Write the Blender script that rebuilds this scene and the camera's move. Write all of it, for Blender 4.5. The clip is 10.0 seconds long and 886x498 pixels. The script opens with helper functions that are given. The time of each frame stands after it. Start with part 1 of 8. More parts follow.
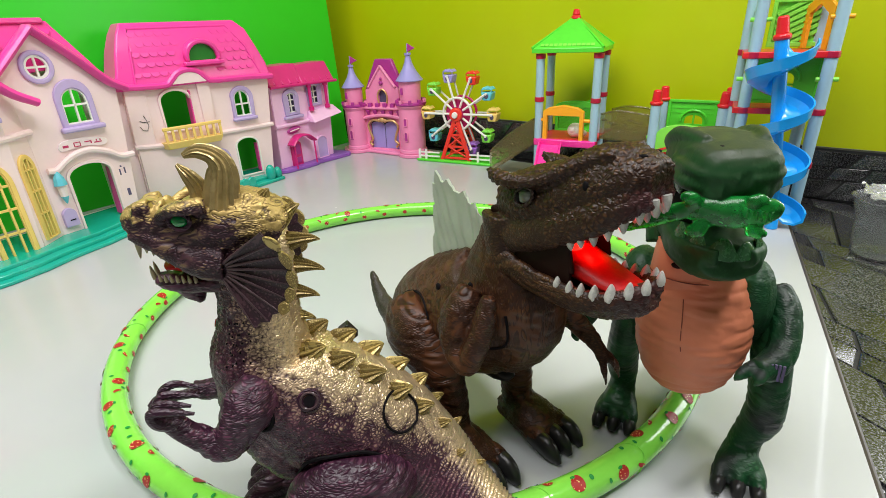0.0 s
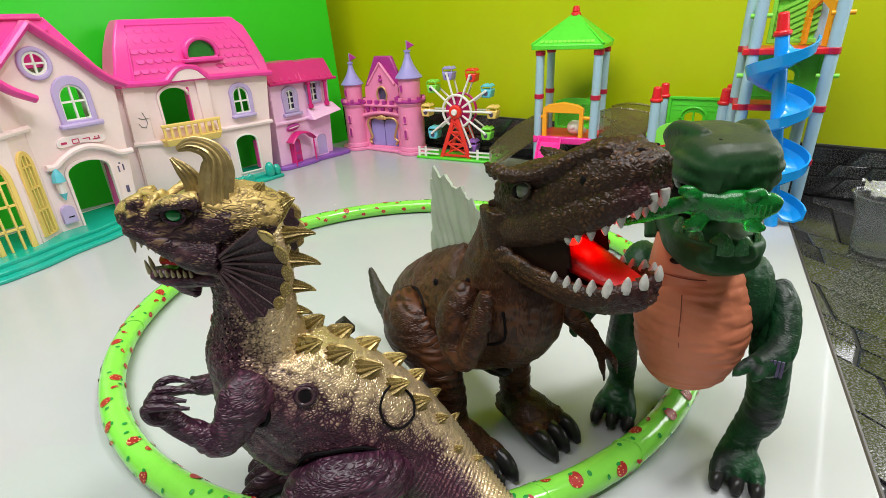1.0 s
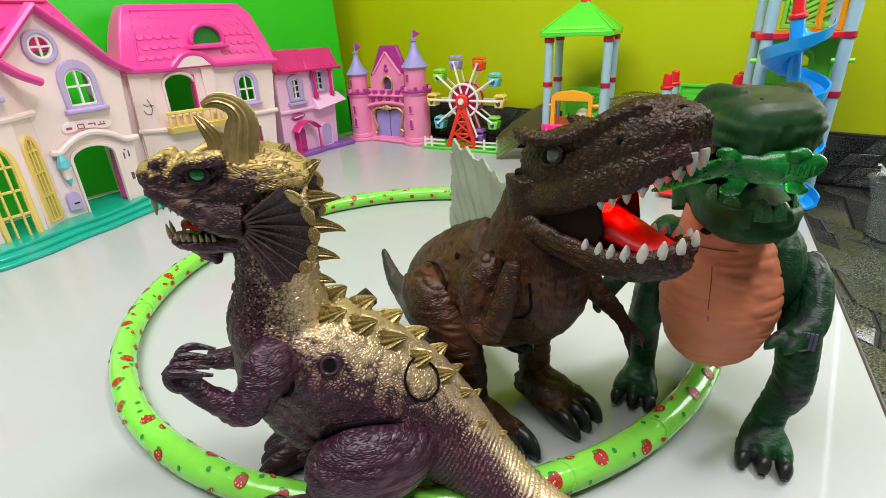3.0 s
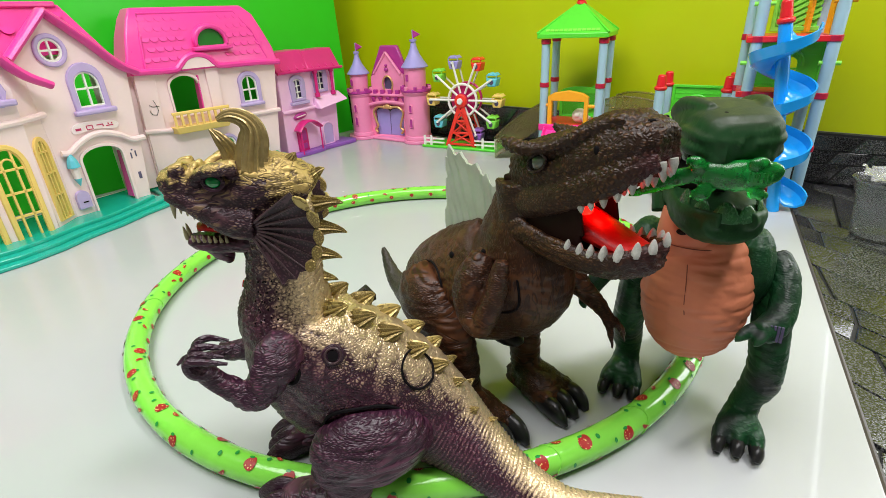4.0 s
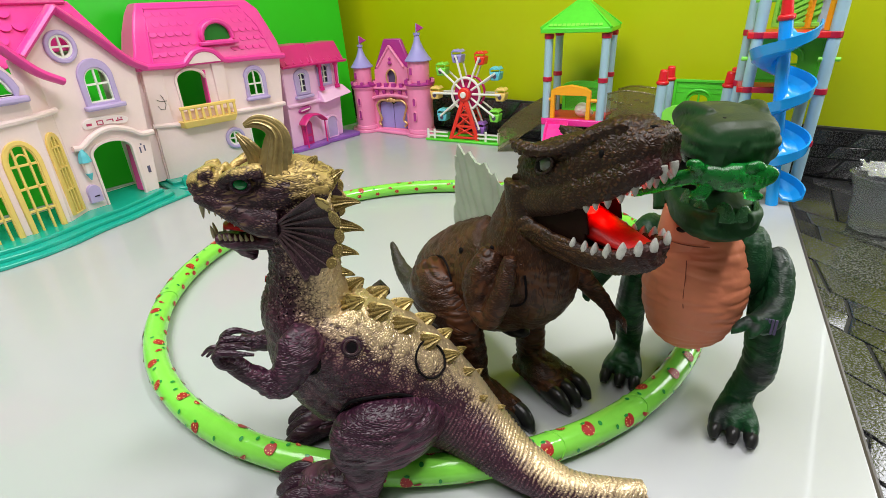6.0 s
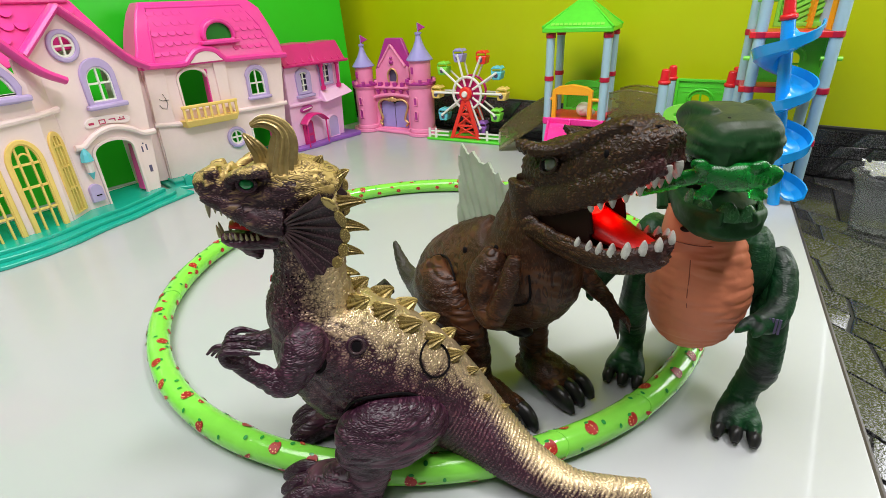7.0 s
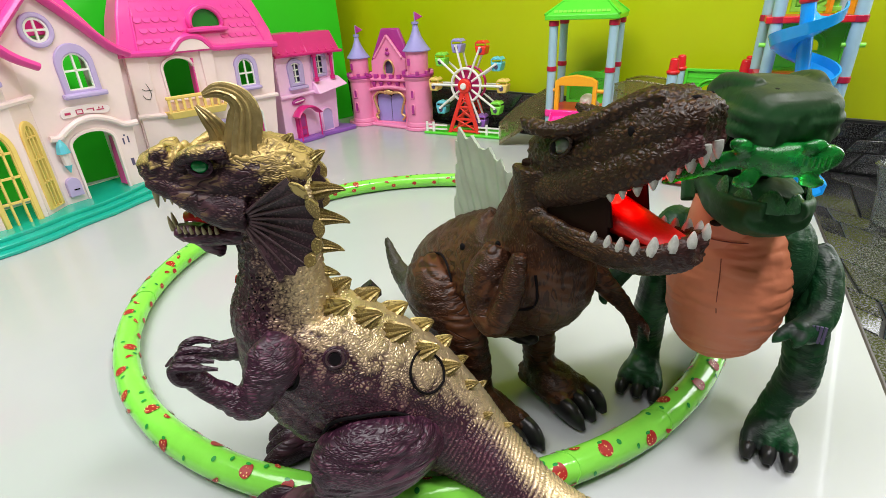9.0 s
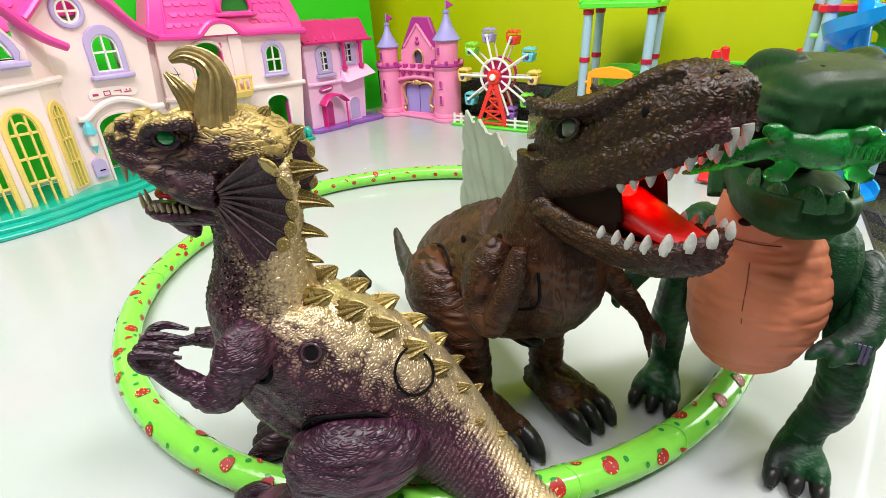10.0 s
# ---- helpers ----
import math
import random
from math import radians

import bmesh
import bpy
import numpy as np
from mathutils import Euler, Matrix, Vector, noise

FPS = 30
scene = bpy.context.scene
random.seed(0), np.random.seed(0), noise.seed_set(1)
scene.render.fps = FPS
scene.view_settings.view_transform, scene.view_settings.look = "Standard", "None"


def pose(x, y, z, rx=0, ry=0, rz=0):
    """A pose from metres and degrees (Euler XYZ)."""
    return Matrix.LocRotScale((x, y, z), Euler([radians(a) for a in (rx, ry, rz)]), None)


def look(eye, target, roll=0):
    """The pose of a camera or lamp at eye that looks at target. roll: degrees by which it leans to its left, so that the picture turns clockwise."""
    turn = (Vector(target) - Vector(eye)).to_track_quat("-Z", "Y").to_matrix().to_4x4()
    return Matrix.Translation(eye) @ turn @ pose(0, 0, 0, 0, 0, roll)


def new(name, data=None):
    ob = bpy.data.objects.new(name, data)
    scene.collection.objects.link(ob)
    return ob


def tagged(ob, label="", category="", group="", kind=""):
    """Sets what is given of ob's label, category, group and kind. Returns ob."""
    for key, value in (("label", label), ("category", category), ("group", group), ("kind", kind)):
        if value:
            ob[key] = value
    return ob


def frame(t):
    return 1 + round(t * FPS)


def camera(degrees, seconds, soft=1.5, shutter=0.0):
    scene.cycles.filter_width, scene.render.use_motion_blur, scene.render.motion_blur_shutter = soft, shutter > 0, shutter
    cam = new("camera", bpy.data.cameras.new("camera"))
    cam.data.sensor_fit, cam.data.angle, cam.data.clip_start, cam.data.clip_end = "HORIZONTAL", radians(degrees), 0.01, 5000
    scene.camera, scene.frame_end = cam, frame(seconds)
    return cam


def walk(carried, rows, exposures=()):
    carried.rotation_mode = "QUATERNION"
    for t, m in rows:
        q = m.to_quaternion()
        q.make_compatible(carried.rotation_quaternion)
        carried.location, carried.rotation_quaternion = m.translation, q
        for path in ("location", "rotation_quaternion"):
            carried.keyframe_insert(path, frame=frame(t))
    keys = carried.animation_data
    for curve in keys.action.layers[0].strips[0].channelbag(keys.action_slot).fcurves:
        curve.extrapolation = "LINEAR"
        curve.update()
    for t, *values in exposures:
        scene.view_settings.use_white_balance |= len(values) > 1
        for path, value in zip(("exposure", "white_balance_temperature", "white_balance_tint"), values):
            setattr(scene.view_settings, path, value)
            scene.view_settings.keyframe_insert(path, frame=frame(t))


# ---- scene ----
cam = camera(83.0, 10.0, soft=0.7)
PATH = [
    (0, (0.4055, -0.4248, 0.3409), (-0.7471, 0.9894, -0.4786), -2.75),
    (0.5, (0.4055, -0.4235, 0.3388), (-0.7474, 0.9888, -0.4835), -2.79),
    (1, (0.4066, -0.4231, 0.3381), (-0.7454, 0.9883, -0.4872), -2.74),
    (1.5, (0.3999, -0.4277, 0.3372), (-0.7519, 0.9838, -0.4883), -2.74),
    (2, (0.3927, -0.4305, 0.3287), (-0.7580, 0.9787, -0.5020), -2.67),
    (3.5, (0.3935, -0.4378, 0.3182), (-0.7549, 0.9695, -0.5188), -2.62),
    (4, (0.4111, -0.4485, 0.3316), (-0.7378, 0.9517, -0.5166), -2.71),
    (4.5, (0.4123, -0.4679, 0.3492), (-0.7344, 0.9240, -0.5156), -2.80),
    (5, (0.4139, -0.4669, 0.3446), (-0.7301, 0.9216, -0.5291), -2.76),
    (5.5, (0.4145, -0.4634, 0.3435), (-0.7281, 0.9231, -0.5353), -2.77),
    (7, (0.4122, -0.4669, 0.3443), (-0.7292, 0.9172, -0.5398), -2.75),
    (7.5, (0.4110, -0.4660, 0.3446), (-0.7303, 0.9169, -0.5414), -2.75),
    (8, (0.4115, -0.4661, 0.3442), (-0.7303, 0.9167, -0.5413), -2.78),
    (8.5, (0.4091, -0.4596, 0.3432), (-0.7323, 0.9227, -0.5436), -2.77),
    (9, (0.3869, -0.4314, 0.3210), (-0.7497, 0.9536, -0.5677), -2.60),
    (9.5, (0.3856, -0.4048, 0.3128), (-0.7904, 0.9446, -0.5794), -2.37),
    (10, (0.3897, -0.4004, 0.3063), (-0.8358, 0.8981, -0.5947), -2.09),
]
walk(cam, [(t, look(eye, target, roll)) for t, eye, target, roll in PATH], [(0, 0.06), (2, 0.05), (4, 0.09), (5, 0.02), (8.2, 0.02), (8.7, 0.08), (9.5, 0.26), (10, 0.40)])

# ---- light ----
EXPOSURE = 0.0
scene.view_settings.exposure = EXPOSURE
world = bpy.data.worlds.new("sky")
scene.world = world
world.use_nodes = True
wn = world.node_tree.nodes
sky = wn.new("ShaderNodeTexSky")
sky.sky_type, sky.sun_disc = "NISHITA", False
sky.sun_elevation, sky.sun_rotation = radians(50), radians(20)
world.node_tree.links.new(sky.outputs[0], wn["Background"].inputs[0])
wn["Background"].inputs[1].default_value = 0.12


def area_lamp(name, m, sx, sy, power, colour):
    data = bpy.data.lights.new(name, "AREA")
    data.shape, data.size, data.size_y, data.energy, data.color = "RECTANGLE", sx, sy, power, colour
    ob = new(name, data)
    ob.matrix_world = m
    return ob


# daylight in the two unseen windows, a high lamp inferred on the right, and an added fill
area_lamp("window_daylight", look((0.531, 0.87, 0.62), (0.49, -0.6, 0.1)) @ Matrix.Rotation(radians(9.6), 4, "Z"), 0.010, 0.74, 0.22, (0.95, 0.98, 1.0))
area_lamp("kitchen_window_daylight", look((0.925, 0.87, 0.64), (0.30, -0.2, 0.1)), 0.42, 0.80, 9.0, (0.985, 0.985, 1.0))
area_lamp("ceiling_panel_light", look((0.82, 0.08, 1.70), (0.80, 0.09, 0.0)), 0.30, 0.24, 18.0, (1.0, 0.975, 0.985))
# fill light added overhead to brighten walls and toys; no known lamp hangs there
area_lamp("rear_panel_light", look((-0.10, -0.68, 1.70), (-0.12, -0.48, 0.0)), 1.5, 1.0, 38.0, (1.0, 0.975, 0.985))



# ---- materials ----
def mat(name, col, rough=0.4, metal=0.0, var=0.10, scale=18.0, bump=0.12, bscale=260.0, coat=0.0, trans=0.0, alpha=1.0,
        emit=0.0, spec=0.5, ior=1.46):
    m = bpy.data.materials.new(name)
    m.use_nodes = True
    nt = m.node_tree
    N, L = nt.nodes, nt.links
    b = N["Principled BSDF"]
    tc = N.new("ShaderNodeTexCoord")
    n1, n2, n3 = (N.new("ShaderNodeTexNoise") for _ in range(3))
    for n, s, d in ((n1, scale, 3), (n2, scale * 7, 4), (n3, bscale, 3)):
        n.inputs["Scale"].default_value, n.inputs["Detail"].default_value = s, d
        L.new(tc.outputs["Object"], n.inputs["Vector"])
    add = N.new("ShaderNodeMath")
    add.operation = "MULTIPLY_ADD"
    L.new(n2.outputs["Fac"], add.inputs[0])
    add.inputs[1].default_value = 0.4
    L.new(n1.outputs["Fac"], add.inputs[2])
    ramp = N.new("ShaderNodeMapRange")
    L.new(add.outputs[0], ramp.inputs["Value"])
    ramp.inputs["From Min"].default_value, ramp.inputs["From Max"].default_value = 0.45, 0.95
    mix = N.new("ShaderNodeMix")
    mix.data_type = "RGBA"
    L.new(ramp.outputs[0], mix.inputs[0])
    mix.inputs[6].default_value = (*[c * (1 - var) for c in col], 1)
    mix.inputs[7].default_value = (*[min(1, c * (1 + var)) for c in col], 1)
    L.new(mix.outputs[2], b.inputs["Base Color"])
    rr = N.new("ShaderNodeMapRange")
    L.new(n2.outputs["Fac"], rr.inputs["Value"])
    rr.inputs["To Min"].default_value, rr.inputs["To Max"].default_value = max(0.02, rough * 0.8), min(1, rough * 1.25)
    L.new(rr.outputs[0], b.inputs["Roughness"])
    if bump:
        bp = N.new("ShaderNodeBump")
        bp.inputs["Strength"].default_value, bp.inputs["Distance"].default_value = bump, 0.001
        L.new(n3.outputs["Fac"], bp.inputs["Height"])
        L.new(bp.outputs[0], b.inputs["Normal"])
    b.inputs["Metallic"].default_value = metal
    b.inputs["Coat Weight"].default_value = coat
    b.inputs["Coat Roughness"].default_value = 0.15
    b.inputs["Transmission Weight"].default_value = trans
    b.inputs["Alpha"].default_value = alpha
    b.inputs["IOR"].default_value = ior
    b.inputs["Specular IOR Level"].default_value = spec
    if emit:
        b.inputs["Emission Color"].default_value = (*col, 1)
        b.inputs["Emission Strength"].default_value = emit
    return m


def scaly(name, base, high, gold=None, cell=420.0, wrinkle=90.0, rough=0.36, relief=0.0010, stretch=(1, 1, 1), spec=0.45, crest=0.3, creased=1.0, metal=0.0):
    """Moulded reptile skin: scales and creases in relief, grooves coloured darker than the raised parts, which the
    dragon has dry-brushed; 'tone' masks the second colour, 'crest' the moulded folds.
    """
    m = bpy.data.materials.new(name)
    m.use_nodes = True
    nt = m.node_tree
    N, L = nt.nodes, nt.links
    b = N["Principled BSDF"]

    def math_node(op, a, c, d=None):
        n = N.new("ShaderNodeMath")
        n.operation = op
        for i, v in enumerate((a, c, d)):
            if v is None:
                continue
            if isinstance(v, (int, float)):
                n.inputs[i].default_value = v
            else:
                L.new(v, n.inputs[i])
        return n.outputs[0]

    def ramp(v, a, c, lo=0.0, hi=1.0):
        n = N.new("ShaderNodeMapRange")
        n.interpolation_type = "SMOOTHSTEP"
        L.new(v, n.inputs["Value"])
        for k, x in (("From Min", a), ("From Max", c), ("To Min", lo), ("To Max", hi)):
            n.inputs[k].default_value = x
        return n.outputs[0]

    tc = N.new("ShaderNodeTexCoord")
    mp = N.new("ShaderNodeMapping")
    mp.inputs["Scale"].default_value = stretch
    L.new(tc.outputs["Object"], mp.inputs["Vector"])
    warp = N.new("ShaderNodeTexNoise")
    warp.inputs["Scale"].default_value = 60
    L.new(mp.outputs[0], warp.inputs["Vector"])
    wm = N.new("ShaderNodeMix")
    wm.data_type = "VECTOR"
    wm.inputs[0].default_value = 0.010
    L.new(mp.outputs[0], wm.inputs[4])
    L.new(warp.outputs["Color"], wm.inputs[5])
    vo = N.new("ShaderNodeTexVoronoi")
    vo.feature = "DISTANCE_TO_EDGE"
    vo.inputs["Scale"].default_value = cell
    L.new(wm.outputs[1], vo.inputs["Vector"])
    scales = ramp(vo.outputs["Distance"], 0.0, 0.42)
    wr = N.new("ShaderNodeTexNoise")
    wr.inputs["Scale"].default_value, wr.inputs["Detail"].default_value, wr.inputs["Distortion"].default_value = wrinkle, 2, 0.5
    L.new(mp.outputs[0], wr.inputs["Vector"])
    crease = ramp(math_node("PINGPONG", math_node("MULTIPLY", wr.outputs["Fac"], 5.0), 0.5), 0.0, 0.26)
    big = N.new("ShaderNodeTexNoise")
    big.inputs["Scale"].default_value = 30
    L.new(tc.outputs["Object"], big.inputs["Vector"])
    where = ramp(big.outputs["Fac"], 0.40, 0.56)
    hm = N.new("ShaderNodeMix")
    L.new(math_node("MAXIMUM", where, 1.0 - creased), hm.inputs[0])
    L.new(crease, hm.inputs[2])
    L.new(scales, hm.inputs[3])
    h = hm.outputs[0]
    grain = N.new("ShaderNodeTexNoise")
    grain.inputs["Scale"].default_value, grain.inputs["Detail"].default_value = 1500, 2
    L.new(tc.outputs["Object"], grain.inputs["Vector"])
    bp = N.new("ShaderNodeBump")
    bp.inputs["Strength"].default_value, bp.inputs["Distance"].default_value = 1.0, relief
    L.new(math_node("MULTIPLY_ADD", grain.outputs["Fac"], 0.03, h), bp.inputs["Height"])
    L.new(bp.outputs[0], b.inputs["Normal"])
    cr = N.new("ShaderNodeAttribute")
    cr.attribute_name = "crest"
    hh = math_node("MULTIPLY_ADD", cr.outputs["Fac"], crest, math_node("MULTIPLY", h, 1.0 - crest))
    c1 = N.new("ShaderNodeMix")
    c1.data_type = "RGBA"
    L.new(ramp(hh, 0.34, 0.86), c1.inputs[0])
    c1.inputs[6].default_value, c1.inputs[7].default_value = (*base, 1), (*high, 1)
    out = c1.outputs[2]
    if gold:
        at = N.new("ShaderNodeAttribute")
        at.attribute_name = "tone"
        edge = ramp(math_node("MULTIPLY_ADD", math_node("SUBTRACT", hh, 0.5), gold[2], at.outputs["Fac"]), 0.10, 0.80)
        c2 = N.new("ShaderNodeMix")
        c2.data_type = "RGBA"
        L.new(edge, c2.inputs[0])
        L.new(out, c2.inputs[6])
        c2.inputs[7].default_value = (*gold[0], 1)
        out = c2.outputs[2]
        L.new(math_node("MULTIPLY", edge, gold[1]), b.inputs["Metallic"])
    if metal:
        b.inputs["Metallic"].default_value = metal
    L.new(out, b.inputs["Base Color"])
    L.new(ramp(wr.outputs["Fac"], 0.2, 0.8, rough * 0.8, rough * 1.3), b.inputs["Roughness"])
    b.inputs["Specular IOR Level"].default_value = spec
    return m


def stone_mat(name):
    """Black stone-look slab, speckled and finely dimpled, polished."""
    m = mat(name, (0.022, 0.022, 0.024), rough=0.10, var=0.5, scale=40, bump=0.0)
    nt = m.node_tree
    N, L = nt.nodes, nt.links
    b = N["Principled BSDF"]
    tc = N.new("ShaderNodeTexCoord")
    geo = N.new("ShaderNodeObjectInfo")
    n = N.new("ShaderNodeTexNoise")
    n.inputs["Scale"].default_value, n.inputs["Detail"].default_value = 460, 3
    L.new(tc.outputs["Object"], n.inputs["Vector"])
    bp = N.new("ShaderNodeBump")
    bp.inputs["Strength"].default_value, bp.inputs["Distance"].default_value = 0.5, 0.0008
    L.new(n.outputs["Fac"], bp.inputs["Height"])
    L.new(bp.outputs[0], b.inputs["Normal"])
    sp = N.new("ShaderNodeMapRange")
    L.new(n.outputs["Fac"], sp.inputs["Value"])
    sp.inputs["From Min"].default_value, sp.inputs["From Max"].default_value = 0.48, 0.62
    mx = N.new("ShaderNodeMix")
    mx.data_type = "RGBA"
    L.new(sp.outputs[0], mx.inputs[0])
    mx.inputs[6].default_value, mx.inputs[7].default_value = (0.012, 0.012, 0.014, 1), (0.100, 0.100, 0.104, 1)
    b.inputs["Specular IOR Level"].default_value = 1.0
    dk = N.new("ShaderNodeMix")
    dk.data_type, dk.blend_type = "RGBA", "MULTIPLY"
    dk.inputs[0].default_value = 1.0
    rv = N.new("ShaderNodeMapRange")
    L.new(geo.outputs["Random"], rv.inputs["Value"])
    rv.inputs["To Min"].default_value, rv.inputs["To Max"].default_value = 0.55, 1.25
    L.new(mx.outputs[2], dk.inputs[6])
    L.new(rv.outputs[0], dk.inputs[7])
    L.new(dk.outputs[2], b.inputs["Base Color"])
    return m


def berry_mat():
    m = mat("berry_print", (0.36, 0.016, 0.012), rough=0.42, var=0.2, bump=0)
    nt = m.node_tree
    N, L = nt.nodes, nt.links
    b = N["Principled BSDF"]
    old = b.inputs["Base Color"].links[0].from_socket
    tc = N.new("ShaderNodeTexCoord")
    v = N.new("ShaderNodeTexVoronoi")
    v.inputs["Scale"].default_value = 420
    L.new(tc.outputs["Object"], v.inputs["Vector"])
    r = N.new("ShaderNodeMapRange")
    L.new(v.outputs["Distance"], r.inputs["Value"])
    r.inputs["From Min"].default_value, r.inputs["From Max"].default_value = 0.22, 0.30
    mx = N.new("ShaderNodeMix")
    mx.data_type = "RGBA"
    L.new(r.outputs[0], mx.inputs[0])
    mx.inputs[6].default_value = (0.75, 0.55, 0.2, 1)
    L.new(old, mx.inputs[7])
    L.new(mx.outputs[2], b.inputs["Base Color"])
    return m


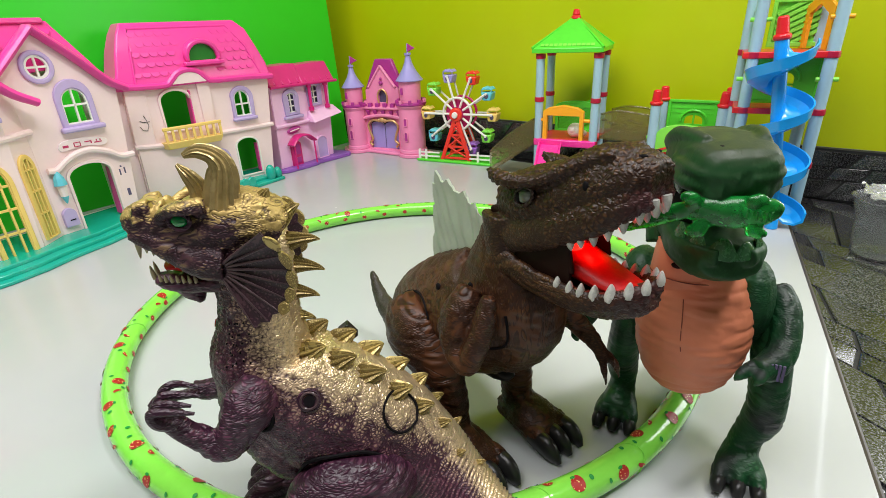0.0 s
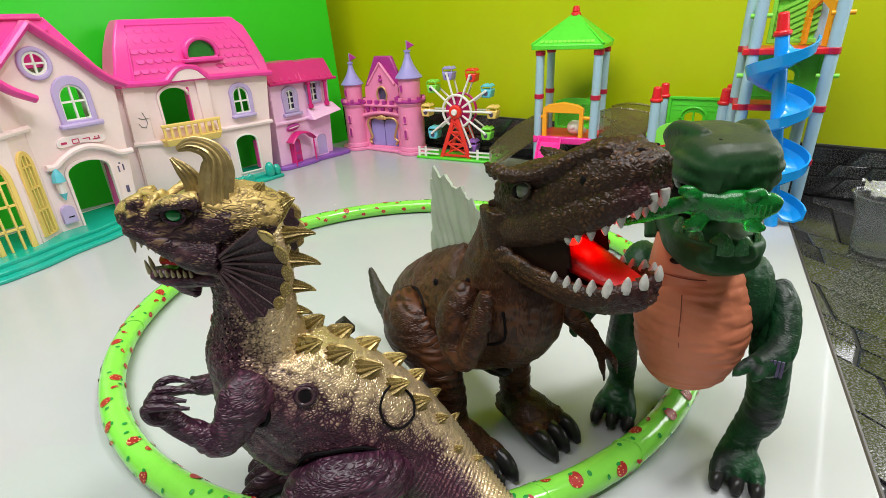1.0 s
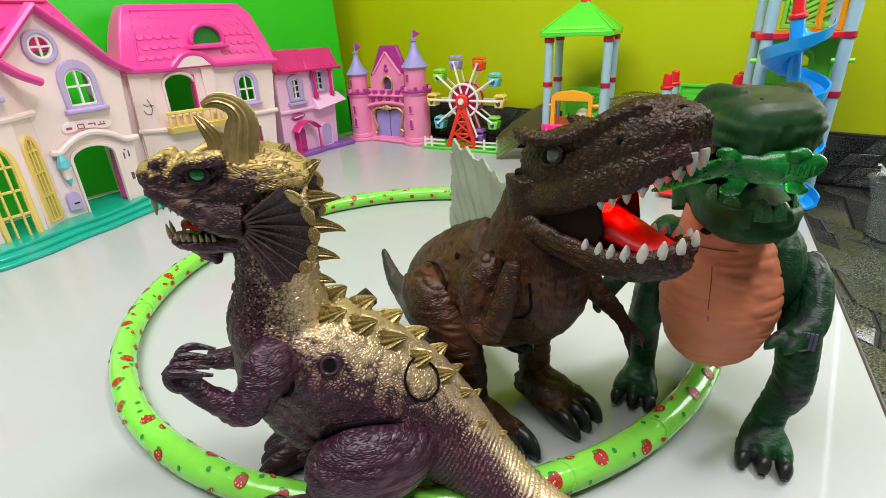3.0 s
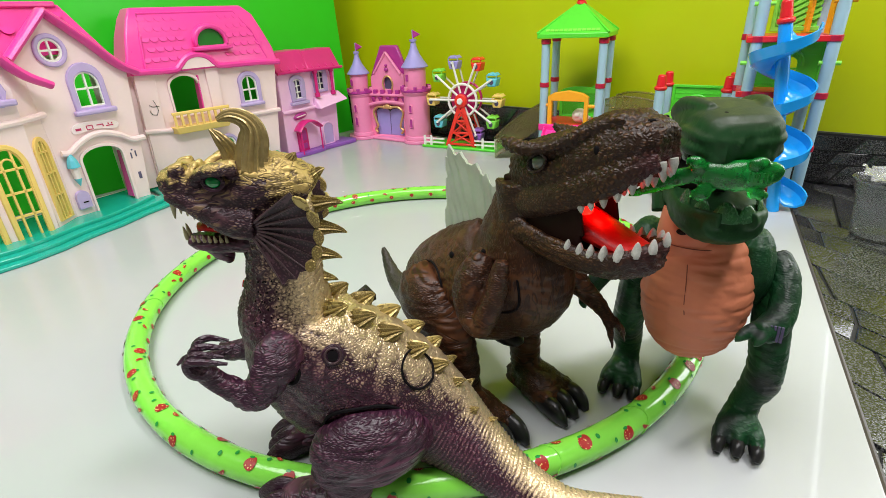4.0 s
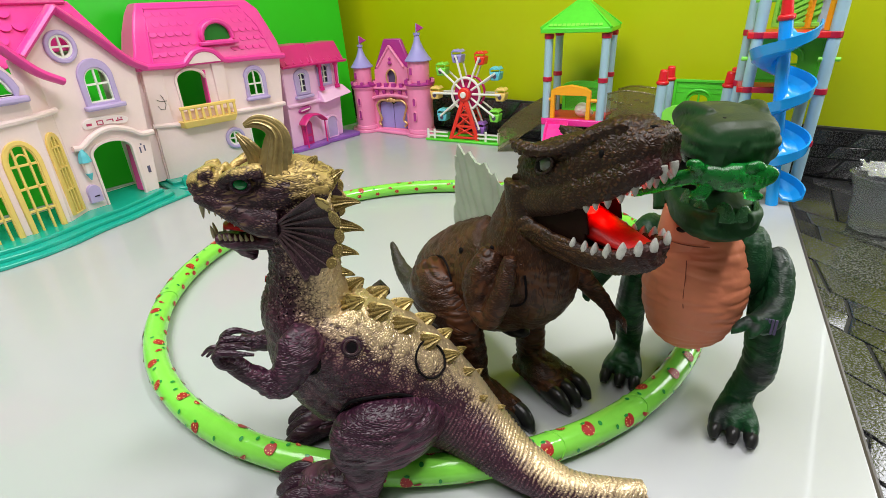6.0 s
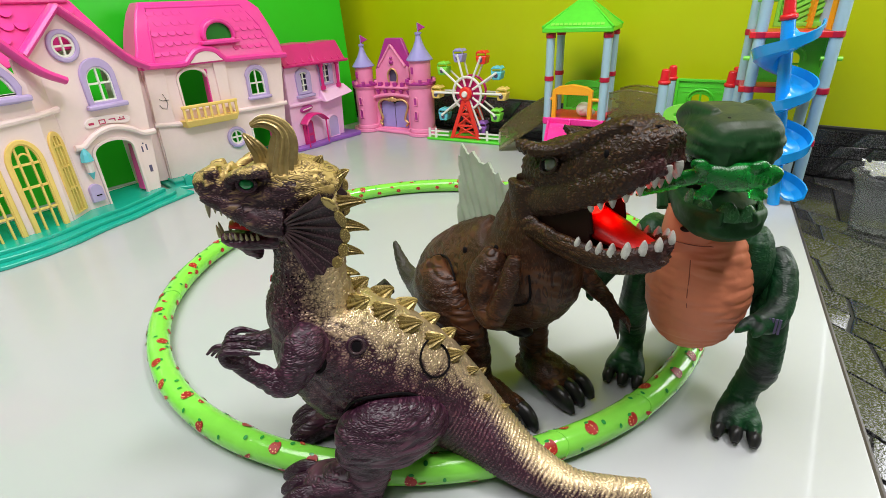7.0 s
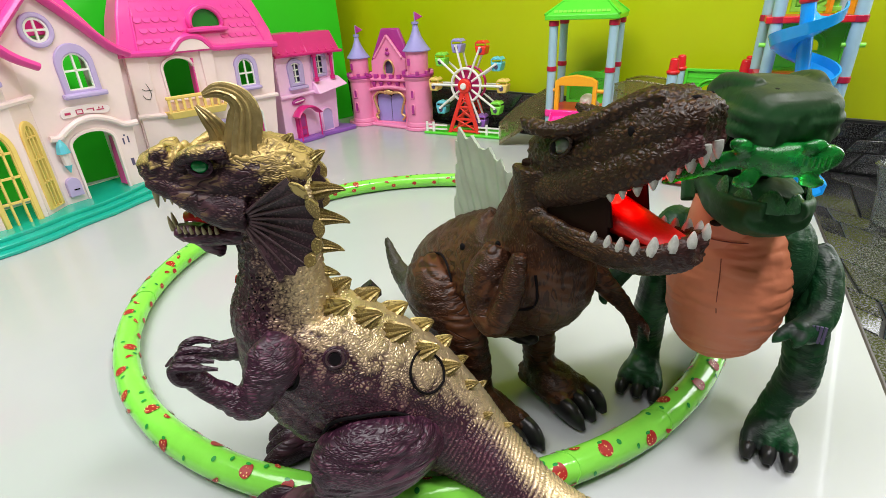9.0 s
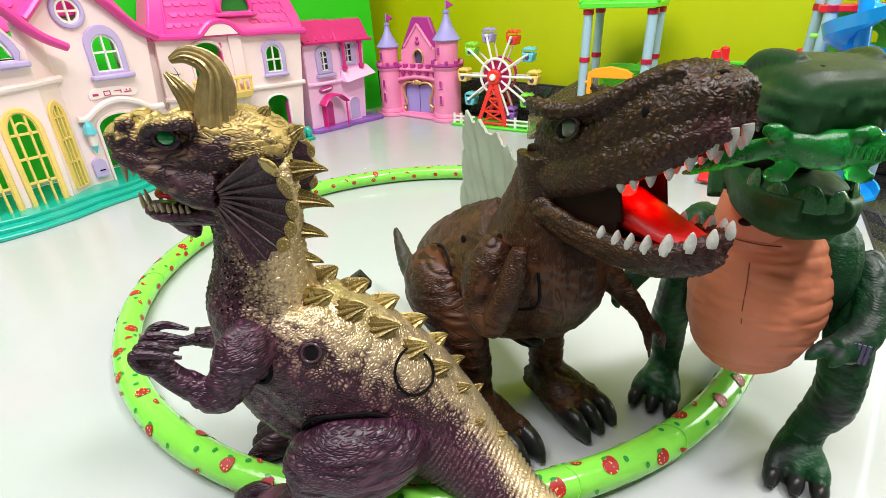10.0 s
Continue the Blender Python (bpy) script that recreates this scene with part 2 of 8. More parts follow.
M = dict(
    board=mat("white_laminate", (0.430, 0.446, 0.453), rough=0.24, var=0.02, scale=3, bump=0.012, bscale=60, spec=0.36),
    lime=mat("lime_paint", (0.480, 0.560, 0.001), rough=0.38, var=0.04, scale=2.5, bump=0.06, bscale=90),
    panel=mat("green_panel", (0.03, 0.62, 0.020), rough=0.35, var=0.05, scale=2, bump=0.03, bscale=40),
    plaster=mat("plain_plaster", (0.30, 0.30, 0.285), rough=0.8, var=0.05, scale=3, bump=0.2, bscale=60),
    floor=mat("grey_floor", (0.35, 0.34, 0.32), rough=0.5, var=0.15, scale=4),
    cabinet=mat("dark_cabinet", (0.06, 0.05, 0.045), rough=0.4, var=0.2, scale=6),
    stone=stone_mat("black_stone"),
    grout=mat("black_joint", (0.008, 0.008, 0.009), rough=0.6, var=0.3, bump=0.3),
    cream=mat("cream_plastic", (0.88, 0.695, 0.705), rough=0.42, var=0.03, scale=20, bump=0.05),
    pink=mat("hot_pink_plastic", (0.82, 0.05, 0.34), rough=0.30, var=0.05, scale=14, bump=0.04, coat=0.2),
    lilac=mat("lilac_plastic", (0.50, 0.39, 0.68), rough=0.4, var=0.06, bump=0.05),
    yellow=mat("pale_yellow_plastic", (0.86, 0.60, 0.17), rough=0.4, var=0.06, bump=0.05),
    teal=mat("teal_plastic", (0.012, 0.40, 0.31), rough=0.22, var=0.07, scale=16, bump=0.05, coat=0.3),
    white=mat("white_plastic", (0.84, 0.83, 0.78), rough=0.4, var=0.03, bump=0.04),
    bluelamp=mat("sky_blue_plastic", (0.13, 0.55, 0.68), rough=0.4, var=0.06),
    red_print=mat("magenta_print", (0.50, 0.03, 0.12), rough=0.5, var=0.1),
    ink=mat("black_ink", (0.03, 0.03, 0.03), rough=0.5, var=0.1),
    paper=mat("pale_sticker", (0.86, 0.74, 0.76), rough=0.5, var=0.03),
    blush=mat("pale_pink_plastic", (0.88, 0.54, 0.80), rough=0.42, var=0.04, bump=0.05),
    magenta=mat("magenta_plastic", (0.64, 0.02, 0.20), rough=0.32, var=0.06, bump=0.05),
    purple=mat("purple_plastic", (0.27, 0.10, 0.46), rough=0.38, var=0.06),
    candy=mat("candy_pink_plastic", (0.88, 0.27, 0.48), rough=0.32, var=0.05, bump=0.06, coat=0.2),
    plum=mat("plum_plastic", (0.43, 0.04, 0.28), rough=0.36, var=0.08),
    lav=mat("lavender_plastic", (0.34, 0.30, 0.66), rough=0.36, var=0.06),
    golden=mat("gold_paint", (0.62, 0.40, 0.16), rough=0.35, metal=0.4, var=0.15),
    # near-black for pupils; on holes and sockets the colour stands in for shade
    dark=mat("pupil_and_hole_shade", (0.006, 0.005, 0.006), rough=0.7, var=0.2, spec=0.1),
    red=mat("red_plastic", (0.72, 0.015, 0.025), rough=0.3, var=0.08, bump=0.05, coat=0.2),
    crimson=mat("crimson_plastic", (0.46, 0.008, 0.045), rough=0.34, var=0.08, bump=0.05, coat=0.2),
    coral=mat("coral_red_plastic", (0.85, 0.035, 0.02), rough=0.32, var=0.06, coat=0.2),
    orange=mat("orange_plastic", (0.92, 0.40, 0.016), rough=0.32, var=0.06, coat=0.2),
    green=mat("bright_green_plastic", (0.10, 0.68, 0.04), rough=0.3, var=0.08, coat=0.2),
    # panel green with the dormer's inner shade put into its colour
    shaded_green=mat("shaded_panel_green", (0.010, 0.20, 0.014), rough=0.4, var=0.1),
    leaf=mat("light_green_plastic", (0.24, 0.74, 0.08), rough=0.32, var=0.07),
    blue=mat("blue_plastic", (0.010, 0.34, 0.88), rough=0.18, var=0.06, bump=0.03, coat=0.5),
    post=mat("pale_blue_plastic", (0.36, 0.55, 0.66), rough=0.35, var=0.05),
    slide=mat("neon_pink_plastic", (0.90, 0.03, 0.33), rough=0.25, var=0.05, coat=0.3),
    smoke=mat("smoky_clear_plastic", (0.36, 0.29, 0.12), rough=0.12, var=0.1, trans=0.75, alpha=0.55, bump=0.02),
    film=mat("cloudy_film", (0.86, 0.88, 0.88), rough=0.12, var=0.15, scale=60, trans=0.80, bump=0.8, bscale=55, ior=1.35),
    clear=mat("clear_film", (0.92, 0.94, 0.95), rough=0.08, var=0.02, trans=0.95, bump=0.5, bscale=60, ior=1.3),
    hoop=mat("glossy_green_wrap", (0.23, 0.70, 0.075), rough=0.15, var=0.12, scale=12, bump=1.0, bscale=55, coat=0.5),
    berry=berry_mat(),
    sprig=mat("leaf_print", (0.02, 0.28, 0.05), rough=0.25, var=0.1, bump=0),
    # brown skins: the dark base carries the shade between pebbles and folds
    rex=scaly("brown_reptile_skin", (0.0293, 0.0100, 0.0039), (0.0708, 0.0268, 0.0100), gold=((0.034, 0.029, 0.020), 0.0, 0.3), cell=560, wrinkle=95, rough=0.39, relief=0.00026, stretch=(1.3, 1.3, 0.35), spec=0.32, crest=0.25, creased=0.9),
    rexleg=scaly("brown_leg_skin", (0.0275, 0.0088, 0.0035), (0.0725, 0.0248, 0.0094), cell=560, wrinkle=75, rough=0.40, relief=0.00030, stretch=(0.5, 0.5, 1.5), spec=0.30, crest=0.28),
    rexhead=scaly("brown_pebbled_skin", (0.0192, 0.0070, 0.0029), (0.0744, 0.0318, 0.0108), gold=((0.056, 0.0155, 0.019), 0.0, 0.3), cell=400, wrinkle=120, rough=0.43, relief=0.00030, stretch=(0.8, 0.8, 1.1), spec=0.32, crest=0.55, creased=0.0),
    maw=mat("dark_mouth", (0.014, 0.0045, 0.003), rough=0.55, var=0.3, bump=0.3, bscale=120, spec=0.12),
    tooth=mat("grey_white_tooth", (0.43, 0.43, 0.40), rough=0.35, var=0.3, scale=160, bump=0.3),
    tongue=mat("red_tongue", (0.46, 0.004, 0.004), rough=0.38, var=0.2, scale=60, bump=0.4, bscale=150, spec=0.35),
    tongue_dull=mat("matt_red_tongue", (0.55, 0.010, 0.012), rough=0.35, var=0.15, bump=0.2),
    led=mat("red_led", (0.90, 0.022, 0.012), rough=0.20, emit=1.5, bump=0.8, bscale=110),
    claw=mat("black_claw", (0.012, 0.012, 0.012), rough=0.32, var=0.3, bump=0.3, bscale=160),
    fin=mat("milky_fin", (0.50, 0.56, 0.46), rough=0.35, var=0.10, scale=40, bump=0.3, bscale=150, trans=0.45),
    eyegrey=mat("grey_glass_eye", (0.075, 0.088, 0.070), rough=0.14, var=0.3, scale=120, bump=0.0, coat=0.4),
    eyegreen=mat("green_glass_eye", (0.0, 0.22, 0.05), rough=0.08, var=0.2, bump=0, coat=0.8),
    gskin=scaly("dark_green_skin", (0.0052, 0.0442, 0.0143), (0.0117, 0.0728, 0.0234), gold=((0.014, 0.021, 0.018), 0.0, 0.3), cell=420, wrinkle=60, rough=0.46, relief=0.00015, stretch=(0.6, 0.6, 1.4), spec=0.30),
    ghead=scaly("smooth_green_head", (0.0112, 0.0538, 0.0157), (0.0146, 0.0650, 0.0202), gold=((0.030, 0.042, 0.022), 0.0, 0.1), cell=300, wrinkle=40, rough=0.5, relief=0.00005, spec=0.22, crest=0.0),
    gtooth=mat("pale_green_tooth", (0.030, 0.115, 0.042), rough=0.26, var=0.25, scale=60, bump=0.1, trans=0.15),
    belly=mat("salmon_rubber", (0.62, 0.20, 0.105), rough=0.5, var=0.10, scale=14, bump=0.3, bscale=110),
    grape=mat("violet_grey_paint", (0.10, 0.08, 0.16), rough=0.4, var=0.2),
    crease=mat("salmon_crease", (0.20, 0.05, 0.03), rough=0.6, var=0.2),
    gem=mat("clear_green_plastic", (0.016, 0.44, 0.065), rough=0.26, var=0.15, trans=0.80, bump=0.2, bscale=150),
    dragon=scaly("purple_bronze_skin", (0.0307, 0.0072, 0.0166), (0.1280, 0.0435, 0.0666), gold=((0.78, 0.60, 0.36), 0.74, 0.66), cell=420, wrinkle=130, rough=0.34, relief=0.00042, stretch=(1, 1, 1.25), spec=0.4, crest=0.48, creased=0.45),
    dhead=scaly("bronze_head_skin", (0.0225, 0.0069, 0.0125), (0.0875, 0.0375, 0.0500), gold=((0.42, 0.30, 0.105), 0.50, 0.90), cell=520, wrinkle=130, rough=0.46, relief=0.00030, stretch=(0.7, 0.7, 1.4), spec=0.35, crest=0.45),
    dleg=scaly("purple_leg_skin", (0.0260, 0.0062, 0.0169), (0.0962, 0.0312, 0.0572), cell=480, wrinkle=60, rough=0.38, relief=0.0004, stretch=(0.45, 0.45, 1.7), spec=0.40, crest=0.4),
    horn=mat("bronze_horn", (0.40, 0.30, 0.13), rough=0.34, metal=0.55, var=0.35, scale=45, bump=0.5, bscale=420),
    spike=scaly("bronze_spike", (0.22, 0.155, 0.05), (0.46, 0.35, 0.12), cell=700, wrinkle=110, rough=0.32, relief=0.0001, crest=0.0, metal=0.4),
    frill=scaly("plum_frill_skin", (0.024, 0.0085, 0.0150), (0.078, 0.034, 0.046), cell=500, wrinkle=160, rough=0.42, relief=0.00008, crest=0.0),
    rib=mat("pale_plum_rib", (0.060, 0.034, 0.038), rough=0.32, var=0.25, scale=120),
    bone=mat("yellowed_tooth", (0.34, 0.30, 0.17), rough=0.4, var=0.2),
)

laminate = M["board"].node_tree.nodes["Principled BSDF"]
laminate.inputs["Coat Weight"].default_value, laminate.inputs["Coat Roughness"].default_value = 0.25, 0.04


# ---- mesh helpers ----
def finish(bm, name, material, smooth=True):
    bmesh.ops.recalc_face_normals(bm, faces=bm.faces)
    me = bpy.data.meshes.new(name)
    bm.to_mesh(me)
    bm.free()
    me.materials.append(material)
    if smooth:
        me.polygons.foreach_set("use_smooth", [True] * len(me.polygons))
        me.set_sharp_from_angle(angle=radians(38))
    return me


def part(name, bm, material, parent, label="", soft=0.0, smooth=True):
    ob = new(name, finish(bm, name, material, smooth))
    if parent:
        ob.parent = parent
    if soft:
        bv = ob.modifiers.new("bevel", "BEVEL")
        bv.width, bv.segments, bv.limit_method, bv.angle_limit = soft, 2, "ANGLE", radians(40)
    return tagged(ob, label)


def thing(name, m, label, category, group="", kind=""):
    ob = new(name)
    ob.empty_display_size = 0.02
    ob.matrix_world = m
    return tagged(ob, label, category, group, kind)


def box(bm, c, s, rz=0.0, ry=0.0, rx=0.0):
    m = pose(*c, rx, ry, rz) @ Matrix.Diagonal((*s, 1))
    bmesh.ops.create_cube(bm, size=1.0, matrix=m)
    return bm


def rod(bm, a, b, r0, r1=None, seg=12):
    a, b = Vector(a), Vector(b)
    d = b - a
    m = Matrix.Translation((a + b) / 2) @ d.to_track_quat("Z", "Y").to_matrix().to_4x4()
    bmesh.ops.create_cone(bm, cap_ends=True, segments=seg, radius1=r0, radius2=r0 if r1 is None else max(r1, 1e-5), depth=d.length, matrix=m)
    return bm


def ball(bm, c, s, rz=0.0, ry=0.0, seg=14):
    bmesh.ops.create_uvsphere(bm, u_segments=seg, v_segments=max(6, seg // 2 + 1), radius=1.0, matrix=pose(*c, 0, ry, rz) @ Matrix.Diagonal((*s, 1)))
    return bm


def B():
    return bmesh.new()


def smooth_line(pts, steps=5):
    """Catmull-Rom through rows of numbers."""
    P = [np.array(p, float) for p in pts]
    P = [2 * P[0] - P[1], *P, 2 * P[-1] - P[-2]]
    out = []
    for i in range(1, len(P) - 2):
        a, b, c, d = P[i - 1:i + 3]
        for k in range(steps):
            t = k / steps
            out.append(0.5 * (2 * b + (c - a) * t + (2 * a - 5 * b + 4 * c - d) * t * t + (3 * b - a - 3 * c + d) * t ** 3))
    out.append(P[-2])
    return out


def sweep(bm, pts, seg=16, steps=5, side=(0, 1, 0), flutes=0, depth=0.12):
    """A closed limb along rows of x, y, z, half width, half height."""
    rows = smooth_line(pts, steps)
    side = Vector(side)
    rings = []
    for i, r in enumerate(rows):
        t = Vector(rows[min(i + 1, len(rows) - 1)][:3]) - Vector(rows[max(i - 1, 0)][:3])
        t.normalize()
        s = (side - t * side.dot(t))
        s = s.normalized() if s.length > 1e-4 else Vector((1, 0, 0))
        u = t.cross(s)
        c = Vector(r[:3])
        a, b = max(r[3], 4e-4), max(r[4], 4e-4)
        f = [1 - depth * (k % 2) if flutes else 1 for k in range(seg)]
        rings.append([bm.verts.new(c + s * (a * f[k] * math.cos(2 * math.pi * k / seg)) + u * (b * f[k] * math.sin(2 * math.pi * k / seg))) for k in range(seg)])
    for r0, r1 in zip(rings, rings[1:]):
        for k in range(seg):
            bm.faces.new((r0[k], r0[(k + 1) % seg], r1[(k + 1) % seg], r1[k]))
    bm.faces.new(rings[0][::-1])
    bm.faces.new(rings[-1])
    return bm


def tube(bm, pts, r, seg=8, closed=False):
    """A round bar along points."""
    P = [Vector(p) for p in pts]
    n = len(P)
    rings = []
    ref = Vector((0.31, 0.2, 0.93))
    for i in range(n):
        a, b = (P[(i - 1) % n], P[(i + 1) % n]) if closed else (P[max(i - 1, 0)], P[min(i + 1, n - 1)])
        t = (b - a).normalized()
        s = t.cross(ref).normalized()
        u = s.cross(t)
        rings.append([bm.verts.new(P[i] + (s * math.cos(2 * math.pi * k / seg) + u * math.sin(2 * math.pi * k / seg)) * r) for k in range(seg)])
    for i in range(n if closed else n - 1):
        r0, r1 = rings[i], rings[(i + 1) % n]
        for k in range(seg):
            bm.faces.new((r0[k], r0[(k + 1) % seg], r1[(k + 1) % seg], r1[k]))
    if not closed:
        bm.faces.new(rings[0][::-1])
        bm.faces.new(rings[-1])
    return bm


def plate(outer, holes=(), y0=0.0, y1=0.004, bm=None):
    """A flat wall in x and z with holes through it, from depth y0 to y1."""
    bm = bm or bmesh.new()
    edges = []
    for loop in (outer, *holes):
        vs = [bm.verts.new((x, y0, z)) for x, z in loop]
        edges += [bm.edges.new((vs[i], vs[(i + 1) % len(vs)])) for i in range(len(vs))]
    got = bmesh.ops.triangle_fill(bm, use_beauty=True, use_dissolve=False, edges=edges)
    faces = [g for g in got["geom"] if isinstance(g, bmesh.types.BMFace)]
    ext = bmesh.ops.extrude_face_region(bm, geom=faces)
    bmesh.ops.translate(bm, vec=(0, y1 - y0, 0), verts=[g for g in ext["geom"] if isinstance(g, bmesh.types.BMVert)])
    return bm


def arch(x0, x1, z0, zs, rise, n=12):
    """Outline of an opening with an arched head: foot z0, springing zs."""
    c, a = (x0 + x1) / 2, (x1 - x0) / 2
    return [(x0, z0), (x1, z0)] + [(c + a * math.cos(math.pi * k / n), zs + rise * math.sin(math.pi * k / n)) for k in range(n + 1)]


def oval(cx, cz, rx, rz, n=24):
    return [(cx + rx * math.cos(2 * math.pi * k / n), cz + rz * math.sin(2 * math.pi * k / n)) for k in range(n)]


def grown(loop, d):
    """The outline moved outwards by about d."""
    c = np.mean(loop, axis=0)
    out = []
    n = len(loop)
    for i in range(n):
        a, b = np.array(loop[i - 1]), np.array(loop[(i + 1) % n])
        t = b - a
        nrm = np.array((t[1], -t[0])) / max(1e-9, np.hypot(*t))
        if nrm @ (np.array(loop[i]) - c) < 0:
            nrm = -nrm
        out.append(tuple(np.array(loop[i]) + nrm * d))
    return out


def bars(loops, y0, y1):
    bm = bmesh.new()
    for x0, x1, z0, z1 in loops:
        box(bm, ((x0 + x1) / 2, (y0 + y1) / 2, (z0 + z1) / 2), (x1 - x0, abs(y1 - y0), z1 - z0))
    return bm


# ---- the place ----
def structure(name, bm, material, label, category, soft=0.0):
    return tagged(part(name, bm, material, None, "", soft, smooth=False), label, category, "", "structure")


WALL_Y = 0.780
structure("floor", box(B(), (0.2, -0.7, -0.88), (4.2, 3.4, 0.06)), M["floor"], "plain grey room floor far below the counter", "floor")
structure("wall_back", plate([(-1.7, 0.093), (2.1, 0.093), (2.1, 1.75), (-1.7, 1.75)], [[(0.451, 0.24), (0.481, 0.24), (0.611, 1.00), (0.581, 1.00)], [(0.70, 0.20), (1.15, 0.20), (1.15, 1.05), (0.70, 1.05)]], WALL_Y, WALL_Y + 0.08), M["lime"], "lime green painted kitchen wall above the backsplash", "wall")
structure("wall_back_lower", box(B(), (0.2, WALL_Y + 0.04, -0.38), (3.8, 0.08, 0.946)), M["plaster"], "plain plaster wall behind the backsplash", "wall")
structure("wall_left", box(B(), (-1.74, -0.7, 0.45), (0.08, 3.2, 2.6)), M["lime"], "lime green side wall beyond the green panel", "wall")
structure("wall_right", box(B(), (2.14, -0.7, 0.45), (0.08, 3.2, 2.6)), M["plaster"], "pale plaster side wall", "wall")
structure("wall_front", box(B(), (0.2, -2.34, 0.45), (3.8, 0.08, 2.6)), M["plaster"], "pale plaster wall behind the camera", "wall")
structure("ceiling", box(B(), (0.2, -0.7, 1.79), (4.2, 3.4, 0.06)), M["plaster"], "white plaster ceiling", "ceiling")
counter = structure("counter", box(B(), (0.2, -0.06, -0.0275), (3.6, 1.66, 0.035)), M["grout"], "black stone-look kitchen counter with dark joints", "counter", 0.002)
structure("counter_base", box(B(), (0.2, -0.02, -0.45), (3.5, 1.55, 0.80)), M["cabinet"], "dark cabinet carcass under the counter", "cabinet")
# unseen bright slit, slanted so that its mirrored streak falls right on the sheet
structure("window_1", plate([(0.451, 0.24), (0.481, 0.24), (0.611, 1.00), (0.581, 1.00)], [[(0.4615, 0.246), (0.4725, 0.246), (0.6005, 0.994), (0.5895, 0.994)]], WALL_Y + 0.02, WALL_Y + 0.06), M["white"], "unseen narrow slanting slit in a white rim, inferred from its streak on the sheet", "window")
structure("window_2", plate([(0.70, 0.20), (1.15, 0.20), (1.15, 1.05), (0.70, 1.05)], [[(0.725, 0.225), (0.915, 0.225), (0.915, 1.025), (0.725, 1.025)], [(0.935, 0.225), (1.125, 0.225), (1.125, 1.025), (0.935, 1.025)]], WALL_Y + 0.02, WALL_Y + 0.06), M["white"], "white framed kitchen window over the counter", "window")

# white sheet that the toys stand on; its edge runs askew across the counter
bm = B()
vs = [bm.verts.new((x, y, -0.004)) for x, y in ((-1.25, -0.86), (0.6645, -0.86), (0.335, 0.718), (-1.25, 0.718))]
ext = bmesh.ops.extrude_face_region(bm, geom=[bm.faces.new(vs)])
bmesh.ops.translate(bm, vec=(0, 0, 0.004), verts=[g for g in ext["geom"] if isinstance(g, bmesh.types.BMVert)])
tagged(part("tabletop_sheet", bm, M["board"], None, "", 0.0012, smooth=False), "glossy white laminate sheet lying on the stone counter", "table", "", "structure")
structure("edge_strip", rod(B(), (0.6667, -0.86, -0.004), (0.3372, 0.718, -0.004), 0.0032, seg=8), M["cabinet"], "dark edging strip along the white sheet", "trim")

# green display panel that closes the left end behind the houses
structure("green_panel", plate([(-1.2, -0.004), (0.666, -0.004), (0.666, 0.75), (-1.2, 0.75)], (), 0, 0.012), M["panel"], "smooth bright green display panel leaning behind the toy houses", "panel", 0.002).matrix_world = pose(-0.861, 0, 0.004, -3, 0, 90)


# ---- toy house pieces ----
def lattice(name, parent, loop, material, xs, zs, y0, y1, w=0.0035):
    """Frame and glazing bars of a window: loop is the opening."""
    x0, x1 = min(p[0] for p in loop), max(p[0] for p in loop)
    z0, z1 = min(p[1] for p in loop), max(p[1] for p in loop)
    fr = part(name, plate(grown(loop, 0.0012), [grown(loop, -0.0028)], y0, y1), material, parent, soft=0.0004)
    part("glazing_bar", bars([(x - w / 2, x + w / 2, z0 + 0.001, z1 - 0.001) for x in xs] + [(x0 + 0.001, x1 - 0.001, z - w / 2, z + w / 2) for z in zs], y0 + 0.0008, y1 - 0.0006), material, fr, soft=0.0003)
    return fr


def shingle_mesh(w, h, material):
    pts = [(-w / 2, 0.0)] + [(w / 2 * math.cos(a), -h * abs(math.sin(a)) ** 0.8) for a in np.linspace(math.pi, 2 * math.pi, 9)] + [(w / 2, 0.0)]
    pts = [p for i, p in enumerate(pts) if i == 0 or (abs(p[0] - pts[i - 1][0]) + abs(p[1] - pts[i - 1][1])) > 1e-5]
    bm = B()
    lo = [bm.verts.new((x, 0.0006, z)) for x, z in pts]
    hi = [bm.verts.new((x, -0.0007 if z > -1e-6 else -0.0016, z)) for x, z in pts]
    bm.faces.new(hi)
    for i in range(len(pts)):
        j = (i + 1) % len(pts)
        bm.faces.new((lo[i], lo[j], hi[j], hi[i]))
    return finish(bm, "shingle", material)


def shingles(parent, mesh, rows, origin, lean, w, h):
    """Scalloped tiles on a roof plane that leans back by lean degrees: rows of (first x, count)."""
    for r, (x, n) in enumerate(rows):
        for k in range(n):
            ob = new("shingle", mesh)
            ob.parent = parent
            u, s = x + k * w, -r * h
            ob.matrix_local = Matrix.Translation(origin) @ pose(0, 0, 0, -lean) @ Matrix.Translation((u, 0, s))


def hooded(parent, loop, opening, material, y=-0.006, label=""):
    return part("surround", plate(loop, [opening], y, 0.001), material, parent, label, soft=0.0014)


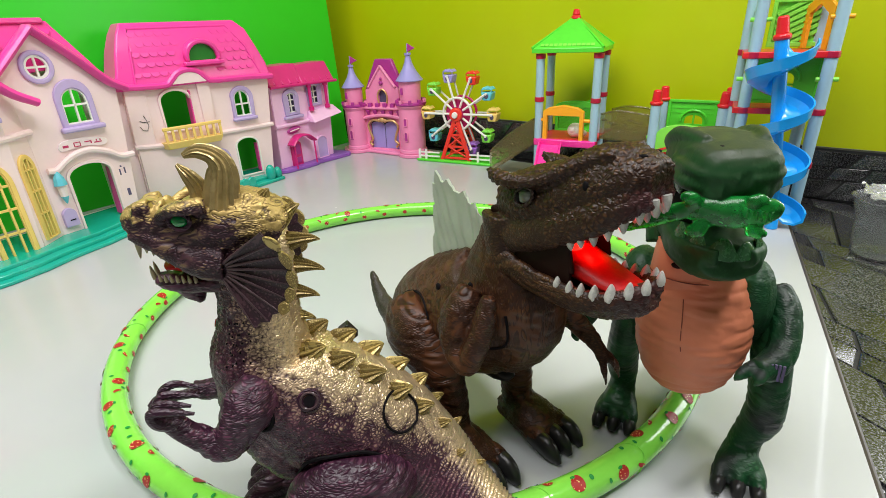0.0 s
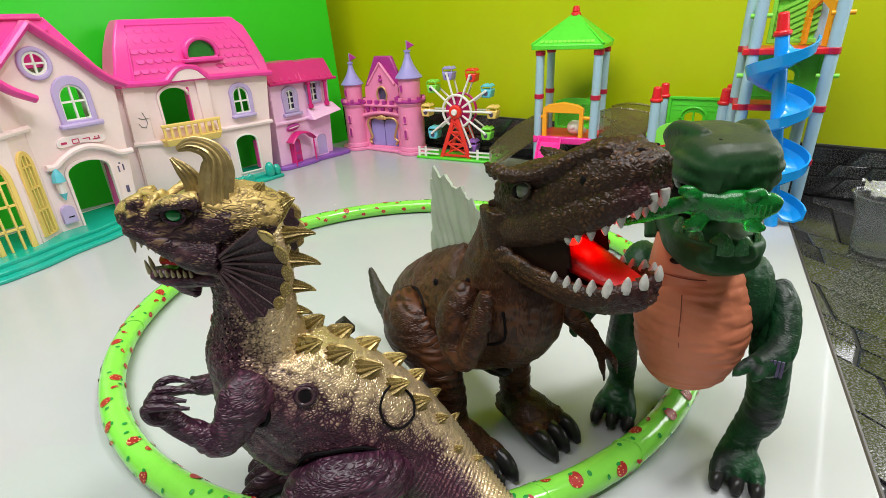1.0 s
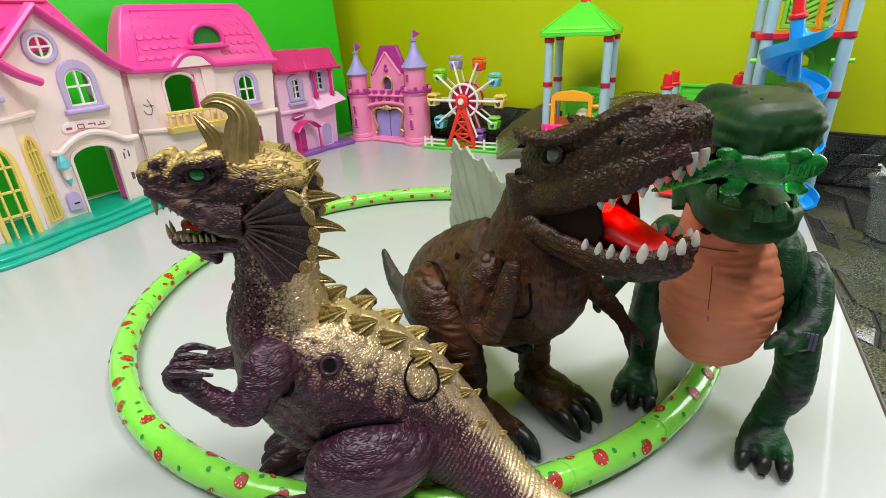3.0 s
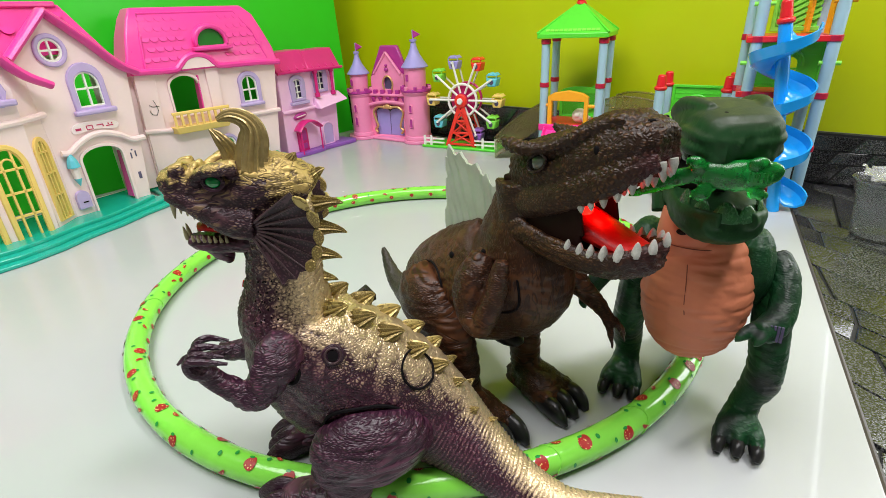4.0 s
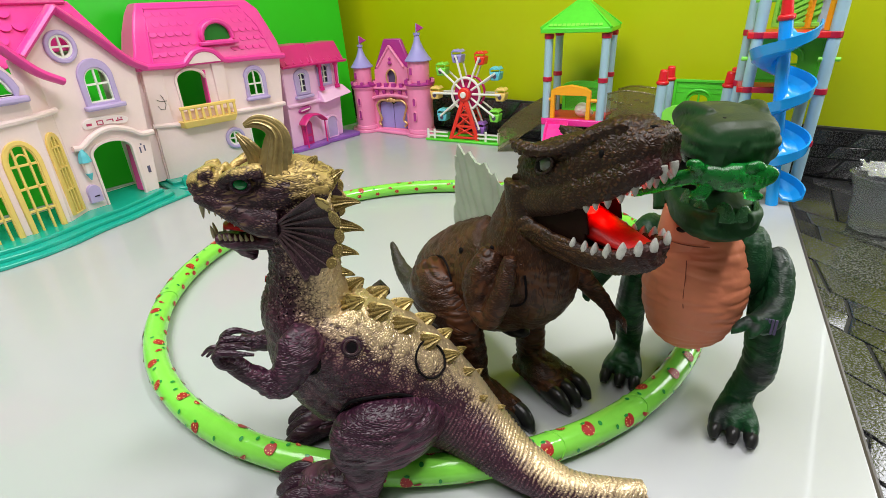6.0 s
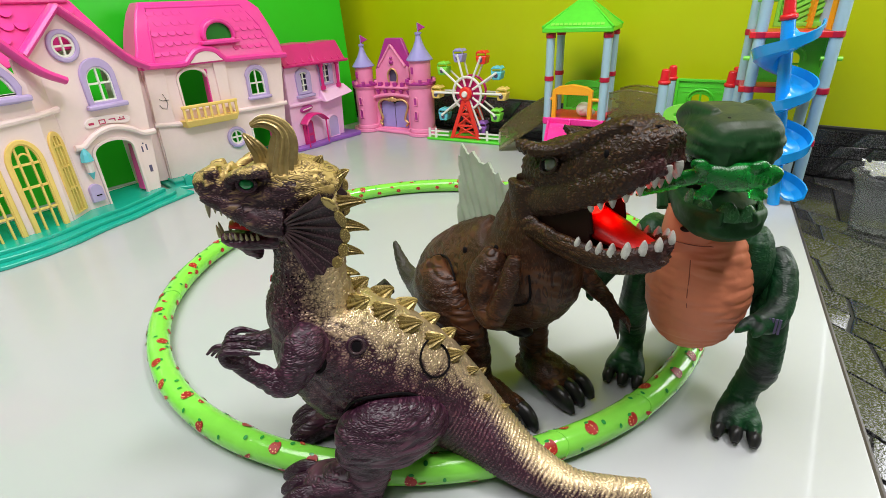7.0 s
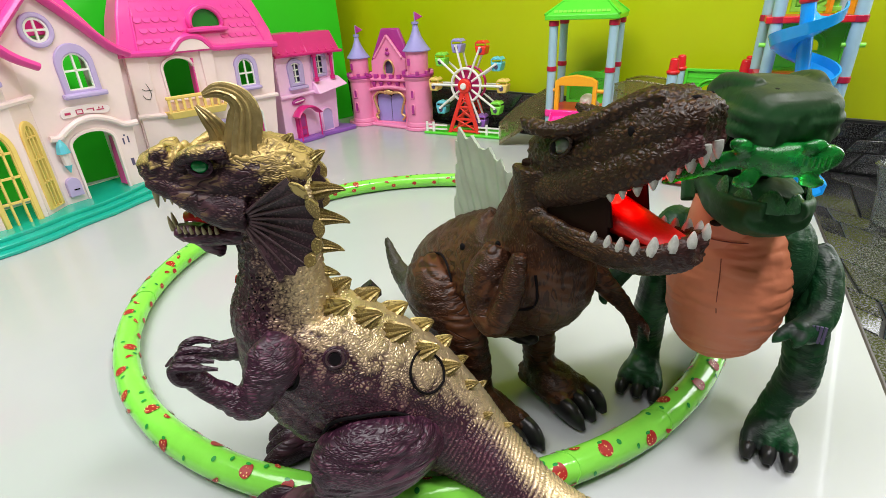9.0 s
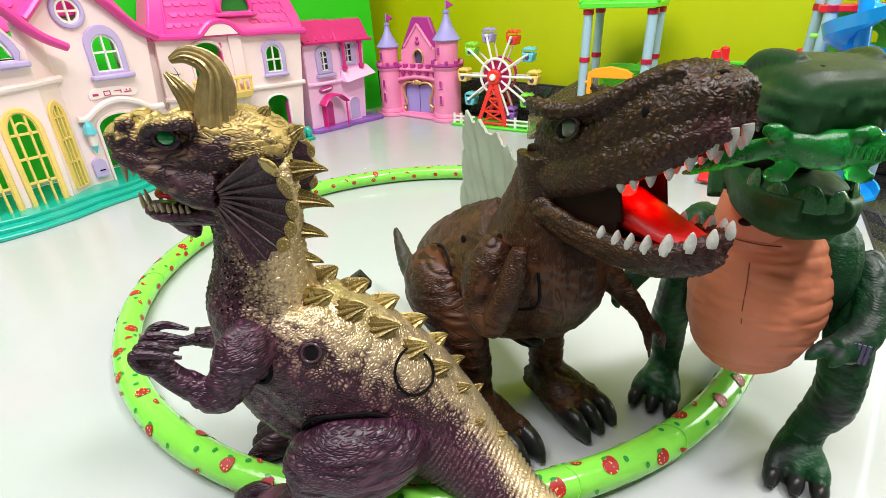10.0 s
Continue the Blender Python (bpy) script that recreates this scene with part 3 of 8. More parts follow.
# ---- house with two gables ----
def gabled_house():
    H = thing("toy_house", pose(-0.6806, -0.1004, 0, 0, 0, 97.1) @ Matrix.Diagonal((0.921, 0.97, 0.977, 1)), "cream toy house with pink gabled roof, yellow windows and teal steps", "toy house", "toy houses")
    door = arch(-0.062, 0.016, 0.020, 0.118, 0.020)
    win = arch(-0.033, 0.013, 0.212, 0.250, 0.023)
    rnd = oval(-0.052, 0.312, 0.0185, 0.0185)
    wall = plate([(-0.105, 0.012), (0.048, 0.012), (0.074, 0.262), (-0.047, 0.366), (-0.125, 0.300), (-0.105, 0.20)], [door, win, rnd], 0.0, 0.005)
    part("front_wall", wall, M["cream"], H, soft=0.0008)
    part("side_wall", box(B(), (0.0585, 0.044, 0.137), (0.005, 0.078, 0.25), ry=5.9), M["cream"], H, soft=0.0008)
    # projecting bay with a canted side
    fan = [(-0.215 + 0.052 * math.cos(a), 0.246 + 0.050 * math.sin(a)) for a in np.linspace(0, math.pi, 17)]
    yel_a, yel_b = arch(-0.212, -0.166, 0.018, 0.138, 0.034), arch(-0.282, -0.236, 0.018, 0.138, 0.034)
    bay = plate([(-0.330, 0.012), (-0.152, 0.012), (-0.142, 0.262), (-0.222, 0.372), (-0.330, 0.262)], [fan, yel_a, yel_b], -0.030, -0.025)
    part("bay_wall", bay, M["cream"], H, soft=0.0008)
    cant = thing("bay_side", Matrix.Identity(4), "", "")
    cant.parent = H
    cant.matrix_local = pose(-0.150, -0.029, 0, 0, 0, 33)
    part("canted_wall", plate([(0, 0.012), (0.056, 0.012), (0.058, 0.27), (0, 0.30)], [arch(0.012, 0.040, 0.030, 0.152, 0.022)], 0, 0.004), M["cream"], cant)
    w2 = arch(0.012, 0.040, 0.030, 0.152, 0.022)
    lattice("side_window", cant, w2, M["yellow"], (0.0215, 0.0305), (0.075, 0.115, 0.152), -0.004, 0.002, 0.003)
    part("side_window_rim", plate(grown(w2, 0.005), [grown(w2, -0.001)], -0.004, 0.001), M["yellow"], cant, soft=0.001)
    for lp in (yel_a, yel_b):
        c = (lp[0][0] + lp[1][0]) / 2
        part("window_rim", plate(grown(lp, 0.007), [grown(lp, -0.001)], -0.034, -0.028), M["yellow"], H, soft=0.0012)
        lattice("tall_window", H, lp, M["yellow"], (c - 0.0095, c + 0.0095), (0.058, 0.098, 0.137), -0.032, -0.026, 0.0036)
        part("fan_ring", tube(B(), [(c + 0.011 * math.cos(a), -0.0295, 0.138 + 0.017 * math.sin(a)) for a in np.linspace(0, math.pi, 12)], 0.0017), M["yellow"], H)
    part("fan_surround", plate(grown(fan, 0.012), [grown(fan, -0.0005)], -0.038, -0.029), M["lilac"], H, soft=0.002)
    part("fan_sill", box(B(), (-0.215, -0.038, 0.241), (0.140, 0.016, 0.010)), M["lilac"], H, soft=0.003)
    f = part("fan_window", plate(grown(fan, 0.001), [grown(fan, -0.004)], -0.034, -0.027), M["white"], H, soft=0.0005)
    sp = B()
    for a in (45, 90, 135):
        rod(sp, (-0.215, -0.030, 0.247), (-0.215 + 0.050 * math.cos(radians(a)), -0.030, 0.246 + 0.048 * math.sin(radians(a))), 0.002, seg=6)
    part("glazing_bar", sp, M["white"], f)
    # windows of the entrance gable
    part("round_surround", plate(oval(-0.052, 0.312, 0.0275, 0.0275), [oval(-0.052, 0.312, 0.0195, 0.0195)], -0.006, 0.001), M["lilac"], H, soft=0.002)
    lattice("round_window", H, rnd, M["white"], (-0.052,), (0.312,), -0.003, 0.003)
    hooded(H, [(-0.043, 0.205), (0.023, 0.205), (0.023, 0.256)] + [(-0.010 + 0.033 * math.cos(a), 0.256 + 0.033 * math.sin(a)) for a in np.linspace(0.15, math.pi - 0.15, 12)] + [(-0.043, 0.256)], win, M["lilac"])
    part("window_sill", box(B(), (-0.010, -0.007, 0.203), (0.078, 0.014, 0.009)), M["lilac"], H, soft=0.003)
    lattice("arched_window", H, win, M["white"], (-0.010,), (0.244,), -0.003, 0.003)
    part("door_surround", plate(grown(door, 0.006), [door], -0.004, 0.001), M["cream"], H, soft=0.001)
    part("door_edge", box(B(), (0.018, 0.014, 0.073), (0.003, 0.020, 0.095), ry=3), M["pink"], H, soft=0.0006)
    part("porch_moulding", tube(B(), [(p[0], -0.006, p[1]) for p in smooth_line([(-0.095, 0.140), (-0.080, 0.139), (-0.062, 0.150), (-0.040, 0.160), (-0.012, 0.163), (0.020, 0.153), (0.042, 0.140), (0.068, 0.139)], 4)], 0.0058), M["cream"], H)
    part("band_moulding", tube(B(), [(-0.335, -0.031, 0.203), (-0.20, -0.033, 0.206), (-0.150, -0.031, 0.209), (-0.098, -0.004, 0.211)], 0.0055), M["cream"], H)
    sign = part("name_plate", plate(smooth_loop([(-0.060, 0.168), (-0.02, 0.171), (0.018, 0.166), (0.024, 0.178), (-0.015, 0.186), (-0.056, 0.184)]), (), -0.0035, 0.001), M["paper"], H, soft=0.0008)
    bars_bm = B()
    for x, z, w, hgt in ((-0.051, 0.1755, 0.010, 0.004), (-0.030, 0.1795, 0.012, 0.0016), (-0.030, 0.1725, 0.012, 0.0016), (-0.0355, 0.176, 0.0016, 0.006), (-0.0245, 0.176, 0.0016, 0.006), (-0.010, 0.178, 0.013, 0.0018), (-0.0045, 0.1755, 0.002, 0.004), (0.008, 0.174, 0.014, 0.002), (0.006, 0.1775, 0.002, 0.003), (0.013, 0.1775, 0.002, 0.003)):
        box(bars_bm, (x, -0.0038, z), (w, 0.0008, hgt))
    part("plate_print", bars_bm, M["red_print"], sign)
    lamp = part("wall_lamp", rod(rod(B(), (-0.083, -0.009, 0.126), (-0.083, -0.009, 0.140), 0.009, 0.001, 8), (-0.083, -0.009, 0.113), (-0.083, -0.009, 0.1262), 0.012, 0.009, 8), M["bluelamp"], H, "sky blue wall lantern", soft=0.0006)
    part("lamp_foot", rod(B(), (-0.083, -0.009, 0.078), (-0.083, -0.009, 0.092), 0.001, 0.007, 8), M["bluelamp"], lamp)
    part("lamp_glass", rod(B(), (-0.083, -0.009, 0.090), (-0.083, -0.009, 0.114), 0.006, 0.0085, 8), M["paper"], lamp)
    mb = part("mailbox", plate(arch(-0.097, -0.073, 0.034, 0.056, 0.012), (), -0.008, 0.001), M["lilac"], H, "lilac letter box", soft=0.0015)
    part("mail_slot", box(B(), (-0.083, -0.0084, 0.046), (0.010, 0.001, 0.002)), M["dark"], mb)
    for c, d in (((0.033, 0.108), (0.0025, 0.012)), ((0.043, 0.110), (0.0025, 0.012)), ((0.037, 0.119), (0.003, 0.003)), ((0.039, 0.066), (0.006, 0.014))):
        part("sticker", box(B(), (c[0], -0.0006, c[1]), (d[0], 0.001, d[1])), M["grape"], H)
    # roofs
    shell = part("roof", plate([(-0.40, 0.0), (-0.290, 0.0), (-0.280, 0.055), (-0.222, 0.085), (-0.165, 0.055), (-0.150, 0.030), (-0.118, 0.040), (-0.050, 0.052), (0.050, 0.052), (0.006, 0.138), (-0.38, 0.138)], (), 0.0, 0.004), M["pink"], H, "hot pink roof slope", soft=0.0012)
    shell.matrix_local = pose(0, -0.008, 0.256, -21)
    part("roof_end", lofted([(0.080, -0.006, 0.255), (0.085, -0.006, 0.255), (0.085, 0.085, 0.255), (0.080, 0.085, 0.255)], [(0.001, 0.040, 0.384), (0.006, 0.040, 0.384), (0.006, 0.085, 0.384), (0.001, 0.085, 0.384)]), M["pink"], H, soft=0.001)
    # unseen rear slope, added to keep light out of the rooms behind the windows
    part("roof_back", lofted([(-0.40, 0.050, 0.386), (0.006, 0.050, 0.386), (0.006, 0.054, 0.386), (-0.40, 0.054, 0.386)], [(-0.40, 0.122, 0.300), (0.070, 0.122, 0.300), (0.070, 0.126, 0.300), (-0.40, 0.126, 0.300)]), M["pink"], H)
    part("back_wall", plate([(-0.40, 0.012), (0.060, 0.012), (0.060, 0.300), (-0.40, 0.300)], [[(-0.38, 0.020), (0.045, 0.020), (0.045, 0.285), (-0.38, 0.285)]], 0.088, 0.092), M["cream"], H)
    # unseen end wall, added likewise to darken the interior
    part("side_wall", box(B(), (-0.398, 0.040, 0.16), (0.005, 0.10, 0.30)), M["cream"], H)
    part("ridge", box(B(), (-0.186, 0.052, 0.385), (0.372, 0.034, 0.010)), M["pink"], H, soft=0.003)
    rk = B()
    sweep(rk, [(-0.047, -0.006, 0.374, 0.016, 0.007), (0.010, -0.006, 0.325, 0.016, 0.0075), (0.058, -0.006, 0.280, 0.016, 0.008), (0.090, -0.006, 0.263, 0.015, 0.007)], 12)
    part("rake_board", rk, M["pink"], H)
    rk = B()
    sweep(rk, [(-0.047, -0.006, 0.374, 0.016, 0.007), (-0.085, -0.006, 0.338, 0.016, 0.007), (-0.122, -0.006, 0.303, 0.016, 0.007)], 12)
    part("rake_board", rk, M["pink"], H)
    rk = B()
    sweep(rk, [(-0.222, -0.036, 0.382, 0.016, 0.008), (-0.17, -0.036, 0.333, 0.016, 0.008), (-0.122, -0.036, 0.282, 0.016, 0.008), (-0.083, -0.036, 0.259, 0.012, 0.007)], 12)
    part("rake_board", rk, M["pink"], H)
    rk = B()
    sweep(rk, [(-0.222, -0.036, 0.382, 0.016, 0.008), (-0.30, -0.036, 0.305, 0.016, 0.008), (-0.345, -0.036, 0.262, 0.012, 0.007)], 12)
    part("rake_board", rk, M["pink"], H)
    sm = shingle_mesh(0.022, 0.012, M["pink"])
    shingles(H, sm, [(-0.205, 4), (-0.190, 4), (-0.205, 3)], (0.03, 0.0335, 0.372), 20, 0.022, 0.022)
    shingles(H, sm, [(-0.030, 2), (-0.014, 2), (0.001, 2)], (0, 0.0335, 0.372), 20, 0.022, 0.026)
    # stepped teal base
    steps = part("step", slab([(-0.345, 0.02), (-0.345, -0.085), (-0.29, -0.098), (-0.236, -0.103), (-0.18, -0.098), (-0.126, -0.084), (-0.095, -0.080), (-0.064, -0.078), (0.0, -0.062), (0.05, -0.055), (0.092, -0.050), (0.092, 0.02)], 0.0, 0.007), M["teal"], H, soft=0.002)
    part("step", slab([(-0.340, 0.05), (-0.340, -0.068), (-0.28, -0.082), (-0.236, -0.087), (-0.18, -0.082), (-0.126, -0.068), (-0.064, -0.062), (0.0, -0.046), (0.046, -0.038), (0.062, -0.030), (0.062, 0.05)], 0.006, 0.014), M["teal"], H, soft=0.002)
    part("step", slab([(-0.336, 0.085), (-0.336, -0.052), (-0.28, -0.062), (-0.236, -0.068), (-0.18, -0.062), (-0.126, -0.050), (-0.064, -0.046), (0.0, -0.030), (0.050, -0.012), (0.055, 0.085)], 0.013, 0.021), M["teal"], H, soft=0.002)
    return H


def smooth_loop(pts, steps=4):
    n = len(pts)
    out = []
    for i in range(n):
        a, b, c, d = (np.array(pts[(i + k - 1) % n], float) for k in range(4))
        for k in range(steps):
            t = k / steps
            out.append(tuple(0.5 * (2 * b + (c - a) * t + (2 * a - 5 * b + 4 * c - d) * t * t + (3 * b - a - 3 * c + d) * t ** 3)))
    return out


def slab(outline, z0, z1, bm=None):
    """A flat body over an outline in x and y."""
    bm = bm or bmesh.new()
    f = bm.faces.new([bm.verts.new((x, y, z0)) for x, y in outline])
    ext = bmesh.ops.extrude_face_region(bm, geom=[f])
    bmesh.ops.translate(bm, vec=(0, 0, z1 - z0), verts=[g for g in ext["geom"] if isinstance(g, bmesh.types.BMVert)])
    return bm


def lofted(low, high, bm=None):
    """A body between two outlines of as many corners."""
    bm = bm or bmesh.new()
    a, b = [bm.verts.new(p) for p in low], [bm.verts.new(p) for p in high]
    n = len(a)
    bm.faces.new(a[::-1])
    bm.faces.new(b)
    for i in range(n):
        bm.faces.new((a[i], a[(i + 1) % n], b[(i + 1) % n], b[i]))
    return bm


# ---- house with the balcony ----
def balcony_house():
    H = thing("toy_house", pose(-0.7473, -0.0061, 0, 0, 0, 84.2) @ Matrix.Diagonal((0.925, 0.979, 0.975, 1)), "cream toy house with hot pink tiled roof and yellow balcony", "toy house", "toy houses")
    door = arch(0.074, 0.138, 0.160, 0.222, 0.020)
    win = arch(0.243, 0.283, 0.168, 0.207, 0.020)
    rnd = oval(0.181, 0.077, 0.0165, 0.0165)
    side = arch(0.228, 0.284, 0.024, 0.098, 0.016)
    part("front_wall", plate([(0.0, 0.012), (0.316, 0.012), (0.346, 0.252), (0.190, 0.256), (0.143, 0.279), (0.098, 0.258), (0.006, 0.258)], [door, win, rnd, side], 0.0, 0.005), M["cream"], H, soft=0.0008)
    part("side_wall", lofted([(-0.002, 0.004, 0.012), (0.004, 0.004, 0.012), (0.004, 0.080, 0.012), (-0.002, 0.080, 0.012)], [(0.004, 0.004, 0.258), (0.010, 0.004, 0.258), (0.010, 0.080, 0.258), (0.004, 0.080, 0.258)]), M["cream"], H)
    part("side_wall", lofted([(0.312, 0.004, 0.012), (0.318, 0.004, 0.012), (0.318, 0.080, 0.012), (0.312, 0.080, 0.012)], [(0.340, 0.004, 0.254), (0.346, 0.004, 0.254), (0.346, 0.080, 0.254), (0.340, 0.080, 0.254)]), M["cream"], H)
    # filler added to face the lamps, since the side wall behind renders too dark
    part("corner_return", plate([(-0.050, 0.012), (-0.001, 0.012), (0.005, 0.256), (-0.050, 0.256)], (), 0.012, 0.016), M["cream"], H, "added cream filler wall standing in for the lit side wall")
    part("corner_pilaster", lofted([(-0.001, -0.004, 0.136), (0.042, -0.004, 0.134), (0.042, 0.001, 0.134), (-0.001, 0.001, 0.136)], [(0.005, -0.004, 0.257), (0.047, -0.004, 0.257), (0.047, 0.001, 0.257), (0.005, 0.001, 0.257)]), M["cream"], H, soft=0.001)
    part("corner_pilaster", lofted([(0.160, -0.006, 0.150), (0.186, -0.006, 0.150), (0.186, 0.001, 0.150), (0.160, 0.001, 0.150)], [(0.160, -0.006, 0.262), (0.190, -0.006, 0.254), (0.190, 0.001, 0.254), (0.160, 0.001, 0.262)]), M["cream"], H, soft=0.001)
    part("door_surround", plate(grown(door, 0.006), [door], -0.005, 0.001), M["cream"], H, soft=0.001)
    part("door_leaf", box(B(), (0.139, 0.006, 0.200), (0.004, 0.022, 0.080), ry=2), M["pink"], H, "pink door leaf standing open", soft=0.0006)
    part("side_door_surround", plate(grown(side, 0.004), [side], -0.003, 0.001), M["white"], H, soft=0.0006)
    part("side_door_edge", box(B(), (0.284, 0.010, 0.061), (0.003, 0.016, 0.07)), M["pink"], H)
    hooded(H, [(0.234, 0.160), (0.292, 0.160), (0.294, 0.210)] + [(0.264 + 0.030 * math.cos(a), 0.210 + 0.027 * math.sin(a)) for a in np.linspace(0.2, math.pi - 0.2, 12)] + [(0.236, 0.210)], win, M["lilac"])
    part("window_sill", box(B(), (0.263, -0.006, 0.161), (0.064, 0.013, 0.008)), M["lilac"], H, soft=0.003)
    lattice("arched_window", H, win, M["white"], (0.263,), (0.195,), -0.003, 0.003)
    part("round_surround", plate(oval(0.181, 0.077, 0.0255, 0.0255), [oval(0.181, 0.077, 0.0175, 0.0175)], -0.006, 0.001), M["lilac"], H, soft=0.002)
    lattice("round_window", H, rnd, M["white"], (0.181,), (0.077,), -0.003, 0.003)
    part("band_moulding", tube(B(), [(-0.004, -0.002, 0.137), (0.060, -0.003, 0.131)], 0.0052), M["cream"], H)
    part("band_moulding", tube(B(), [(0.188, -0.003, 0.137), (0.262, -0.003, 0.137), (0.336, -0.003, 0.137)], 0.0052), M["cream"], H)
    bl = thing("balcony", Matrix.Identity(4), "pale yellow balcony", "")
    bl.parent = H
    part("balcony_floor", lofted([(0.062, -0.020, 0.122), (0.184, -0.020, 0.122), (0.190, 0.0, 0.122), (0.056, 0.0, 0.122)], [(0.056, -0.026, 0.138), (0.190, -0.026, 0.138), (0.194, 0.0, 0.138), (0.052, 0.0, 0.138)]), M["yellow"], bl, soft=0.002)
    part("balcony_rail", box(B(), (0.123, -0.023, 0.167), (0.136, 0.006, 0.007)), M["yellow"], bl, soft=0.0015)
    for k in range(9):
        part("baluster", box(B(), (0.060 + k * 0.0158, -0.023, 0.152), (0.0055, 0.004, 0.027)), M["yellow"], bl)
    part("scribble", tube(B(), [(0.018, -0.0048, 0.178), (0.022, -0.0048, 0.170), (0.031, -0.0048, 0.168), (0.036, -0.0048, 0.178), (0.034, -0.0048, 0.190), (0.030, -0.0048, 0.200)], 0.0006, 5), M["ink"], H)
    part("scribble", tube(B(), [(0.020, -0.0048, 0.190), (0.026, -0.0048, 0.186), (0.040, -0.0048, 0.186)], 0.0006, 5), M["ink"], H)
    # roof: curved mansard, hollow dormer
    prof = [(-0.017, -0.014, 0.252, 0.350), (0.000, -0.006, 0.285, 0.345), (0.012, 0.004, 0.325, 0.330), (0.028, 0.018, 0.360, 0.318), (0.042, 0.030, 0.380, 0.296)]
    roof = B()
    rings = [[roof.verts.new(p) for p in ((x0, y, z), (x1, y, z), (x1, 0.082, z), (x0, 0.082, z))] for x0, y, z, x1 in prof]
    roof.faces.new(rings[0][::-1])
    roof.faces.new(rings[-1])
    for a, b in zip(rings, rings[1:]):
        for i in range(4):
            roof.faces.new((a[i], a[(i + 1) % 4], b[(i + 1) % 4], b[i]))
    part("roof", roof, M["pink"], H, "hot pink mansard roof", soft=0.004)
    part("roof_border", tube(B(), [(0.030, -0.012, 0.262), (0.042, 0.004, 0.325), (0.052, 0.024, 0.368), (0.270, 0.024, 0.368), (0.300, 0.004, 0.325), (0.322, -0.010, 0.262)], 0.003), M["pink"], H)
    part("eave", tube(B(), [(p[0], -0.012, p[1]) for p in smooth_line([(-0.018, 0.260), (0.04, 0.257), (0.090, 0.256), (0.105, 0.264), (0.122, 0.278), (0.145, 0.283), (0.168, 0.277), (0.184, 0.262), (0.200, 0.256), (0.28, 0.255), (0.352, 0.252)], 4)], 0.0068), M["pink"], H)
    part("arch_infill", plate([(0.105, 0.256), (0.182, 0.256), (0.176, 0.268), (0.162, 0.277), (0.145, 0.280), (0.126, 0.277), (0.112, 0.268)], (), -0.0155, -0.004), M["cream"], H)
    dorm = arch(0.157, 0.221, 0.300, 0.306, 0.028)
    d = part("dormer", plate(grown(dorm, 0.010), [dorm], -0.014, 0.030), M["pink"], H, soft=0.003)
    part("dormer_sill", box(B(), (0.188, -0.012, 0.294), (0.092, 0.016, 0.008)), M["pink"], d, soft=0.002)
    # solid plate; its dark colour stands in for the shaded panel behind
    part("dormer_opening", plate(grown(dorm, 0.002), (), -0.004, 0.004), M["shaded_green"], d, "green plate with the dormer's inner shade in its colour")
    sm = shingle_mesh(0.0185, 0.0095, M["pink"])
    for rows in ([(0.056, 5), (0.056, 5), (0.050, 5), (0.047, 5), (0.040, 5)], [(0.236, 3), (0.240, 3), (0.240, 4), (0.245, 4), (0.226, 5)]):
        for r, (x, n) in enumerate(rows):
            z = 0.361 - r * 0.0195
            y = float(np.interp(z, [p[2] for p in prof], [p[1] for p in prof]))
            for k in range(n):
                ob = new("shingle", sm)
                ob.parent = H
                ob.matrix_local = Matrix.Translation((x + k * 0.0185 + 0.009 * (r % 2), y, z)) @ pose(0, 0, 0, -16)
    # teal base with a low paling
    part("base", slab([(-0.02, 0.08), (-0.02, -0.050), (0.008, -0.062), (0.05, -0.082), (0.12, -0.078), (0.20, -0.060), (0.30, -0.042), (0.325, -0.038), (0.325, 0.08)], 0.0, 0.008), M["teal"], H, soft=0.002)
    part("base", slab([(-0.006, 0.08), (-0.006, -0.028), (0.05, -0.040), (0.20, -0.034), (0.318, -0.02), (0.318, 0.08)], 0.007, 0.015), M["teal"], H, soft=0.002)
    fence = thing("paling", Matrix.Identity(4), "teal paling", "")
    fence.parent = H
    for k in range(12):
        x = 0.010 + k * 0.0185
        part("pale", plate([(x, 0.006), (x + 0.0175, 0.006), (x + 0.0175, 0.026), (x + 0.009, 0.032), (x, 0.026)], (), -0.058 - 0.012 * math.sin(k / 11 * 3.1), -0.048 - 0.012 * math.sin(k / 11 * 3.1)), M["teal"], fence, soft=0.001)
    part("shrub", ball(ball(B(), (0.290, -0.030, 0.022), (0.013, 0.012, 0.022)), (0.312, -0.026, 0.018), (0.011, 0.011, 0.016)), M["teal"], H)
    return H


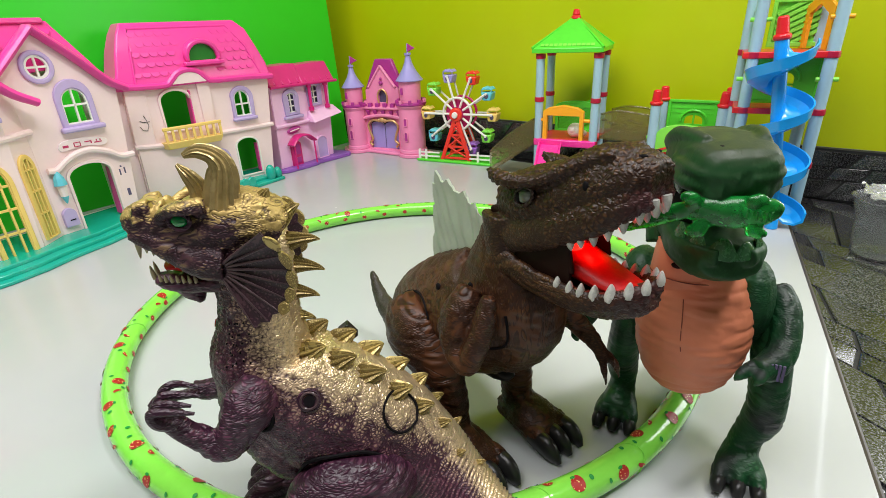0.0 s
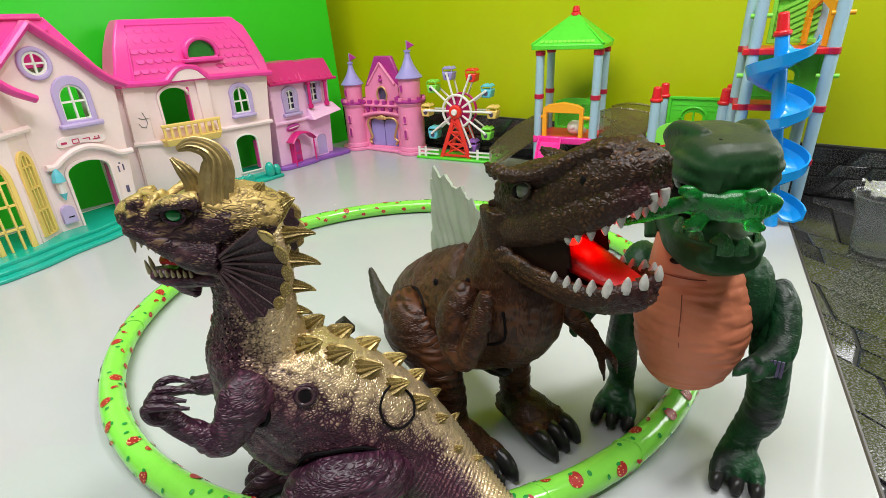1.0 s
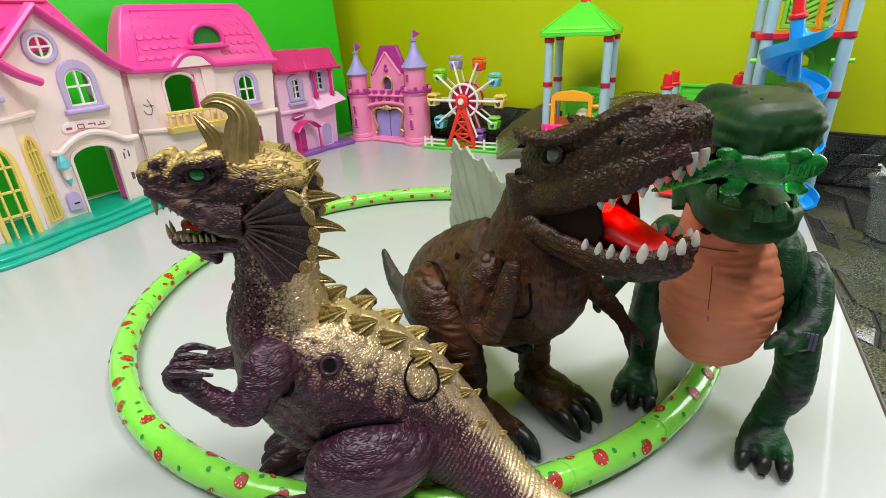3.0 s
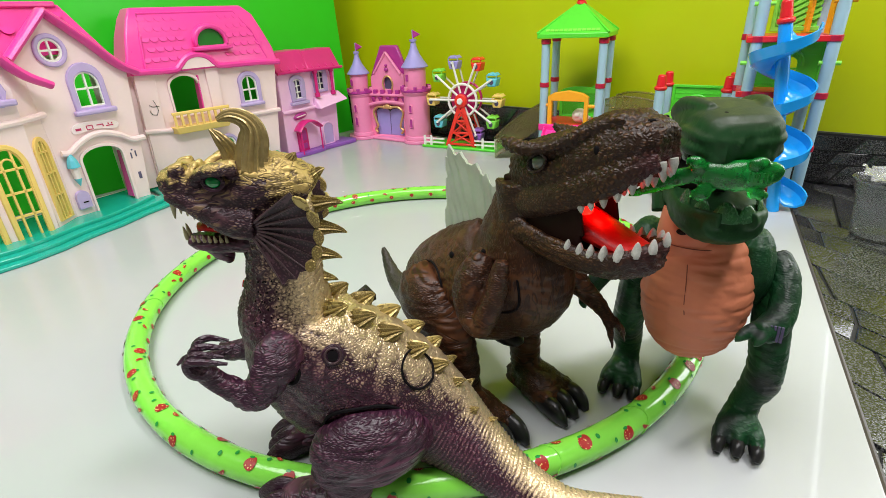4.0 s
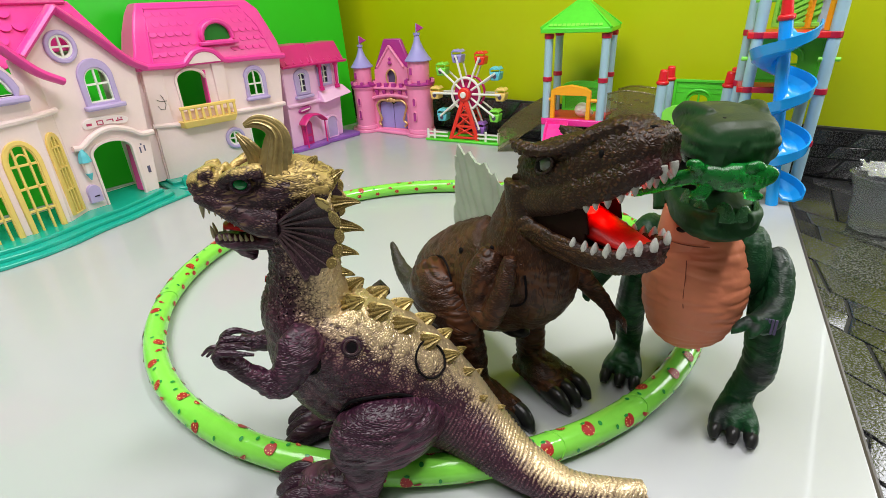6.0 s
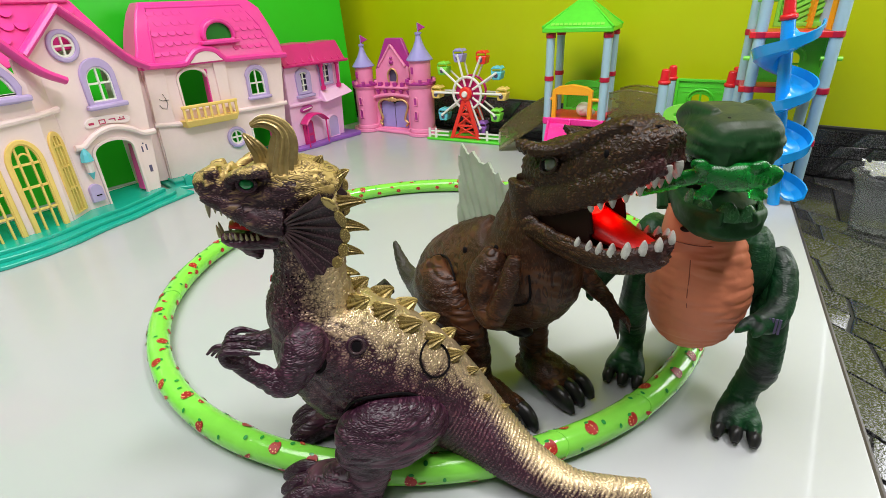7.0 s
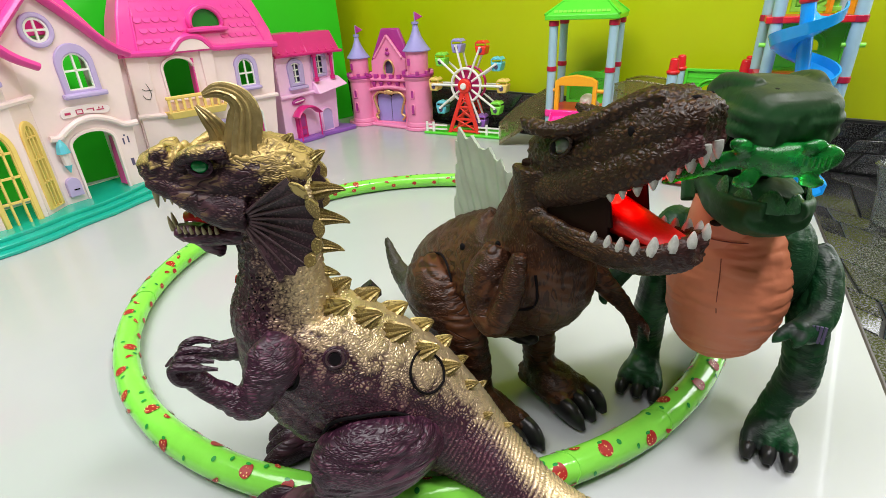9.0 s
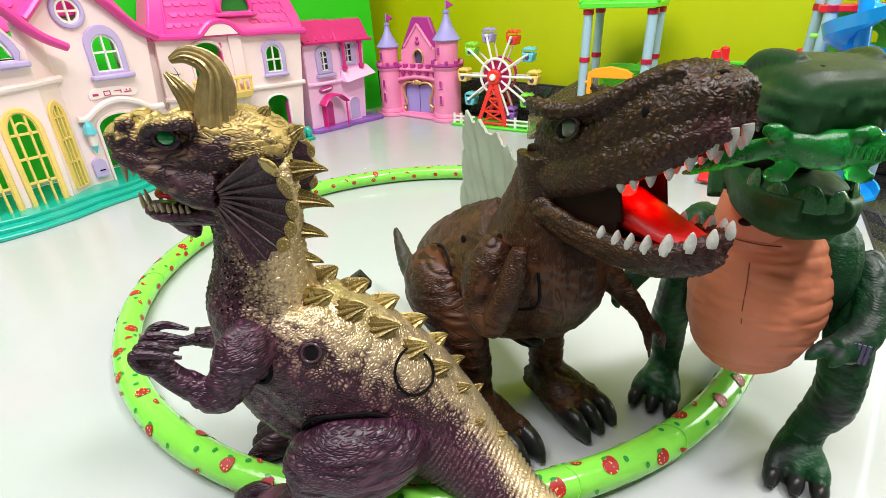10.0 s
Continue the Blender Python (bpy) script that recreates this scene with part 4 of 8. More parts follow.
# ---- narrow pink town house ----
def town_house():
    H = thing("toy_house", pose(-0.7364, 0.3187, 0, 0, 0, 93.1) @ Matrix.Diagonal((0.95, 0.961, 0.97, 1)), "pale pink toy town house with magenta roof and purple base", "toy house", "toy houses")
    w1, w2 = arch(0.052, 0.084, 0.152, 0.190, 0.012), arch(0.140, 0.172, 0.164, 0.204, 0.010)
    part("front_wall", plate([(0.004, 0.010), (0.118, 0.010), (0.121, 0.226), (0.010, 0.228)], [w1], 0.0, 0.005), M["blush"], H, soft=0.0008)
    part("front_wall", plate([(0.118, 0.010), (0.202, 0.010), (0.216, 0.222), (0.121, 0.226)], [w2], 0.004, 0.009), M["blush"], H, soft=0.0008)
    part("side_wall", box(B(), (0.010, 0.040, 0.118), (0.005, 0.075, 0.216)), M["blush"], H)
    part("side_wall", box(B(), (0.207, 0.044, 0.116), (0.005, 0.070, 0.212), ry=3.6), M["blush"], H)
    for w, y in ((w1, 0.0), (w2, 0.004)):
        c = (w[0][0] + w[1][0]) / 2
        part("surround", plate(grown(w, 0.011), [w], y - 0.005, y + 0.001), M["lilac"], H, soft=0.0015)
        part("shutter", box(B(), (c - 0.013, y - 0.003, w[0][1] + 0.022), (0.008, 0.003, 0.042)), M["lilac"], H, soft=0.001)
        part("shutter", box(B(), (c + 0.013, y - 0.003, w[0][1] + 0.022), (0.008, 0.003, 0.042)), M["lilac"], H, soft=0.001)
        lattice("window", H, w, M["white"], (c,), (w[0][1] + 0.016, w[0][1] + 0.032), y - 0.002, y + 0.003, 0.003)
        part("window_back", plate(grown(w, 0.002), (), y + 0.006, y + 0.008), M["grape"], H)
    part("window_sill", box(B(), (0.068, -0.005, 0.140), (0.062, 0.012, 0.008)), M["lilac"], H, soft=0.002)
    part("band_moulding", tube(B(), [(0.004, -0.003, 0.122), (0.06, -0.004, 0.121), (0.121, -0.003, 0.122)], 0.005), M["blush"], H)
    part("lean_to", lofted([(0.118, -0.030, 0.116), (0.228, -0.030, 0.130), (0.228, 0.006, 0.130), (0.118, 0.006, 0.116)], [(0.124, -0.004, 0.146), (0.216, -0.004, 0.154), (0.216, 0.006, 0.154), (0.124, 0.006, 0.146)]), M["blush"], H, soft=0.003)
    # magenta roof in two bays
    for x0, x1, z0, z1, y in ((0.000, 0.112, 0.222, 0.270, -0.014), (0.104, 0.224, 0.220, 0.268, -0.018)):
        r = lofted([(x0, y, z0), (x1, y, z0 - 0.002), (x1, 0.078, z0 - 0.002), (x0, 0.078, z0)], [(x0 + 0.008, 0.018, z1), (x1 + 0.002, 0.018, z1 + 0.003), (x1 + 0.002, 0.078, z1 + 0.003), (x0 + 0.010, 0.078, z1)])
        rf = part("roof", r, M["magenta"], H, soft=0.003)
        for k in range(4):
            x = x0 + 0.018 + k * 0.026
            part("roof_rib", rod(B(), (x, y + 0.002, z0 + 0.004), (x + 0.002, 0.026, z1 - 0.004), 0.0022, seg=6), M["magenta"], rf)
    part("eave", tube(B(), [(0.000, -0.014, 0.222), (0.113, -0.016, 0.221), (0.228, -0.018, 0.219)], 0.004), M["magenta"], H)
    for x in (0.130, 0.190):
        c = part("column", rod(B(), (x, -0.010, 0.150), (x, -0.010, 0.219), 0.0042), M["magenta"], H, "magenta porch column")
        part("column_foot", rod(B(), (x, -0.010, 0.148), (x, -0.010, 0.158), 0.0072), M["magenta"], c)
        part("column_cap", rod(B(), (x, -0.010, 0.210), (x, -0.010, 0.219), 0.0072), M["magenta"], c)
    dr = part("front_door", plate(arch(0.042, 0.076, 0.008, 0.066, 0.010), (), -0.006, 0.002), M["magenta"], H, "magenta front door", soft=0.001)
    part("door_panel", plate(arch(0.049, 0.069, 0.040, 0.062, 0.007), (), -0.008, -0.004), M["plum"], dr)
    part("door_panel", box(B(), (0.059, -0.007, 0.025), (0.018, 0.004, 0.014)), M["plum"], dr)
    aw = B()
    sweep(aw, [(0.030, -0.020, 0.070, 0.016, 0.004), (0.044, -0.020, 0.084, 0.016, 0.004), (0.062, -0.020, 0.092, 0.016, 0.004), (0.090, -0.020, 0.088, 0.016, 0.004), (0.112, -0.020, 0.072, 0.016, 0.004)], 10)
    a = part("awning", aw, M["magenta"], H, "curved magenta door canopy")
    for x in (0.037, 0.108):
        part("awning_post", rod(B(), (x, -0.026, 0.006), (x, -0.026, 0.074), 0.0022), M["magenta"], a)
    part("lilac_door", plate(arch(0.140, 0.176, 0.012, 0.056, 0.014), (), -0.002, 0.006), M["lilac"], H, soft=0.001)
    part("door_rim", plate(grown(arch(0.140, 0.176, 0.012, 0.056, 0.014), 0.004), [arch(0.140, 0.176, 0.012, 0.056, 0.014)], -0.004, 0.006), M["blush"], H, soft=0.001)
    s = part("shop_sign", ball(B(), (0.062, -0.003, 0.106), (0.024, 0.004, 0.009), ry=-6), M["plum"], H)
    part("sign_bar", box(B(), (0.062, -0.0068, 0.106), (0.032, 0.0012, 0.003), ry=-6), M["paper"], s)
    part("base", slab(smooth_loop([(-0.004, 0.07), (-0.004, -0.010), (0.04, -0.026), (0.110, -0.028), (0.124, -0.022), (0.20, -0.030), (0.245, -0.026), (0.245, 0.03), (0.22, 0.07)]), 0.0, 0.010), M["purple"], H, soft=0.003)
    return H


# ---- pink castle ----
def castle():
    H = thing("toy_castle", pose(-0.7981, 0.5939, 0, 0, 0, 11.7) @ Matrix.Diagonal((0.968, 1, 0.954, 1)), "pink plastic toy castle with lavender tower roofs and flags", "toy castle")
    # local x runs along the front, y into the wall
    gate = arch(0.105, 0.205, 0.012, 0.080, 0.024)
    part("curtain_wall", plate([(0.03, 0.006), (0.285, 0.006), (0.285, 0.142), (0.03, 0.138)], [gate], 0.0, 0.012), M["candy"], H, soft=0.002)
    part("upper_wall", plate([(0.097, 0.130), (0.217, 0.130), (0.215, 0.190), (0.203, 0.196), (0.158, 0.254), (0.112, 0.192), (0.099, 0.186)], [[(x, z) for x, z in arch(0.144, 0.174, 0.150, 0.172, 0.014)]], 0.004, 0.014), M["candy"], H, soft=0.002)
    part("parapet", box(B(), (0.160, -0.002, 0.134), (0.15, 0.012, 0.008)), M["candy"], H, soft=0.003)
    part("arch_moulding", tube(B(), [(p[0], -0.006, p[1]) for p in smooth_line([(0.070, 0.094), (0.10, 0.106), (0.155, 0.114), (0.21, 0.110), (0.24, 0.098)], 4)], 0.005), M["candy"], H)
    for x in (0.105, 0.130, 0.158, 0.186, 0.212):
        part("corbel", lofted([(x, -0.004, 0.112), (x + 0.006, -0.004, 0.112), (x + 0.006, 0.002, 0.112), (x, 0.002, 0.112)], [(x - 0.003, -0.010, 0.128), (x + 0.009, -0.010, 0.128), (x + 0.009, 0.002, 0.128), (x - 0.003, 0.002, 0.128)]), M["plum"], H, soft=0.001)
    part("gate_leaf", plate(arch(0.108, 0.154, 0.012, 0.082, 0.010), (), 0.008, 0.011), M["lav"], H, "lavender gate curtain", soft=0.002)
    part("gate_leaf", plate(arch(0.156, 0.202, 0.012, 0.082, 0.010), (), 0.008, 0.011), M["lav"], H, "lavender gate curtain", soft=0.002)
    g = part("gate_trim", tube(B(), [(p[0], -0.003, p[1]) for p in smooth_line([(0.112, 0.020), (0.106, 0.030), (0.116, 0.040), (0.108, 0.062), (0.104, 0.084), (0.122, 0.098), (0.155, 0.096), (0.190, 0.099), (0.208, 0.084), (0.202, 0.062), (0.196, 0.040), (0.206, 0.030), (0.198, 0.020)], 4)], 0.0035), M["golden"], H, "gold scroll trim round the gate")
    part("gate_crest", ball(ball(ball(B(), (0.155, -0.005, 0.100), (0.010, 0.005, 0.008)), (0.144, -0.005, 0.098), (0.006, 0.004, 0.006)), (0.166, -0.005, 0.098), (0.006, 0.004, 0.006)), M["golden"], g)
    part("heart_trim", tube(B(), [(p[0], 0.002, p[1]) for p in smooth_line([(x - 0.014, z) for x, z in ((0.160, 0.148), (0.156, 0.166), (0.162, 0.182), (0.173, 0.188), (0.184, 0.182), (0.190, 0.166), (0.186, 0.148))], 3)], 0.0025), M["golden"], H)
    part("rosette", ball(ball(B(), (0.158, 0.001, 0.206), (0.007, 0.004, 0.006)), (0.158, 0.001, 0.218), (0.004, 0.004, 0.004)), M["plum"], H)
    part("gable_roof", plate([(0.090, 0.184), (0.224, 0.188), (0.188, 0.272), (0.132, 0.272)], (), 0.016, 0.030), M["plum"], H, "plum gable roof", soft=0.004)
    part("heart_panel", box(B(), (0.159, 0.012, 0.166), (0.030, 0.003, 0.040)), M["grape"], H, "violet panel behind the upper arch")
    for q in (-1, 1):
        part("rake_trim", rod(B(), (0.158, 0.003, 0.254), (0.158 + q * 0.046, 0.003, 0.194), 0.0034, seg=10), M["candy"], H)
    for x in (0.090, 0.116, 0.142, 0.168, 0.194):
        part("merlon", box(B(), (x, -0.002, 0.143), (0.012, 0.010, 0.012)), M["plum"], H, soft=0.001)
    part("floor_step", slab(smooth_loop([(0.02, 0.03), (0.02, -0.022), (0.09, -0.016), (0.20, -0.030), (0.26, -0.034), (0.292, -0.02), (0.292, 0.03)]), 0.0, 0.009), M["candy"], H, soft=0.003)
    for x, zt, r, zc, ztip in ((0.062, 0.138, 0.032, 0.194, 0.252), (0.258, 0.148, 0.037, 0.214, 0.282)):
        T = thing("tower", Matrix.Identity(4), "", "")
        T.parent = H
        y = -0.004
        part("shaft", rod(B(), (x, y, 0.0), (x, y, zt), r * 0.98, r, 20), M["candy"], T, soft=0.002)
        part("plinth", rod(rod(B(), (x, y, 0.0), (x, y, 0.010), r * 1.25, r * 1.22, 20), (x, y, 0.010), (x, y, 0.022), r * 1.12, r * 1.05, 20), M["candy"], T, soft=0.002)
        part("gallery", rod(B(), (x, y, zt - 0.012), (x, y, zt), r * 0.98, r * 1.18, 20), M["candy"], T, soft=0.002)
        part("gallery_floor", rod(B(), (x, y, zt), (x, y, zt + 0.008), r * 1.20, seg=20), M["plum"], T, soft=0.002)
        for k in range(9):
            a = 2 * math.pi * k / 9 + 0.3
            part("merlon", box(B(), (x + r * 1.08 * math.cos(a), y + r * 1.08 * math.sin(a), zt + 0.011), (0.009, 0.009, 0.010), rz=math.degrees(a)), M["plum"] if k % 3 else M["candy"], T, soft=0.001)
        part("upper_shaft", rod(B(), (x, y, zt + 0.006), (x, y, zc + 0.003), r * 0.80, r * 0.84, 20), M["candy"], T)
        roof = B()
        rings = []
        for f, rad in ((0.0, 1.02), (0.03, 1.04), (0.25, 0.74), (0.5, 0.46), (0.75, 0.27), (1.0, 0.17)):
            rings.append([roof.verts.new((x + r * rad * math.cos(2 * math.pi * k / 20), y + r * rad * math.sin(2 * math.pi * k / 20), zc + (ztip - zc) * f)) for k in range(20)])
        roof.faces.new(rings[0][::-1])
        roof.faces.new(rings[-1])
        for a, b in zip(rings, rings[1:]):
            for k in range(20):
                roof.faces.new((a[k], a[(k + 1) % 20], b[(k + 1) % 20], b[k]))
        part("cone_roof", roof, M["lav"], T, "lavender cone roof")
        part("finial", rod(rod(B(), (x, y, ztip), (x, y, ztip + 0.006), r * 0.26, seg=12), (x, y, ztip - 0.004), (x, y, ztip + 0.030), 0.0022, seg=8), M["lav"], T)
        part("flag", plate([(x, ztip + 0.008), (x + 0.024, ztip + 0.018), (x + 0.001, ztip + 0.030)], (), y - 0.002, y + 0.002), M["plum"], T, "plum pennant", soft=0.0008)
        for z, hh in ((zt * 0.68, 0.016), (zt * 0.40, 0.020)):
            w = part("loophole", plate(grown(arch(x - 0.004, x + 0.004, z - hh / 2, z + hh / 2, 0.004), 0.003), [arch(x - 0.004, x + 0.004, z - hh / 2, z + hh / 2, 0.004)], y - r * 1.06, y - r * 0.9), M["candy"], T, soft=0.0008)
            part("loophole_back", box(B(), (x, y - r * 0.985, z), (0.009, 0.002, hh + 0.006)), M["plum"], w)
        part("loophole_back", box(B(), (x - r * 0.25, y - r * 0.80, zt + (zc - zt) * 0.6), (0.007, 0.004, 0.018)), M["plum"], T)
    return H


# ---- ferris wheel ----
def ferris_wheel():
    H = thing("toy_ferris_wheel", pose(-0.4979, 0.6254, 0, 0, 0, 12.4) @ Matrix.Diagonal((0.903, 0.981, 0.934, 1)), "toy ferris wheel with red tower and coloured baskets", "toy ferris wheel")
    part("base", slab([(-0.012, 0.055), (-0.012, -0.03), (0.235, -0.036), (0.235, 0.055)], 0, 0.007), M["green"], H, "bright green base plate", soft=0.002)
    hub = (0.117, 0.010, 0.134)
    for y in (-0.018, 0.040):
        tw = B()
        lo = (0.068, 0.158)
        for x in lo:
            box(tw, ((x + hub[0]) / 2, y, 0.068), (0.011, 0.006, 0.136), ry=math.degrees(math.atan2(hub[0] - x, 0.128)))
        for z in (0.012, 0.045, 0.078, 0.106):
            h = 0.046 * (1 - z / 0.138)
            box(tw, (hub[0] - 0.004, y, z), (2 * h, 0.005, 0.006))
        for z0, z1 in ((0.014, 0.045), (0.045, 0.078), (0.078, 0.106)):
            h0, h1 = 0.042 * (1 - z0 / 0.138), 0.042 * (1 - z1 / 0.138)
            rod(tw, (hub[0] - h0, y, z0), (hub[0] + h1, y, z1), 0.0025, seg=6)
            rod(tw, (hub[0] + h0, y, z0), (hub[0] - h1, y, z1), 0.0025, seg=6)
        part("tower", tw, M["coral"], H, "red lattice tower", soft=0.0008)
    part("hub_boss", rod(B(), (hub[0], -0.024, hub[2]), (hub[0], -0.012, hub[2]), 0.019, seg=24), M["coral"], H, soft=0.003)
    part("hub_cap", rod(B(), (hub[0], -0.030, hub[2]), (hub[0], -0.022, hub[2]), 0.0085, seg=18), M["white"], H, soft=0.002)
    W = thing("wheel", Matrix.Identity(4), "", "")
    W.parent = H
    part("rim", tube(B(), [(hub[0] + 0.044 * math.cos(a), -0.008, hub[2] + 0.044 * math.sin(a)) for a in np.linspace(0, 2 * math.pi, 36, endpoint=False)], 0.0036, 8, True), M["white"], W)
    part("rim", tube(B(), [(hub[0] + 0.044 * math.cos(a), 0.028, hub[2] + 0.044 * math.sin(a)) for a in np.linspace(0, 2 * math.pi, 36, endpoint=False)], 0.0036, 8, True), M["magenta"], W)
    part("disc", rod(B(), (hub[0], 0.0, hub[2]), (hub[0], 0.012, hub[2]), 0.041, seg=32), M["magenta"], W, "magenta centre disc", soft=0.002)
    cols = ["yellow", "bluelamp", "coral", "lav", "leaf", "yellow", "bluelamp", "purple", "leaf"]
    angles = [0, 32, 66, 106, 141, 180, 217, 293, 326]
    for a, c in zip(angles, cols):
        ca, sa = math.cos(radians(a)), math.sin(radians(a))
        part("spoke", rod(B(), (hub[0] + 0.02 * ca, -0.008, hub[2] + 0.02 * sa), (hub[0] + 0.104 * ca, -0.008, hub[2] + 0.104 * sa), 0.0032, seg=8), M["white"], W)
        part("spoke", rod(B(), (hub[0] + 0.04 * ca, 0.028, hub[2] + 0.04 * sa), (hub[0] + 0.104 * ca, 0.028, hub[2] + 0.104 * sa), 0.0028, seg=8), M["white"], W)
        bx, bz = hub[0] + 0.104 * ca, hub[2] + 0.104 * sa
        k = thing("basket", Matrix.Identity(4), "", "")
        k.parent = H
        part("tub", plate([(bx - 0.012, bz - 0.018), (bx + 0.012, bz - 0.018), (bx + 0.0165, bz + 0.004), (bx - 0.0165, bz + 0.004)], (), -0.006, 0.026), M[c], k, soft=0.003)
        part("canopy", plate([(bx - 0.017, bz + 0.010), (bx + 0.017, bz + 0.010), (bx + 0.008, bz + 0.018), (bx, bz + 0.015), (bx - 0.008, bz + 0.018)], (), -0.006, 0.026), M[c], k, soft=0.002)
        for x in (-0.014, 0.014):
            part("stay", rod(B(), (bx + x, -0.003, bz), (bx + x, -0.003, bz + 0.012), 0.0016, seg=6), M[c], k)
        part("emblem", ball(B(), (bx, -0.0065, bz - 0.006), (0.006, 0.0016, 0.007)), M["grape"], k)
        part("pivot", rod(B(), (bx, -0.012, bz), (bx, 0.030, bz), 0.0032, seg=10), M["white"], k)
    fe = thing("picket_fence", Matrix.Identity(4), "white picket fence", "")
    fe.parent = H
    for x in (-0.004, 0.018, 0.186, 0.226):
        part("picket", rod(B(), (x, -0.024, 0.006), (x, -0.024, 0.034), 0.0042, 0.0036, 8), M["white"], fe)
    for x0, x1 in ((-0.004, 0.062), (0.160, 0.228)):
        for z in (0.015, 0.026):
            part("fence_rail", box(B(), ((x0 + x1) / 2, -0.024, z), (x1 - x0, 0.003, 0.004)), M["white"], fe)
    return H


# ---- play tower set: gazebo, bridge and slide tower ----
def capped_post(parent, x, y, z0, z1, collars=(), cap=None, r=0.0092, lean=(0, 0)):
    p = part("post", rod(B(), (x, y, z0), (x + lean[0], y + lean[1], z1), r, seg=14), M["post"], parent, "pale blue post")
    for z in collars:
        f = (z - z0) / (z1 - z0)
        part("collar", rod(B(), (x + lean[0] * f, y + lean[1] * f, z - 0.005), (x + lean[0] * f, y + lean[1] * f, z + 0.005), r * 1.18, seg=14), M["crimson"], p, "crimson collar", soft=0.001)
    if cap:
        q = part("post_cap", rod(rod(B(), (x, y, z1), (x, y, z1 + 0.008), r * 1.25, seg=14), (x, y, z1 + 0.006), (x, y, z1 + cap), r * 0.95, r * 0.75, 14), M["red"], p, "red post cap", soft=0.003)
    return p


def louvre_panel(parent, m, w, h, material):
    P = thing("panel", m, "", "")
    P.parent = parent
    P.matrix_local = m
    n = 7
    hole = []
    outline = [(0, 0), (w, 0), (w, h * 0.82)] + [(w / 2 + w / 2 * math.cos(a), h * 0.82 + h * 0.18 * math.sin(a)) for a in np.linspace(0.2, math.pi - 0.2, 9)] + [(0, h * 0.82)]
    inner = [(w * 0.08, h * 0.08), (w * 0.92, h * 0.08), (w * 0.92, h * 0.78), (w * 0.08, h * 0.78)]
    part("panel_rim", plate(outline, [inner], -0.003, 0.003), material, P, soft=0.0008)
    for k in range(n):
        x = w * (0.06 + 0.88 * k / (n - 1))
        part("slat", box(B(), (w / 2, 0, h * (0.10 + 0.66 * k / (n - 1))), (w * 0.9, 0.003, h * 0.065), ry=-28 if h < w * 1.2 else -30), material, P)
    part("panel_back", plate(inner, (), 0.003, 0.0045), material, P)
    return P


def window_panel(parent, m, w, h, material):
    P = thing("panel", m, "", "")
    P.parent = parent
    P.matrix_local = m
    c = (w * 0.5, h * 0.36)
    hole = arch(c[0] - w * 0.17, c[0] + w * 0.17, h * 0.22, h * 0.52, w * 0.10, 8)
    part("panel_board", plate([(0, 0), (w, 0), (w, h), (0, h)], [hole], -0.002, 0.003), material, P, soft=0.0008)
    part("panel_border", plate([(0, 0), (w, 0), (w, h), (0, h)], [[(0.005, 0.005), (w - 0.005, 0.005), (w - 0.005, h - 0.005), (0.005, h - 0.005)]], -0.005, -0.001), material, P, soft=0.0006)
    for k in range(8):
        part("groove_rib", box(B(), (w / 2 + (w * 0.36 if k % 2 else -w * 0.36) * 0.0 + 0, -0.0022, h * (0.08 + 0.12 * k)), (w * 0.94, 0.0012, 0.0016)), material, P) if h * (0.08 + 0.12 * k) > h * 0.66 or k == 0 else None
    part("window_arch", tube(B(), [(c[0] + w * 0.24 * math.cos(a), -0.003, h * 0.50 + w * 0.22 * math.sin(a)) for a in np.linspace(-0.1, math.pi + 0.1, 14)], 0.0024), material, P)
    part("muntin", bars([(c[0] - 0.0016, c[0] + 0.0016, h * 0.22, h * 0.52 + w * 0.10), (c[0] - w * 0.17, c[0] + w * 0.17, h * 0.38, h * 0.38 + 0.003)], -0.003, 0.002), material, P)
    return P


